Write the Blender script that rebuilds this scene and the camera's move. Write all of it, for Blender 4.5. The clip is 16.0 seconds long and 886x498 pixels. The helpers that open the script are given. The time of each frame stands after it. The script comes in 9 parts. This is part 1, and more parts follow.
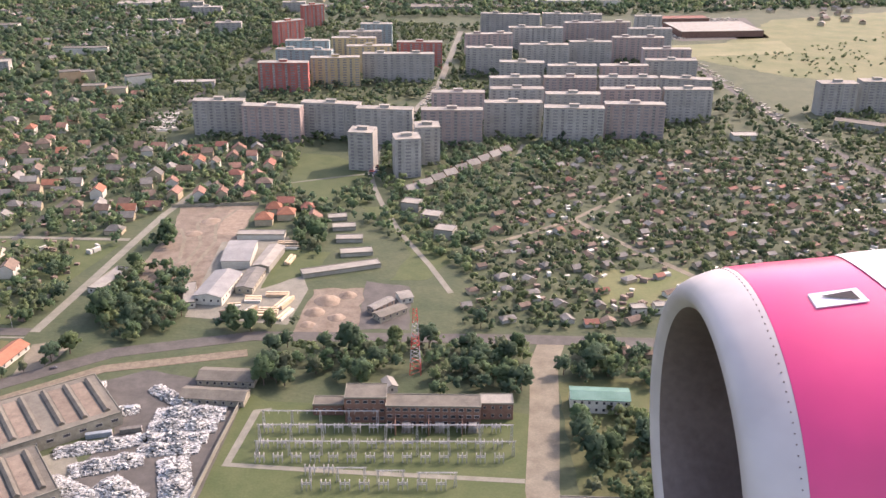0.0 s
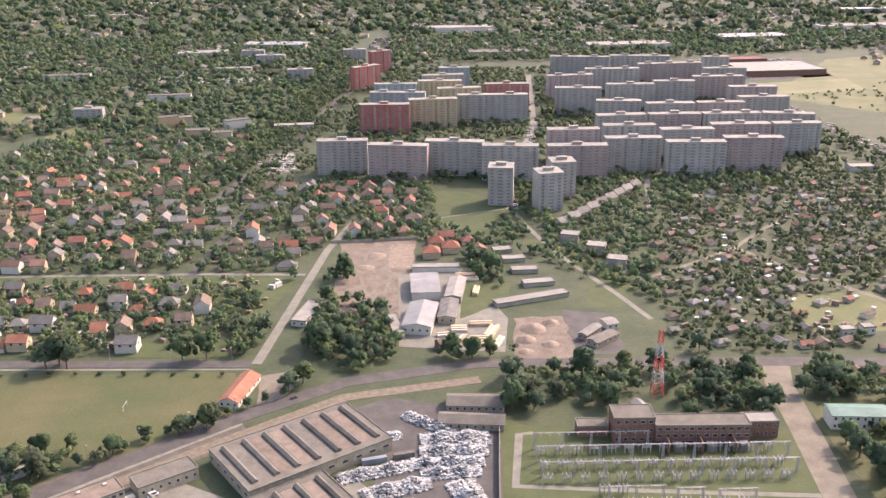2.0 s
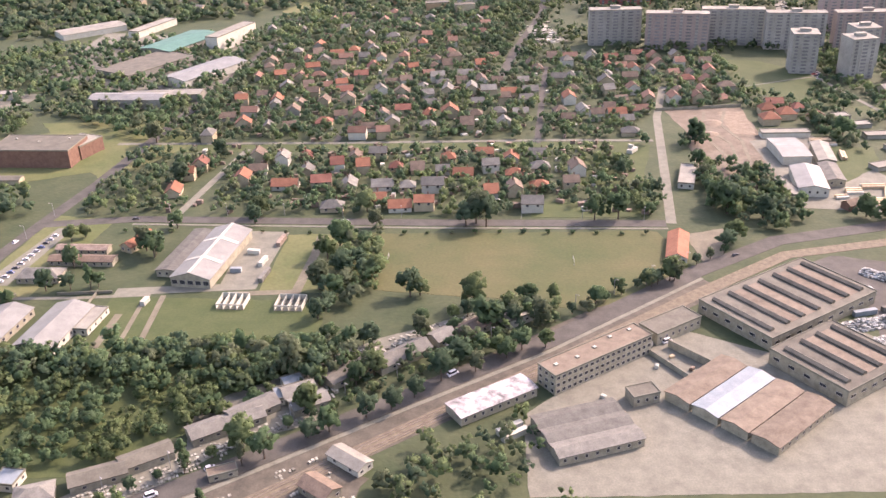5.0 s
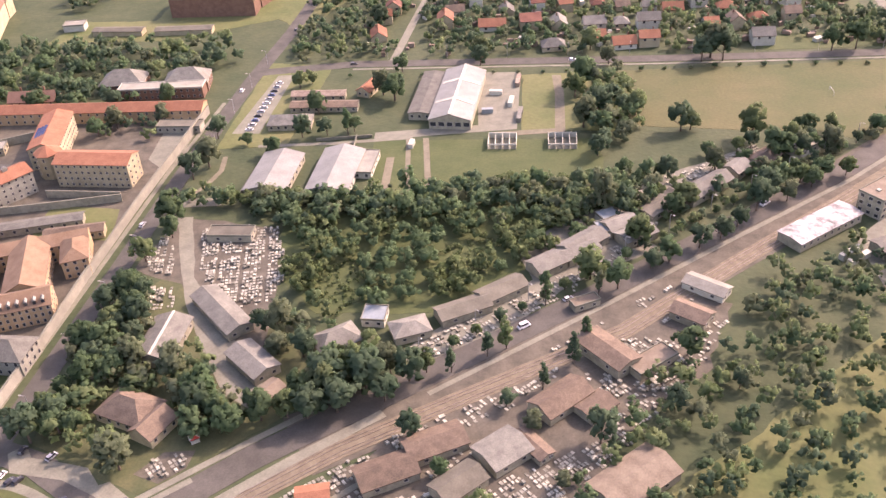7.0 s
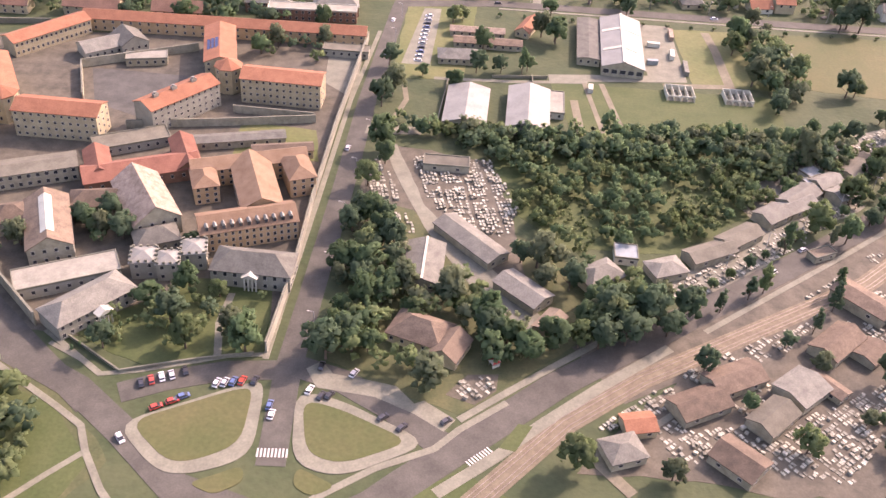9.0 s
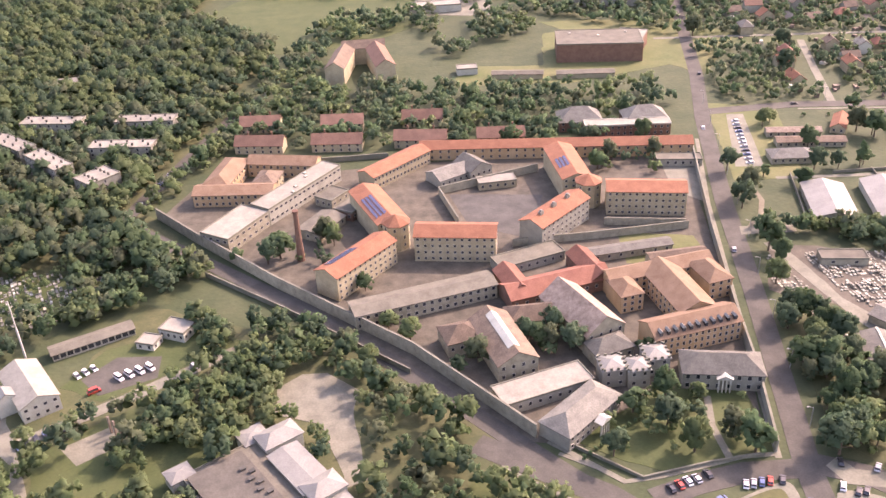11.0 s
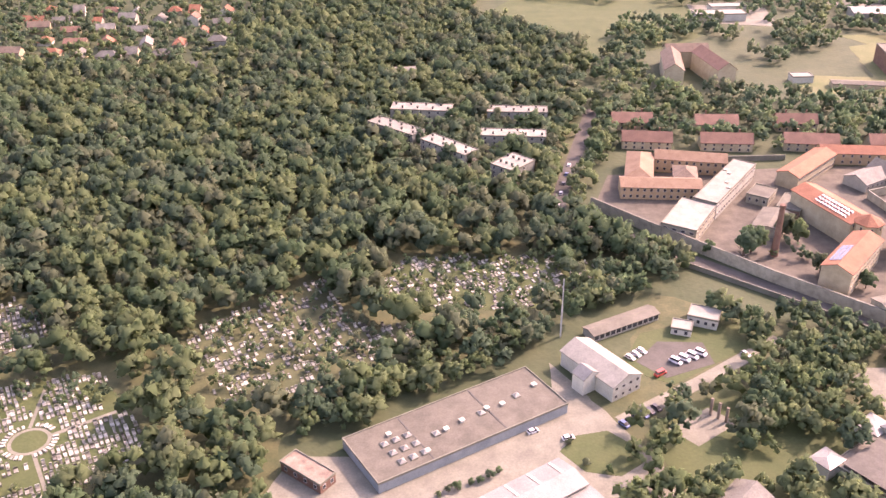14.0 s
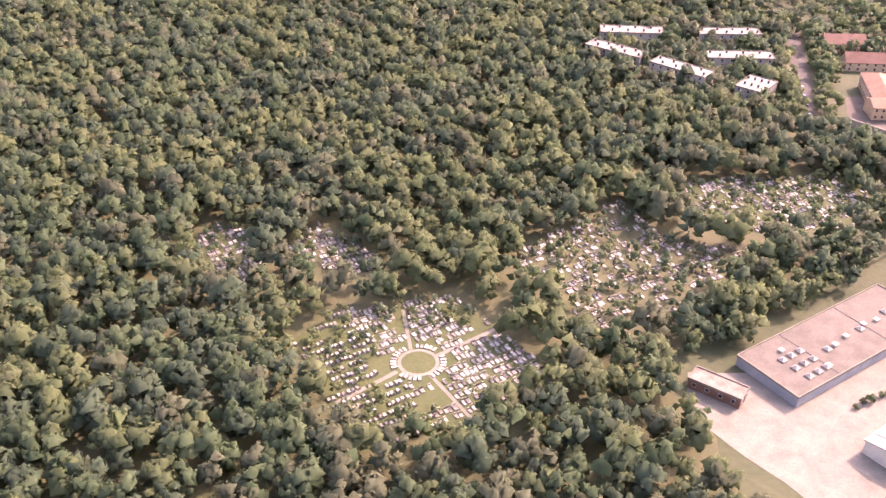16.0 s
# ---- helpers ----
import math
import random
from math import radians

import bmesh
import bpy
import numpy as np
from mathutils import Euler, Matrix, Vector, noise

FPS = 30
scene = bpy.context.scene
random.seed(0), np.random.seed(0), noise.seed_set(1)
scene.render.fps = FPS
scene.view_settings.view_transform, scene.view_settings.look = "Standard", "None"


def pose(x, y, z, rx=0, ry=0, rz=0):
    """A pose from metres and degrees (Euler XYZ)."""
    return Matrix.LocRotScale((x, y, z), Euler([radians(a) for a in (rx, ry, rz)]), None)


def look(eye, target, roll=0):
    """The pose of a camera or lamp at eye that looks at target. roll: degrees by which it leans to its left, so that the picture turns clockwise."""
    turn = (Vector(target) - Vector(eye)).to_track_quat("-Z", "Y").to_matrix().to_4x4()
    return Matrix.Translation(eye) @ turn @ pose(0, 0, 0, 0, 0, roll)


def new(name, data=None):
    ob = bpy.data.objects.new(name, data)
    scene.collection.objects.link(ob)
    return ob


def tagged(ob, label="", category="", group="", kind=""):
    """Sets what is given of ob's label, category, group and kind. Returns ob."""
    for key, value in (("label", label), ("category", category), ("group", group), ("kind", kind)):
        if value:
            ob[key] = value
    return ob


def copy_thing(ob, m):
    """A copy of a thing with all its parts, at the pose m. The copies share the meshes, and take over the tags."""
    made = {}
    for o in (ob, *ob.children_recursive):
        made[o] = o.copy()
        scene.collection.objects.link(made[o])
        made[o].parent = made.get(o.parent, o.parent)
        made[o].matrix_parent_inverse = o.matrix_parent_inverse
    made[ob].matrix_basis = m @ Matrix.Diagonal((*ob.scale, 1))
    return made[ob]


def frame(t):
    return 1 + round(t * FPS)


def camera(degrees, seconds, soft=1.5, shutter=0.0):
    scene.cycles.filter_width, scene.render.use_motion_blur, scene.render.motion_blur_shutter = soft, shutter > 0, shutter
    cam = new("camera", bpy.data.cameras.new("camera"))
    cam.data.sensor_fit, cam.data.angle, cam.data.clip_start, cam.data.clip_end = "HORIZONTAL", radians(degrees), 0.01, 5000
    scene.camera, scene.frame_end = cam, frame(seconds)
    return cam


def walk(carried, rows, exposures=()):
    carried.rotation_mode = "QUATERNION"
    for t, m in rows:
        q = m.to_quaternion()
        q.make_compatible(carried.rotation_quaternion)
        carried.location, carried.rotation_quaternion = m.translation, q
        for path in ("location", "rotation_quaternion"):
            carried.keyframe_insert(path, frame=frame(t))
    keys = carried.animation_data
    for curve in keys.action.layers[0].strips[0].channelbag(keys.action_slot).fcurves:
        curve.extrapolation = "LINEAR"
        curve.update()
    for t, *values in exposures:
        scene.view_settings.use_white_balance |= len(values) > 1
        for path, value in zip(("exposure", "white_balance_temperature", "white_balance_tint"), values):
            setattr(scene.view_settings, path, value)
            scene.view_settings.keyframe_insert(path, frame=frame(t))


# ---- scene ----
cam = camera(50.4, 16.0, 1.5)
METRES, EYE, TILT, LEAN, TURN = 1120.0, 252.9, -22.43, 0.0, 0.0
ROWS = [
    (0.0, -0.00188, -0.0003, 0.00294, -0.19, -0.29, -0.16),
    (0.5, -0.03219, -0.0009, -0.00014, -1.25, -0.59, 0.32),
    (1.0, -0.06255, -0.00156, -0.00306, -2.03, -0.28, 0.79),
    (1.5, -0.09294, -0.00228, -0.00584, -2.44, 0.78, 0.92),
    (2.0, -0.12338, -0.00306, -0.00846, -1.02, 2.73, 0.92),
    (2.5, -0.15386, -0.0039, -0.01095, -0.32, 3.28, 0.71),
    (3.0, -0.18438, -0.00478, -0.01331, 0.57, 3.92, 0.4),
    (3.5, -0.21494, -0.00571, -0.01555, 2.29, 1.7, 0.33),
    (4.0, -0.24555, -0.00668, -0.01767, 2.82, -1.14, 0.5),
    (4.2, -0.2578, -0.00708, -0.01849, 2.81, -1.89, 0.57),
    (6.3, -0.38686, -0.01157, -0.02621, 2.41, -8.12, 1.54),
    (6.5, -0.39919, -0.01202, -0.02688, 2.73, -9.28, 2.14),
    (7.0, -0.43004, -0.01315, -0.02849, 2.43, -12.38, 2.43),
    (7.5, -0.46094, -0.01429, -0.03005, 1.53, -14.88, 2.71),
    (8.0, -0.49187, -0.01545, -0.03156, 0.3, -14.52, 2.47),
    (8.5, -0.52285, -0.01661, -0.03302, -1.21, -14.8, 1.12),
    (9.0, -0.55387, -0.01777, -0.03446, -2.68, -15.16, -2.87),
    (9.5, -0.58493, -0.01892, -0.03587, -1.39, -11.67, -0.28),
    (10.0, -0.61603, -0.02007, -0.03726, 0.07, -7.39, 0.8),
    (10.2, -0.62848, -0.02052, -0.03781, 0.18, -7.04, 1.31),
    (12.3, -0.75964, -0.02512, -0.04367, 2.97, -10.79, 1.99),
    (12.5, -0.77217, -0.02553, -0.04425, 3.11, -11.15, 1.73),
    (13.0, -0.80352, -0.02654, -0.04571, 2.83, -10.77, 1.0),
    (13.5, -0.83491, -0.02752, -0.04721, 2.97, -7.79, 0.16),
    (14.0, -0.86635, -0.02845, -0.04875, 2.73, -6.72, -0.72),
    (14.5, -0.89783, -0.02933, -0.05035, 2.56, -6.76, -0.39),
    (15.0, -0.92934, -0.03017, -0.05202, 2.07, -8.14, -0.65),
    (15.5, -0.9609, -0.03096, -0.05375, 1.57, -10.1, -0.68),
    (16.0, -0.99251, -0.03168, -0.05557, 1.23, -10.6, -0.42),
]
SCALE = 0.556  # the plan is drawn in metres; all of it, the flight included, is laid out at this one scale
walk(cam, [(t, pose(0, 0, EYE * SCALE, TILT, LEAN, TURN) @ pose(METRES * SCALE * x, METRES * SCALE * y, METRES * SCALE * z, 90 + pitch, roll, yaw)) for t, x, y, z, yaw, pitch, roll in ROWS],
     [(0.0, 1.6, 7000, 38), (4.0, 1.7, 7000, 38), (7.0, 1.78, 7500, 46), (9.0, 1.8, 7500, 45), (10.0, 1.92, 7500, 46), (12.5, 2.0, 7500, 46), (14.0, 2.18, 7700, 56), (15.0, 2.36, 7800, 64), (16.0, 2.5, 7800, 67)])

# ---- light ----
SUN_TO = Vector((0.66, 0.48, 0.66)).normalized()
world = bpy.data.worlds.new("world")
scene.world = world
world.use_nodes = True
sky = world.node_tree.nodes.new("ShaderNodeTexSky")
sky.sky_type, sky.sun_disc = "NISHITA", False
sky.sun_elevation = math.asin(SUN_TO.z)
sky.sun_rotation = math.atan2(SUN_TO.x, SUN_TO.y)
sky.air_density, sky.dust_density = 1.3, 3.0
world.node_tree.links.new(sky.outputs[0], world.node_tree.nodes["Background"].inputs[0])
world.node_tree.nodes["Background"].inputs[1].default_value = 0.15
sun = new("sun", bpy.data.lights.new("sun", "SUN"))
sun.data.energy, sun.data.angle, sun.data.color = 2.0, radians(1.2), (1.0, 0.92, 0.82)
sun.matrix_world = look(SUN_TO * 900, (0, 0, 0))

# ---- materials ----


def material(name, a, b, size=4.0, rough=0.85, metal=0.0, fine=0.25, relief=0.15, vary=0.0, spread=0.0, stripes=0.0, gloss=0.3, thin=0.0, grain=0.28):
    """A surface of two colours mixed by patches of `size` metres, with fine grain, relief and, where asked,
    shade that differs from object to object (vary), from loose piece to loose piece (spread), or in seams."""
    m = bpy.data.materials.new(name)
    m.use_nodes = True
    n, l = m.node_tree.nodes, m.node_tree.links
    p = n["Principled BSDF"]
    p.inputs["Roughness"].default_value, p.inputs["Metallic"].default_value = rough, metal
    p.inputs["Specular IOR Level"].default_value = gloss
    c = n.new("ShaderNodeTexCoord")
    geo = n.new("ShaderNodeNewGeometry")
    big = n.new("ShaderNodeTexNoise")
    big.inputs["Scale"].default_value, big.inputs["Detail"].default_value, big.inputs["Roughness"].default_value = 1 / (size * SCALE), 5, 0.65
    small = n.new("ShaderNodeTexNoise")
    small.inputs["Scale"].default_value, small.inputs["Detail"].default_value = 1 / (fine * SCALE), 3
    for t in (big, small):
        l.new(geo.outputs["Position"], t.inputs["Vector"])
    ramp = n.new("ShaderNodeValToRGB")
    ramp.color_ramp.elements[0].position, ramp.color_ramp.elements[1].position = 0.34, 0.66
    ramp.color_ramp.elements[0].color, ramp.color_ramp.elements[1].color = (*a, 1), (*b, 1)
    l.new(big.outputs["Fac"], ramp.inputs[0])
    last = ramp.outputs[0]

    def shade(source, low, high):
        scale = n.new("ShaderNodeMapRange")
        scale.inputs["To Min"].default_value, scale.inputs["To Max"].default_value = low, high
        l.new(source, scale.inputs["Value"])
        mul = n.new("ShaderNodeMix")
        mul.data_type, mul.blend_type = "RGBA", "MULTIPLY"
        mul.inputs["Factor"].default_value = 1
        l.new(last, mul.inputs["A"])
        l.new(scale.outputs[0], mul.inputs["B"])
        return mul.outputs["Result"]
    last = shade(small.outputs["Fac"], 1 - grain, 1 + grain)
    if vary:
        last = shade(n.new("ShaderNodeObjectInfo").outputs["Random"], 1 - vary, 1 + vary)
    if spread:
        last = shade(geo.outputs["Random Per Island"], 1 - spread, 1 + spread)
    if stripes:
        w = n.new("ShaderNodeTexWave")
        w.inputs["Scale"].default_value, w.inputs["Distortion"].default_value = 1 / stripes, 0.4
        l.new(c.outputs["Object"], w.inputs["Vector"])
        last = shade(w.outputs["Fac"], 0.86, 1.08)
    l.new(last, p.inputs["Base Color"])
    if thin:  # leaves let some light through
        glow, mix = n.new("ShaderNodeBsdfTranslucent"), n.new("ShaderNodeMixShader")
        mix.inputs[0].default_value = thin
        l.new(last, glow.inputs["Color"])
        l.new(p.outputs[0], mix.inputs[1])
        l.new(glow.outputs[0], mix.inputs[2])
        l.new(mix.outputs[0], n["Material Output"].inputs["Surface"])
    if relief:
        bump = n.new("ShaderNodeBump")
        bump.inputs["Strength"].default_value, bump.inputs["Distance"].default_value = 0.5, relief * SCALE
        l.new(small.outputs["Fac"], bump.inputs["Height"])
        l.new(bump.outputs[0], p.inputs["Normal"])
    return m


M = dict(
    earth=material("dry_grass_earth", (0.032, 0.051, 0.02), (0.061, 0.075, 0.034), 22, fine=2.5, relief=0.4),
    lawn=material("mown_lawn", (0.042, 0.064, 0.019), (0.064, 0.082, 0.029), 14, fine=1.2),
    pitch=material("worn_pitch", (0.052, 0.07, 0.022), (0.092, 0.09, 0.037), 55, fine=1.5),
    meadow=material("dry_meadow", (0.07, 0.094, 0.03), (0.123, 0.127, 0.052), 40, fine=2.0),
    field=material("pale_field", (0.102, 0.119, 0.047), (0.162, 0.162, 0.075), 70, fine=3.0),
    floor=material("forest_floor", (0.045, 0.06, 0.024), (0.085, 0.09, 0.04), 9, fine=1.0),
    dirt=material("bare_soil", (0.105, 0.086, 0.057), (0.17, 0.144, 0.104), 9, fine=1.5, relief=0.3),
    yard=material("trodden_yard", (0.058, 0.054, 0.04), (0.109, 0.1, 0.073), 7, fine=0.8, relief=0.05),
    sand=material("pale_sand", (0.117, 0.107, 0.072), (0.169, 0.157, 0.108), 10, fine=1.0),
    asphalt=material("worn_asphalt", (0.054, 0.053, 0.044), (0.086, 0.084, 0.069), 9, fine=0.6, relief=0.02),
    dark=material("dark_asphalt", (0.053, 0.054, 0.048), (0.087, 0.088, 0.075), 9, fine=0.6, relief=0.02),
    concrete=material("pale_concrete", (0.126, 0.127, 0.095), (0.18, 0.182, 0.137), 7, fine=0.8, relief=0.02),
    kerb=material("kerb_stone", (0.388, 0.38, 0.308), (0.485, 0.48, 0.387), 3, relief=0.02),
    paint=material("road_paint", (0.36, 0.355, 0.33), (0.46, 0.455, 0.42), 1.0, relief=0.0),
    white=material("white_render", (0.372, 0.372, 0.303), (0.466, 0.468, 0.384), 4, relief=0.03, vary=0.08),
    cream=material("cream_render", (0.277, 0.239, 0.151), (0.374, 0.332, 0.218), 4, relief=0.03, vary=0.15),
    ochre=material("ochre_render", (0.32, 0.225, 0.125), (0.41, 0.3, 0.175), 5, relief=0.03),
    grey=material("grey_render", (0.204, 0.202, 0.163), (0.277, 0.277, 0.222), 5, relief=0.03, vary=0.15),
    old=material("stained_render", (0.196, 0.185, 0.133), (0.309, 0.294, 0.215), 3, relief=0.04, vary=0.12),
    brick=material("brown_brick", (0.128, 0.072, 0.051), (0.184, 0.111, 0.076), 3, fine=0.2, relief=0.03),
    panel=material("precast_panel", (0.244, 0.245, 0.209), (0.312, 0.315, 0.271), 12, fine=1.0, relief=0.03, vary=0.10),
    panel_pink=material("precast_pink", (0.279, 0.224, 0.195), (0.332, 0.278, 0.239), 12, fine=1.0, relief=0.03, vary=0.10),
    panel_red=material("painted_red_facade", (0.315, 0.098, 0.075), (0.375, 0.135, 0.105), 12, fine=1.0, relief=0.03, vary=0.10),
    panel_gold=material("painted_yellow_facade", (0.375, 0.3, 0.15), (0.42, 0.352, 0.203), 12, fine=1.0, relief=0.03, vary=0.1),
    panel_teal=material("painted_teal_facade", (0.21, 0.285, 0.27), (0.27, 0.338, 0.315), 12, fine=1.0, relief=0.03, vary=0.1),
    orange=material("orange_clay_tile", (0.197, 0.084, 0.047), (0.259, 0.118, 0.067), 5, fine=0.5, relief=0.08, vary=0.16, stripes=0.5),
    red=material("red_clay_tile", (0.157, 0.067, 0.045), (0.217, 0.099, 0.065), 5, fine=0.5, relief=0.08, vary=0.2, stripes=0.5),
    tile=material("weathered_red_tile", (0.15, 0.088, 0.06), (0.215, 0.125, 0.085), 5, fine=0.5, relief=0.08, vary=0.22, stripes=0.5),
    tan=material("tan_clay_tile", (0.166, 0.107, 0.065), (0.215, 0.147, 0.094), 5, fine=0.5, relief=0.08, vary=0.1, stripes=0.5),
    brown=material("brown_aged_tile", (0.098, 0.075, 0.054), (0.162, 0.123, 0.086), 4, fine=0.5, relief=0.08, vary=0.25, stripes=0.5),
    slate=material("grey_fibre_cement", (0.11, 0.11, 0.092), (0.171, 0.171, 0.141), 4, fine=0.5, relief=0.06, vary=0.25, stripes=0.6),
    felt=material("bitumen_felt", (0.085, 0.082, 0.062), (0.13, 0.124, 0.094), 6, fine=0.6, relief=0.04, vary=0.15),
    felt_light=material("pale_roof_felt", (0.175, 0.172, 0.138), (0.248, 0.244, 0.197), 6, fine=0.6, relief=0.03, vary=0.1),
    roof_tan=material("sandy_roof_felt", (0.122, 0.099, 0.07), (0.185, 0.154, 0.111), 5, fine=0.6, relief=0.03, vary=0.12),
    patched=material("peeling_roof_coat", (0.10, 0.097, 0.09), (0.52, 0.51, 0.48), 6, fine=1.2, relief=0.03),
    roof_dark=material("dark_roof_felt", (0.066, 0.064, 0.052), (0.101, 0.098, 0.079), 6, fine=0.6, relief=0.03),
    sheet=material("light_sheet_metal", (0.151, 0.153, 0.13), (0.212, 0.217, 0.185), 8, rough=0.5, fine=0.6, relief=0.03, stripes=1.2, gloss=0.5),
    blue_sheet=material("blue_white_sheet", (0.16, 0.2, 0.211), (0.23, 0.27, 0.27), 5, rough=0.5, relief=0.02, stripes=0.8),
    green_sheet=material("green_sheet_roof", (0.05, 0.14, 0.1), (0.085, 0.19, 0.145), 10, rough=0.6, relief=0.02, stripes=1.0),
    rust=material("rusty_sheet", (0.16, 0.12, 0.09), (0.30, 0.24, 0.18), 3, relief=0.04, stripes=0.8, vary=0.2),
    pane=material("window_glass", (0.025, 0.028, 0.032), (0.05, 0.055, 0.06), 3, rough=0.12, relief=0.0, vary=0.3, gloss=0.6),
    # paler than window_glass: curtains, and distance haze put into the colour
    loggia=material("hazed_loggia_glass", (0.126, 0.13, 0.123), (0.194, 0.2, 0.185), 3, rough=0.3, relief=0.0, vary=0.2),
    frame=material("window_frame_paint", (0.341, 0.329, 0.294), (0.409, 0.397, 0.36), 2, relief=0.0),
    steel=material("galvanised_steel", (0.272, 0.279, 0.272), (0.367, 0.374, 0.367), 2, rough=0.45, metal=0.3, relief=0.0),
    mast_red=material("mast_red_paint", (0.50, 0.07, 0.05), (0.58, 0.10, 0.08), 2, relief=0.0),
    timber=material("sawn_timber", (0.42, 0.33, 0.20), (0.56, 0.46, 0.30), 2, fine=0.3, relief=0.05, vary=0.25, spread=0.3),
    solar=material("solar_cell_glass", (0.03, 0.045, 0.10), (0.05, 0.07, 0.14), 1.2, rough=0.2, relief=0.0, gloss=0.6),
    bale=material("pressed_waste_bale", (0.155, 0.175, 0.167), (0.369, 0.38, 0.334), 2.5, fine=0.3, relief=0.12, spread=0.55),
    stone=material("cut_stone", (0.145, 0.144, 0.111), (0.376, 0.373, 0.297), 2.0, fine=0.3, relief=0.03, spread=0.45),
    grave=material("grave_stone", (0.126, 0.127, 0.104), (0.407, 0.41, 0.339), 1.6, fine=0.3, relief=0.02, vary=0.35, spread=0.65),
    soil=material("rubble_soil", (0.145, 0.114, 0.077), (0.23, 0.189, 0.131), 4, fine=0.8, relief=0.3),
    # leaf colours below hold extra blue that stands in for haze
    leaf=material("tree_leaf", (0.078, 0.141, 0.066), (0.118, 0.182, 0.092), 16, fine=0.7, relief=0.0, vary=0.2, spread=0.1, gloss=0.2, thin=0.55, grain=0.1),
    leaf_light=material("light_leaf", (0.115, 0.176, 0.073), (0.162, 0.211, 0.103), 14, fine=0.7, relief=0.0, vary=0.2, spread=0.1, gloss=0.2, thin=0.55, grain=0.1),
    leaf_dark=material("dark_leaf", (0.065, 0.12, 0.068), (0.101, 0.153, 0.089), 14, fine=0.7, relief=0.0, vary=0.15, spread=0.1, gloss=0.2, thin=0.55, grain=0.1),
    leaf_olive=material("olive_leaf", (0.108, 0.144, 0.081), (0.146, 0.178, 0.103), 14, fine=0.7, relief=0.0, vary=0.15, spread=0.1, gloss=0.2, thin=0.55, grain=0.1),
    scrub=material("scrub_leaf", (0.082, 0.128, 0.049), (0.125, 0.165, 0.074), 8, fine=0.5, relief=0.2, spread=0.35, gloss=0.2, thin=0.45),
    bark=material("tree_bark", (0.07, 0.055, 0.04), (0.13, 0.10, 0.075), 1, fine=0.2, relief=0.05),
    ballast=material("track_ballast", (0.102, 0.086, 0.058), (0.162, 0.14, 0.093), 3, fine=0.3, relief=0.1),
    rail=material("rail_steel", (0.18, 0.149, 0.124), (0.252, 0.223, 0.192), 3, rough=0.4, metal=0.5, relief=0.0),
    tyre=material("tyre_rubber", (0.02, 0.02, 0.02), (0.035, 0.035, 0.035), 1, relief=0.0),
    wood=material("painted_fence", (0.34, 0.33, 0.30), (0.46, 0.45, 0.42), 2, relief=0.02),
    pink=material("magenta_nacelle_paint", (0.5, 0.035, 0.125), (0.53, 0.045, 0.14), 3, rough=0.28, fine=0.5, relief=0.0, gloss=0.5),
    lip=material("bare_aluminium_lip", (0.36, 0.345, 0.315), (0.43, 0.415, 0.38), 1.5, rough=0.5, metal=0.15, fine=0.4, relief=0.0),
    # intake shade and its warm reflection are put into this liner colour
    duct=material("intake_liner", (0.1, 0.078, 0.066), (0.14, 0.112, 0.095), 0.6, rough=0.6, fine=0.05, relief=0.0),
    blade=material("fan_blade_titanium", (0.10, 0.10, 0.11), (0.16, 0.16, 0.17), 0.5, rough=0.35, metal=0.8, relief=0.0),
    silver=material("white_paint_and_highlight", (0.58, 0.58, 0.575), (0.64, 0.64, 0.635), 2, rough=0.3, relief=0.0),
)
CAR = [material("car_paint_" + k, c, tuple(v * 1.15 for v in c), 2, rough=0.3, relief=0.0, gloss=0.6) for k, c in
       (("white", (0.66, 0.66, 0.65)), ("silver", (0.40, 0.41, 0.42)), ("red", (0.42, 0.05, 0.03)), ("black", (0.03, 0.03, 0.035)), ("blue", (0.07, 0.11, 0.22)))]

# ---- mesh helpers ----


def mesh(name, verts, faces, mats, which=None, smooth=False):
    me = bpy.data.meshes.new(name)
    me.from_pydata([tuple(v) for v in verts], [], faces)
    for m in (mats if isinstance(mats, (list, tuple)) else [mats]):
        me.materials.append(m)
    if which is not None:
        me.polygons.foreach_set("material_index", np.array(which, dtype=np.int32))
    if smooth:
        me.polygons.foreach_set("use_smooth", np.ones(len(me.polygons), dtype=bool))
    me.update()
    return me


def part(name, me, parent, label="", at=None):
    ob = new(name, me)
    ob.parent = parent
    if at is not None:
        ob.matrix_basis = at
    return tagged(ob, label)


def empty(name, x, y, rot=0, z=0, **tags):
    ob = new(name)
    ob.empty_display_size = 0.5
    ob.matrix_basis = pose(x, y, z, 0, 0, rot)
    return tagged(ob, **tags)


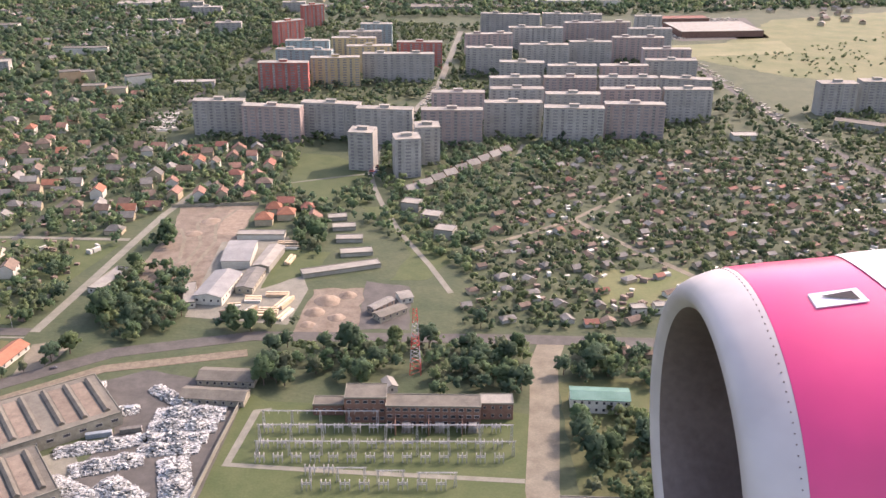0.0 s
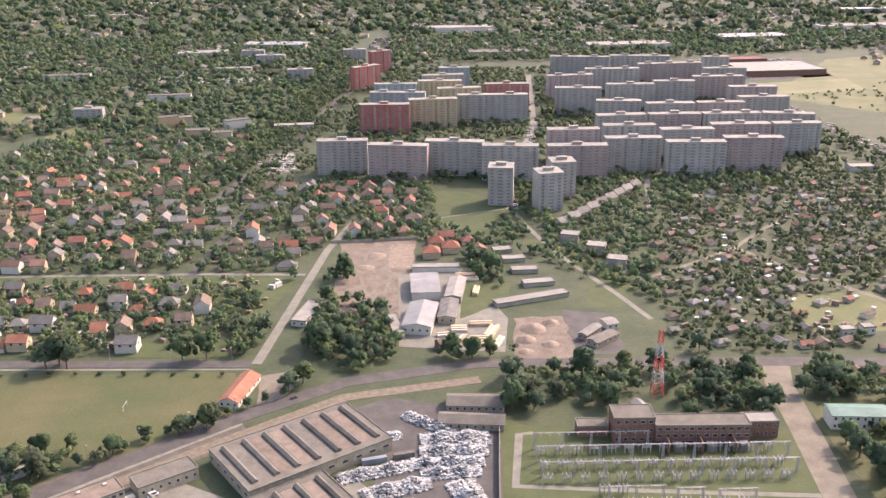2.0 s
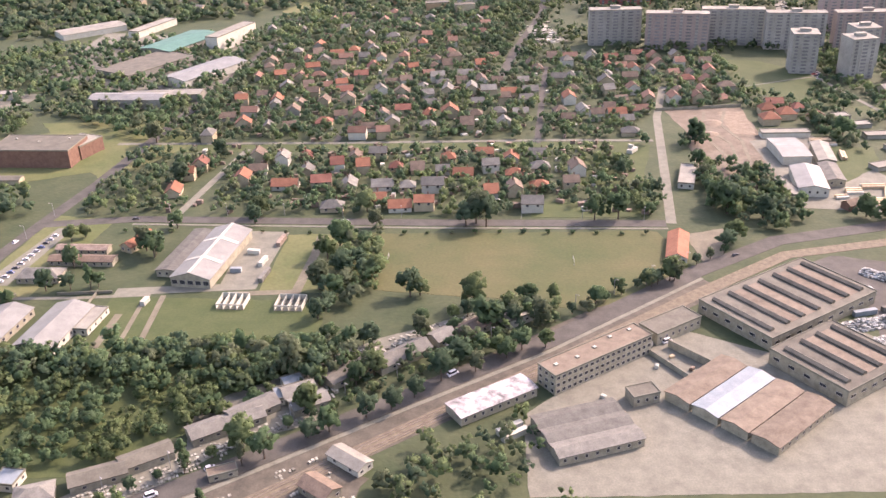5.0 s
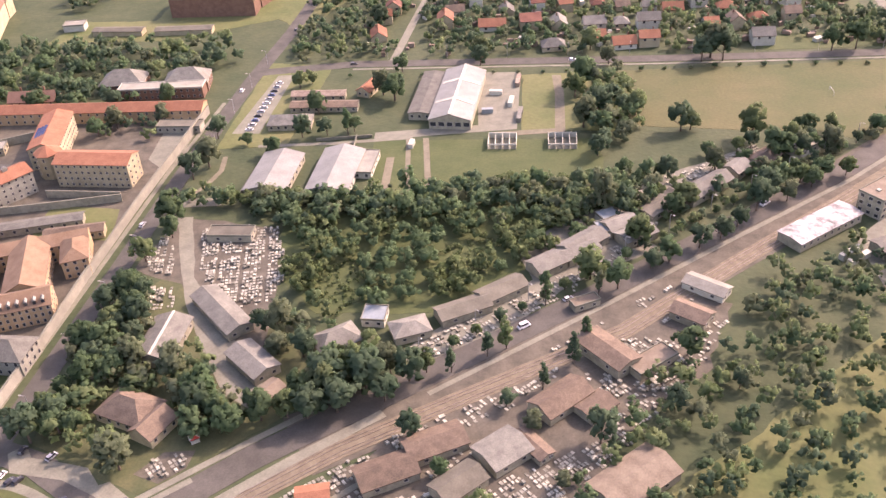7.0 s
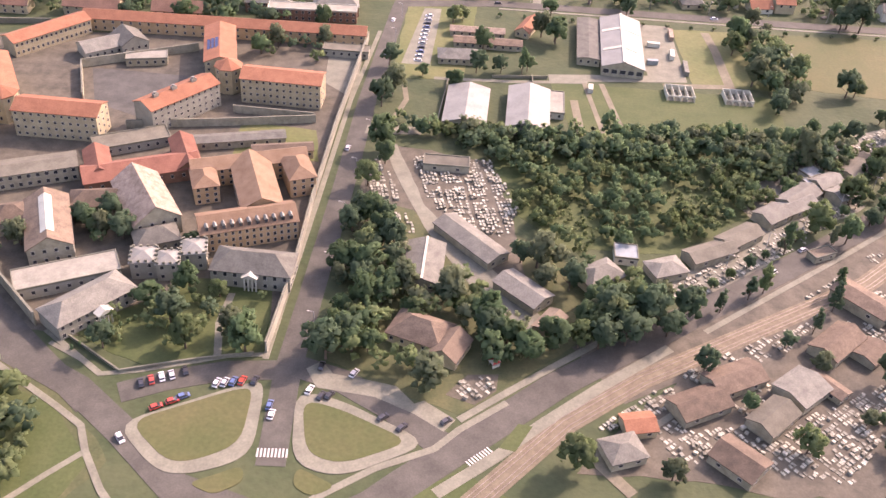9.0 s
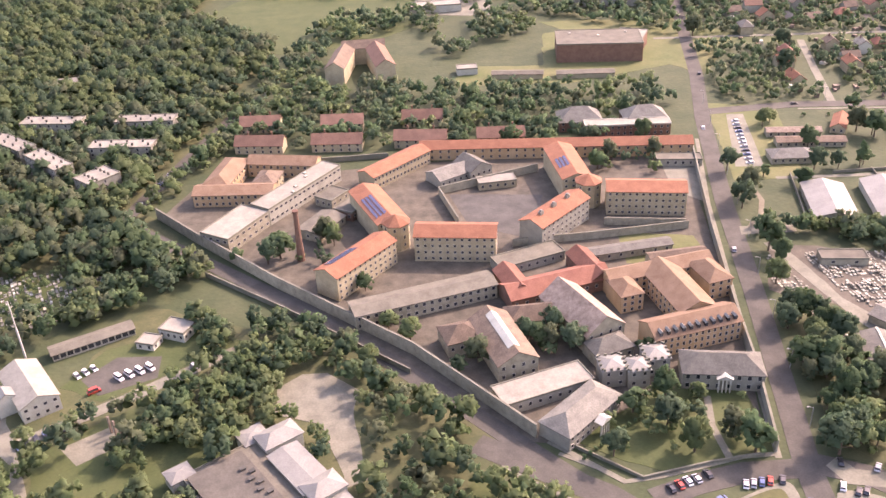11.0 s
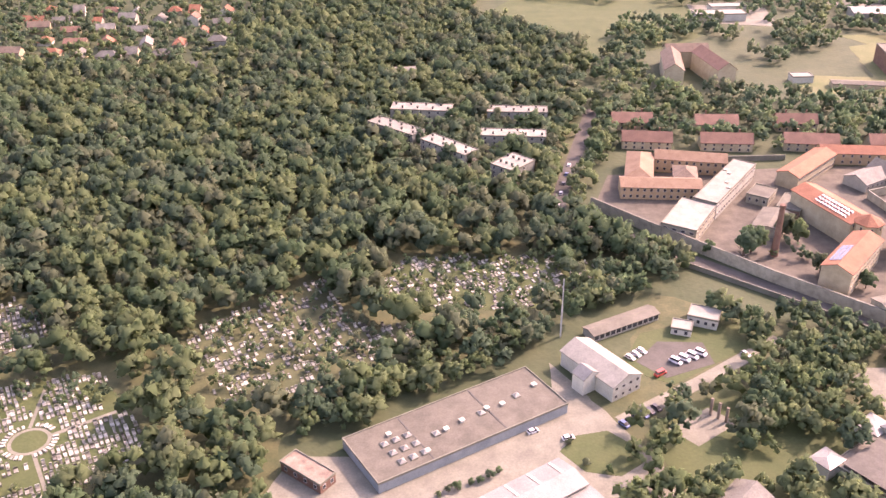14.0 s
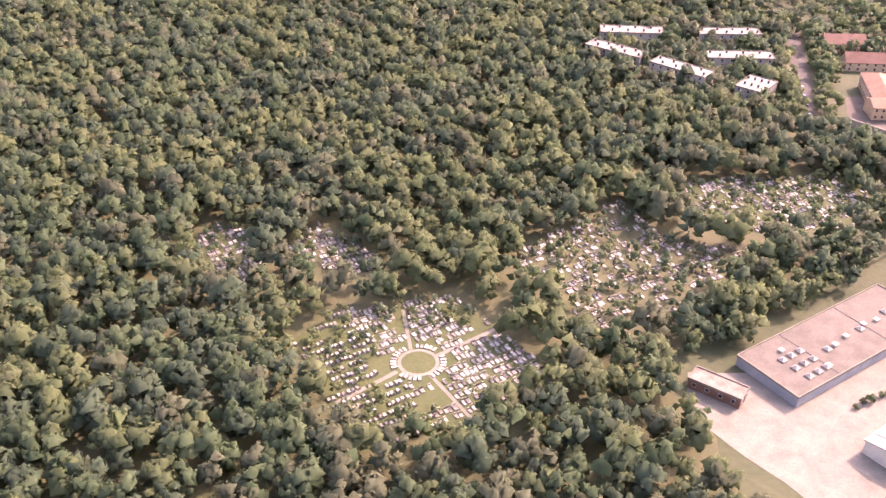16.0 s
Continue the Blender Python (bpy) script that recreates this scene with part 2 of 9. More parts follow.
class Shape:
    """Collects boxes, prisms and bars into one list of corners and faces."""

    def __init__(self):
        self.v, self.f, self.k = [], [], []

    def add(self, verts, faces, k=0):
        n = len(self.v)
        self.v += [tuple(p) for p in verts]
        self.f += [tuple(i + n for i in f) for f in faces]
        self.k += [k] * len(faces)
        return self

    def box(self, x0, x1, y0, y1, z0, z1, k=0, bottom=False):
        v = [(x0, y0, z0), (x1, y0, z0), (x1, y1, z0), (x0, y1, z0), (x0, y0, z1), (x1, y0, z1), (x1, y1, z1), (x0, y1, z1)]
        f = [(4, 5, 6, 7), (0, 1, 5, 4), (1, 2, 6, 5), (2, 3, 7, 6), (3, 0, 4, 7)] + ([(3, 2, 1, 0)] if bottom else [])
        return self.add(v, f, k)

    def bar(self, a, b, r, k=0):
        a, b = Vector(a), Vector(b)
        d = (b - a).normalized()
        s = d.cross(Vector((0, 0, 1)) if abs(d.z) < 0.9 else Vector((1, 0, 0))).normalized() * r
        t = d.cross(s).normalized() * r
        v = [p + q for p in (a, b) for q in (s + t, t - s, -s - t, s - t)]
        return self.add(v, [(0, 1, 5, 4), (1, 2, 6, 5), (2, 3, 7, 6), (3, 0, 4, 7), (0, 3, 2, 1), (4, 5, 6, 7)], k)

    def mesh(self, name, mats, smooth=False):
        if len(self.v) < 400:  # weld corners that meet
            first, to = {}, []
            for p in self.v:
                to.append(first.setdefault(tuple(round(c, 3) for c in p), len(first)))
            self.v, self.f = list(first), [tuple(to[i] for i in f) for f in self.f]
        return mesh(name, self.v, self.f, mats, self.k, smooth)


SOLID, TRACKS, LAID = [], [], []  # footprints and road lines that trees and houses keep clear of


def inside(poly, x, y):
    hit, j = False, len(poly) - 1
    for i in range(len(poly)):
        (xi, yi), (xj, yj) = poly[i], poly[j]
        if (yi > y) != (yj > y) and x < (xj - xi) * (y - yi) / (yj - yi) + xi:
            hit = not hit
        j = i
    return hit


CELLS, SEEN = {}, [0, 0]


def clear(x, y, r=0.0):
    """Whether a spot lies r metres or more outside every footprint and road; both are filed by squares of 40 m."""
    for k, store in enumerate((SOLID, TRACKS)):
        for item in store[SEEN[k]:]:
            if k == 0:
                cx, cy, _, _, w, d = item
                q = math.hypot(w, d) + 8
                box = (cx - q, cx + q, cy - q, cy + q)
            else:
                ax, ay, bx, by, w = item
                box = (min(ax, bx) - w - 8, max(ax, bx) + w + 8, min(ay, by) - w - 8, max(ay, by) + w + 8)
            for i in range(int(box[0] // 40), int(box[1] // 40) + 1):
                for j in range(int(box[2] // 40), int(box[3] // 40) + 1):
                    CELLS.setdefault((k, i, j), []).append(item)
        SEEN[k] = len(store)
    i, j = int(x // 40), int(y // 40)
    for cx, cy, c, s, w, d in CELLS.get((0, i, j), ()):
        dx, dy = x - cx, y - cy
        if abs(dx * c + dy * s) < w + r and abs(dy * c - dx * s) < d + r:
            return False
    for ax, ay, bx, by, w in CELLS.get((1, i, j), ()):
        ux, uy = bx - ax, by - ay
        t = min(1, max(0, ((x - ax) * ux + (y - ay) * uy) / (ux * ux + uy * uy)))
        if (x - ax - t * ux) ** 2 + (y - ay - t * uy) ** 2 < (w + r) ** 2:
            return False
    return True


def footprint(x, y, rot, w, d):
    SOLID.append((x, y, math.cos(radians(rot)), math.sin(radians(rot)), w / 2, d / 2))


# ---- ground ----
ground = tagged(new("ground", mesh("ground", [(-9000, -3000, 0), (9000, -3000, 0), (9000, 14000, 0), (-9000, 14000, 0)], [(0, 1, 2, 3)], M["earth"])),
                "wide flat ground of dry grass and earth", "ground", kind="structure")


def patch(name, mat, z, *pts, label="", category="ground", ragged=0.0):
    """A sheet of ground on the base, its side faces down to it; ragged: metres by which its edge wanders."""
    ring = []
    for i, (x, y) in enumerate(pts):
        u, w = pts[(i + 1) % len(pts)]
        n = max(1, int(math.hypot(u - x, w - y) / 6)) if ragged else 1
        for k in range(n):
            px, py = x + (u - x) * k / n, y + (w - y) * k / n
            q = noise.noise_vector((px * 0.11, py * 0.11, 3.3)) * ragged
            ring.append((px + q.x, py + q.y))
    n = len(ring)
    z += 0.004 * (len(LAID) % 10)
    LAID.append(name)
    v = [(x, y, z) for x, y in ring] + [(x, y, -0.1) for x, y in ring]
    f = [tuple(range(n))] + [(i, i + n, (i + 1) % n + n, (i + 1) % n) for i in range(n)]
    area = sum(ring[i][0] * ring[(i + 1) % n][1] - ring[(i + 1) % n][0] * ring[i][1] for i in range(n))
    if area < 0:
        f = [t[::-1] for t in f]
    return tagged(new(name, mesh(name, v, f, M[mat])), label, category, kind="structure")


def ribbon(name, mat, z, width, *pts, label="", category="road", avoid=True):
    """A road or path of one width along a line of plan points."""
    v, f = [], []
    z += 0.004 * (len(LAID) % 10)
    LAID.append(name)
    P = [Vector(p) for p in pts]
    for i, p in enumerate(P):
        a, b = P[max(0, i - 1)], P[min(len(P) - 1, i + 1)]
        d = (b - a).normalized()
        n = Vector((-d.y, d.x)) * width / 2
        if 0 < i < len(P) - 1:
            n /= max(0.5, math.cos((P[i + 1] - p).angle(p - P[i - 1]) / 2))
        v += [(*(p + n), z), (*(p - n), z), (*(p + n), -0.1), (*(p - n), -0.1)]
        if avoid and i:
            TRACKS.append((*P[i - 1], *p, width / 2))
    for i in range(len(P) - 1):
        a, b = 4 * i, 4 * i + 4
        f += [(a, a + 1, b + 1, b), (a, b, b + 2, a + 2), (a + 1, a + 3, b + 3, b + 1)]
    return tagged(new(name, mesh(name, v, f, M[mat])), label, category, kind="structure")


# ---- buildings ----
WINDOWS = {}


def window_mesh(w, h):
    """A window: a dark pane behind a proud frame with a sill and a middle bar."""
    key = (round(w, 2), round(h, 2))
    if key not in WINDOWS:
        s, a, o = Shape(), w / 2, 0.08
        rings = [[(-a - o, y, -o), (a + o, y, -o), (a + o, y, h + o), (-a - o, y, h + o)] for y in (0.02, -0.12)] + [[(-a, y, 0), (a, y, 0), (a, y, h), (-a, y, h)] for y in (-0.12, -0.02)]
        v = [p for r in rings for p in r]
        s.add(v, [(4 * k + i, 4 * k + (i + 1) % 4, 4 * k + 4 + (i + 1) % 4, 4 * k + 4 + i) for k in range(3) for i in range(4)], 1)
        s.add(rings[3], [(0, 1, 2, 3)], 0)
        WINDOWS[key] = s.mesh("window", [M["pane"], M["frame"]])
    return WINDOWS[key]


def wall_shape(w, d, h, roof, rise):
    s = Shape().box(-w / 2, w / 2, -d / 2, d / 2, -0.2, h)
    if roof == "gable":
        s.add([(-w / 2, -d / 2, h), (-w / 2, d / 2, h), (-w / 2, 0, h + rise), (w / 2, -d / 2, h), (w / 2, d / 2, h), (w / 2, 0, h + rise)], [(0, 2, 1), (3, 4, 5)])
    elif roof == "gable_y":
        s.add([(-w / 2, -d / 2, h), (w / 2, -d / 2, h), (0, -d / 2, h + rise), (-w / 2, d / 2, h), (w / 2, d / 2, h), (0, d / 2, h + rise)], [(0, 1, 2), (3, 5, 4)])
    return s


def roof_shape(w, d, h, roof, rise, over=0.5, thick=0.3):
    s = Shape()
    if roof == "flat":
        a, b = w / 2 - 0.12, d / 2 - 0.12
        return s.box(-a, a, -b, b, h - 0.2, h + 0.12)
    a, b = w / 2 + over, d / 2 + over
    drop = rise * over / (d / 2 if roof != "gable_y" else w / 2)
    e = h - drop
    if roof == "gable_y":
        v = [(-a, -b, e), (-a, b, e), (a, b, e), (a, -b, e), (0, -b, h + rise), (0, b, h + rise)]
        f = [(0, 4, 5, 1), (4, 3, 2, 5)]
        edge = [0, 4, 3, 2, 5, 1]
    elif roof == "gable":
        v = [(-a, -b, e), (a, -b, e), (a, b, e), (-a, b, e), (-a, 0, h + rise), (a, 0, h + rise)]
        f = [(0, 1, 5, 4), (4, 5, 2, 3)]
        edge = [0, 1, 5, 2, 3, 4]
    else:  # hip
        k = min(a, b) * 0.95
        if a >= b:
            v = [(-a, -b, e), (a, -b, e), (a, b, e), (-a, b, e), (-a + k, 0, h + rise), (a - k, 0, h + rise)]
            f = [(0, 1, 5, 4), (2, 3, 4, 5), (1, 2, 5), (3, 0, 4)]
        else:
            v = [(-a, -b, e), (a, -b, e), (a, b, e), (-a, b, e), (0, -b + k, h + rise), (0, b - k, h + rise)]
            f = [(0, 1, 4), (1, 2, 5, 4), (2, 3, 5), (3, 0, 4, 5)]
        edge = [0, 1, 2, 3]
    n = len(v)
    low = [(x, y, z - thick) for x, y, z in v]
    s.add([(x, y, z + 0.02) for x, y, z in v] + low, f + [tuple(i + n for i in reversed(q)) for q in f])
    for i, p in enumerate(edge):
        q = edge[(i + 1) % len(edge)]
        s.add([v[p], v[q], low[q], low[p]], [(0, 3, 2, 1)], 1)
    return s


def parapet_shape(w, d, h):
    """The raised edge of a flat roof, one closed ring."""
    rings = [[(-a, -b, z), (a, -b, z), (a, b, z), (-a, b, z)] for a, b, z in ((w / 2 + 0.2, d / 2 + 0.2, h - 0.35), (w / 2 + 0.2, d / 2 + 0.2, h + 0.5), (w / 2 - 0.15, d / 2 - 0.15, h + 0.5), (w / 2 - 0.15, d / 2 - 0.15, h))]
    return Shape().add([p for r in rings for p in r], [(4 * k + i, 4 * k + (i + 1) % 4, 4 * k + 4 + (i + 1) % 4, 4 * k + 4 + i) for k in range(3) for i in range(4)])


def building(name, x, y, rot, w, d, h, roof="flat", rise=0.0, wall="grey", top="felt", floors=0, bays=0, side_bays=0,
             label="", category="building", group="", win=(1.2, 1.5), trim=None, chimney=0, skylights=0, faces="se"):
    """A house, hall or block: walls, roof, windows on the faces named, chimneys and roof lights."""
    footprint(x, y, rot, w, d)
    if x > 40 and abs(rot) < 30:
        faces = faces.replace("e", "")
    root = empty(name, x, y, rot, label=label, category=category, group=group)
    part("wall", wall_shape(w, d, h, roof, rise).mesh("wall", M[wall]), root)
    part("roof", roof_shape(w, d, h, roof, rise).mesh("roof", [M[top], M[trim or ("concrete" if roof == "flat" else top)]]), root)
    if roof == "flat":
        part("parapet", parapet_shape(w, d, h).mesh("parapet", M[trim or "concrete"]), root)
    if floors and bays and (y < 560 or win[0] > 4):
        step = h / floors
        wm = window_mesh(*win)
        places = []
        if "s" in faces:
            places += [(-w / 2 + (i + 0.5) * w / bays, -d / 2 - 0.01, 0) for i in range(bays)]
        if "n" in faces:
            places += [(-w / 2 + (i + 0.5) * w / bays, d / 2 + 0.01, 180) for i in range(bays)]
        sb = side_bays or max(1, round(bays * d / w))
        if "w" in faces:
            places += [(-w / 2 - 0.01, -d / 2 + (i + 0.5) * d / sb, -90) for i in range(sb)]
        if "e" in faces:
            places += [(w / 2 + 0.01, -d / 2 + (i + 0.5) * d / sb, 90) for i in range(sb)]
        for k in range(floors):
            for px, py, a in places:
                part("window", wm, root, at=pose(px, py, k * step + (step - win[1]) * 0.55, 0, 0, a))
    for i in range(chimney):
        cx = w * (-0.25 + 0.5 * i / max(1, chimney - 1)) if chimney > 1 else w * 0.2
        cz = h + rise * 0.55
        part("chimney", Shape().box(-0.4, 0.4, -0.35, 0.35, 0, rise * 0.6 + 1.0).box(-0.5, 0.5, -0.45, 0.45, rise * 0.6 + 1.0, rise * 0.6 + 1.15, 0, True).mesh("chimney", M["brick"]), root,
             at=pose(cx, d * 0.1, cz))
    for i in range(skylights):
        sx = -w / 2 + (i + 0.5) * w / skylights
        sk = Shape().box(-0.9, 0.9, -0.9, 0.9, 0, 0.5, 0).add([(-0.8, -0.8, 0.5), (0.8, -0.8, 0.5), (0.8, 0.8, 0.5), (-0.8, 0.8, 0.5), (0, 0, 0.95)], [(0, 1, 4), (1, 2, 4), (2, 3, 4), (3, 0, 4)], 1)
        part("roof_light", sk.mesh("roof_light", [M["concrete"], M["white"]]), root, "domed white roof light", pose(sx, random.uniform(-0.3, 0.3) * d, h + 0.1))
    return root


HOUSES = {}
ROOF_WORD = dict(tile="weathered red tile", orange="orange clay tile", red="dark red tile", brown="weathered brown tile", slate="grey slate-coloured", tan="tan tile")


def house(x, y, rot, top, w=11.0, d=9.0, storeys=1, wall="cream", hip=False, name="house", group="houses of the suburb"):
    """A suburban family house; alike ones share their meshes."""
    near = y < 640 and x > -1000 and name == "house"
    key = (top, round(w), round(d), storeys, wall, hip, name, near)
    footprint(x, y, rot, w + 1, d + 1)
    if key in HOUSES:
        return copy_thing(HOUSES[key], pose(x, y, 0, 0, 0, rot))
    h = 2.9 * storeys + (0.6 if name == "house" else -0.2)
    kind = "hip" if hip else random.choice(("gable", "gable", "gable_y"))
    rise = (d if kind != "gable_y" else w) * (0.36 if name == "house" else 0.25)
    label = f"{'two-storey' if storeys > 1 else 'single-storey'} {'family house' if name == 'house' else 'garden cottage'} with {wall} walls and {ROOF_WORD[top]} roof"
    if near:
        root = empty(name, x, y, rot, label=label, category="house", group=group)
        part("wall", wall_shape(w, d, h, kind, rise).mesh("wall", M[wall]), root)
    else:
        root = tagged(new(name, wall_shape(w, d, h, kind, rise).mesh(name, M[wall])), label, "house", group)
        root.matrix_basis = pose(x, y, 0, 0, 0, rot)
    part("roof", roof_shape(w, d, h, kind, rise, 0.45).mesh("roof", [M[top], M["brown"]]), root)
    if near:
        part("chimney", Shape().box(-0.35, 0.35, -0.35, 0.35, 0, rise * 0.55 + 1).mesh("chimney", M["brick"]), root, at=pose(w * 0.2, d * 0.12, h + rise * 0.5))
    if name == "house" and near:
        for i in (-1, 1):
            part("window", window_mesh(1.5, 1.4), root, at=pose(i * w * 0.24, -d / 2 - 0.01, h - 2.2))
        part("window", window_mesh(1.3, 1.4), root, at=pose(w / 2 + 0.01, 0, h - 2.2, 0, 0, 90))
    HOUSES[key] = root
    return root


# ---- trees ----
TREES = {}


def crown_points(n, rng, r, h, base):
    """Clumps on an uneven crown: centre, size; more of them to the outside."""
    out = []
    lobes = [(rng.uniform(-0.45, 0.45) * r, rng.uniform(-0.45, 0.45) * r, base + h * rng.uniform(0.35, 0.75), r * rng.uniform(0.5, 0.75)) for _ in range(5)]
    lobes.append((0, 0, base + h * 0.6, r * 0.75))
    for i in range(n):
        lx, ly, lz, lr = lobes[i % len(lobes)]
        a, u = rng.uniform(0, 2 * math.pi), rng.uniform(-0.75, 1)
        s = math.sqrt(max(0, 1 - u * u))
        q = lr * rng.uniform(0.72, 1.08)
        out.append((lx + q * s * math.cos(a), ly + q * s * math.sin(a), min(base + h * 1.02, lz + q * u * (h / (2 * r)) * 1.1), r * rng.uniform(0.22, 0.36)))
    return out


OCTA = np.array([(1, 0, -0.3), (-1, 0, -0.3), (0, 1, -0.3), (0, -1, -0.3), (0, 0, 0.9), (0, 0, -0.8)], dtype=float)
OCTF = np.array([(0, 2, 4), (2, 1, 4), (1, 3, 4), (3, 0, 4), (1, 0, 5)])


def unit(v):
    return v / (np.linalg.norm(v, axis=-1, keepdims=True) + 1e-6)


def clump_mesh(name, centres, mats, seed=0, which=None, sprays=4, core=0.9, hearts=None, leaf=1.0):
    """A crown or a whole wood as one mesh: an uneven leafy core for each clump, and sprays of leaves standing off it.
    hearts: the middle of the crown that each clump belongs to; the leaves of a crown face away from it."""
    rs = np.random.RandomState(seed)
    c = np.array(centres, dtype=float)
    n = len(c)
    h = c[:, :3] - (0, 0, 1) if hearts is None else np.array(hearts, dtype=float)
    v = OCTA[None] * rs.uniform(0.6, 1.2, (n, 6, 1)) * c[:, None, 3:4] * core
    a, b = rs.uniform(0, 2 * np.pi, n)[:, None], rs.uniform(-0.7, 0.7, n)[:, None]
    x, y, z = v[..., 0], v[..., 1], v[..., 2]
    y, z = y * np.cos(b) - z * np.sin(b), y * np.sin(b) + z * np.cos(b)
    x, y = x * np.cos(a) - y * np.sin(a), x * np.sin(a) + y * np.cos(a)
    own = np.stack([x, y, z], -1)
    v = own + c[:, None, :3]
    facing = unit(unit(own) * 0.4 + unit(v - h[:, None])).reshape(-1, 3)
    v = v.reshape(-1, 3)
    f = (OCTF[None] + (np.arange(n) * 6)[:, None, None]).ravel()
    sprays *= 2
    m = n * sprays
    # each spray: a small pointed leaf bunch, turned any way but mostly outward and up
    d = rs.normal(size=(m, 3))
    d[:, 2] += 0.5
    d = unit(d)
    r = np.repeat(c[:, 3], sprays)
    p = np.repeat(c[:, :3], sprays, 0) + d * (r * (1.02 - 0.4 * leaf + 0.5 * leaf * rs.random_sample(m)))[:, None]
    u = unit(np.cross(d, rs.normal(size=(m, 3))))
    w = np.cross(d, u)
    q = []
    for k in range(3):
        t = k * np.pi * 2 / 3
        q.append(p + (u * np.cos(t) + w * np.sin(t)) * (r * leaf * rs.uniform(0.28, 0.62, m))[:, None] - d * (r * rs.uniform(0.0, 0.4, m))[:, None])
    q = np.stack(q, 1)
    leaf_facing = unit(d[:, None] * 0.4 + unit(q - np.repeat(h, sprays, 0)[:, None])).reshape(-1, 3)
    q = q.reshape(-1, 3)
    g = np.arange(m * 3) + n * 6
    me = bpy.data.meshes.new(name)
    me.vertices.add(n * 6 + m * 3)
    me.vertices.foreach_set("co", np.concatenate([v, q]).ravel())
    me.loops.add(n * 15 + m * 3)
    me.loops.foreach_set("vertex_index", np.concatenate([f, g]).astype(np.int32))
    me.polygons.add(n * 5 + m)
    me.polygons.foreach_set("loop_start", (np.arange(n * 5 + m) * 3).astype(np.int32))
    me.polygons.foreach_set("use_smooth", np.ones(n * 5 + m, dtype=bool))
    for k in mats:
        me.materials.append(k)
    if which is not None:
        k = np.array(which, dtype=np.int32)
        me.polygons.foreach_set("material_index", np.concatenate([np.repeat(k, 5), np.repeat(k, sprays)]))
    me.update(calc_edges=True)
    me.normals_split_custom_set_from_vertices(np.concatenate([facing, leaf_facing]))
    return me


def tree_parts(kind, k):
    """Meshes of one tree: a tapered trunk with limbs, and a crown of clumps (round, tall poplar or bush)."""
    if (kind, k) in TREES:
        return TREES[kind, k]
    rng = random.Random(hash((len(kind), k)) % 9999)
    s = Shape()
    h, r, base = dict(round=(7.5, 4.2, 2.2), tall=(13.0, 3.0, 1.2), bush=(3.6, 2.4, 0.3))[kind]
    rings = [(0.0, 0.34), (base, 0.25), (base + h * 0.45, 0.12)]
    v, f = [], []
    for z, q in rings:
        v += [(q * math.cos(i * math.pi / 3), q * math.sin(i * math.pi / 3), z - 0.15) for i in range(6)]
    for j in range(2):
        f += [(j * 6 + i, j * 6 + (i + 1) % 6, j * 6 + 6 + (i + 1) % 6, j * 6 + 6 + i) for i in range(6)]
    s.add(v, f)
    for i in range(5):
        a = i * 1.26 + rng.uniform(-0.4, 0.4)
        s.bar((0, 0, base + h * 0.08 * i), (r * 0.6 * math.cos(a), r * 0.6 * math.sin(a), base + h * (0.25 + 0.09 * i)), 0.07)
    n = dict(round=66, tall=46, bush=34)[kind]
    pts = crown_points(n, rng, r, h, base)
    if kind == "tall":
        pts = [(x * (1.15 - 0.75 * (z - base) / h), y * (1.15 - 0.75 * (z - base) / h), z, q * 1.3) for x, y, z, q in pts]
    TREES[kind, k] = (s.mesh("trunk", M["bark"]), clump_mesh("crown", pts, [M[("leaf", "leaf_dark", "leaf_olive", "leaf_light")[k % 4]]], k, None, 6, hearts=[(0, 0, min(z, base + h * 0.4) if kind != "tall" else z - 0.8) for _, _, z, _ in pts]))
    return TREES[kind, k]


TREE_LABEL = dict(round="broad-leaved tree with a dense round green crown", tall="tall slender poplar with a narrow dark crown", bush="low wide green bush with several stems")


def tree(x, y, size=1.0, kind="round", group="trees"):
    k = random.randrange(6)
    trunk, crown = tree_parts(kind, k)
    ob = empty("bush" if kind == "bush" else "tree", x, y, random.uniform(0, 360), label=TREE_LABEL[kind], category="bush" if kind == "bush" else "tree", group=group)
    ob.scale = (size, size, size * random.uniform(0.85, 1.15))
    part("trunk", trunk, ob)
    part("crown", crown, ob)
    return ob


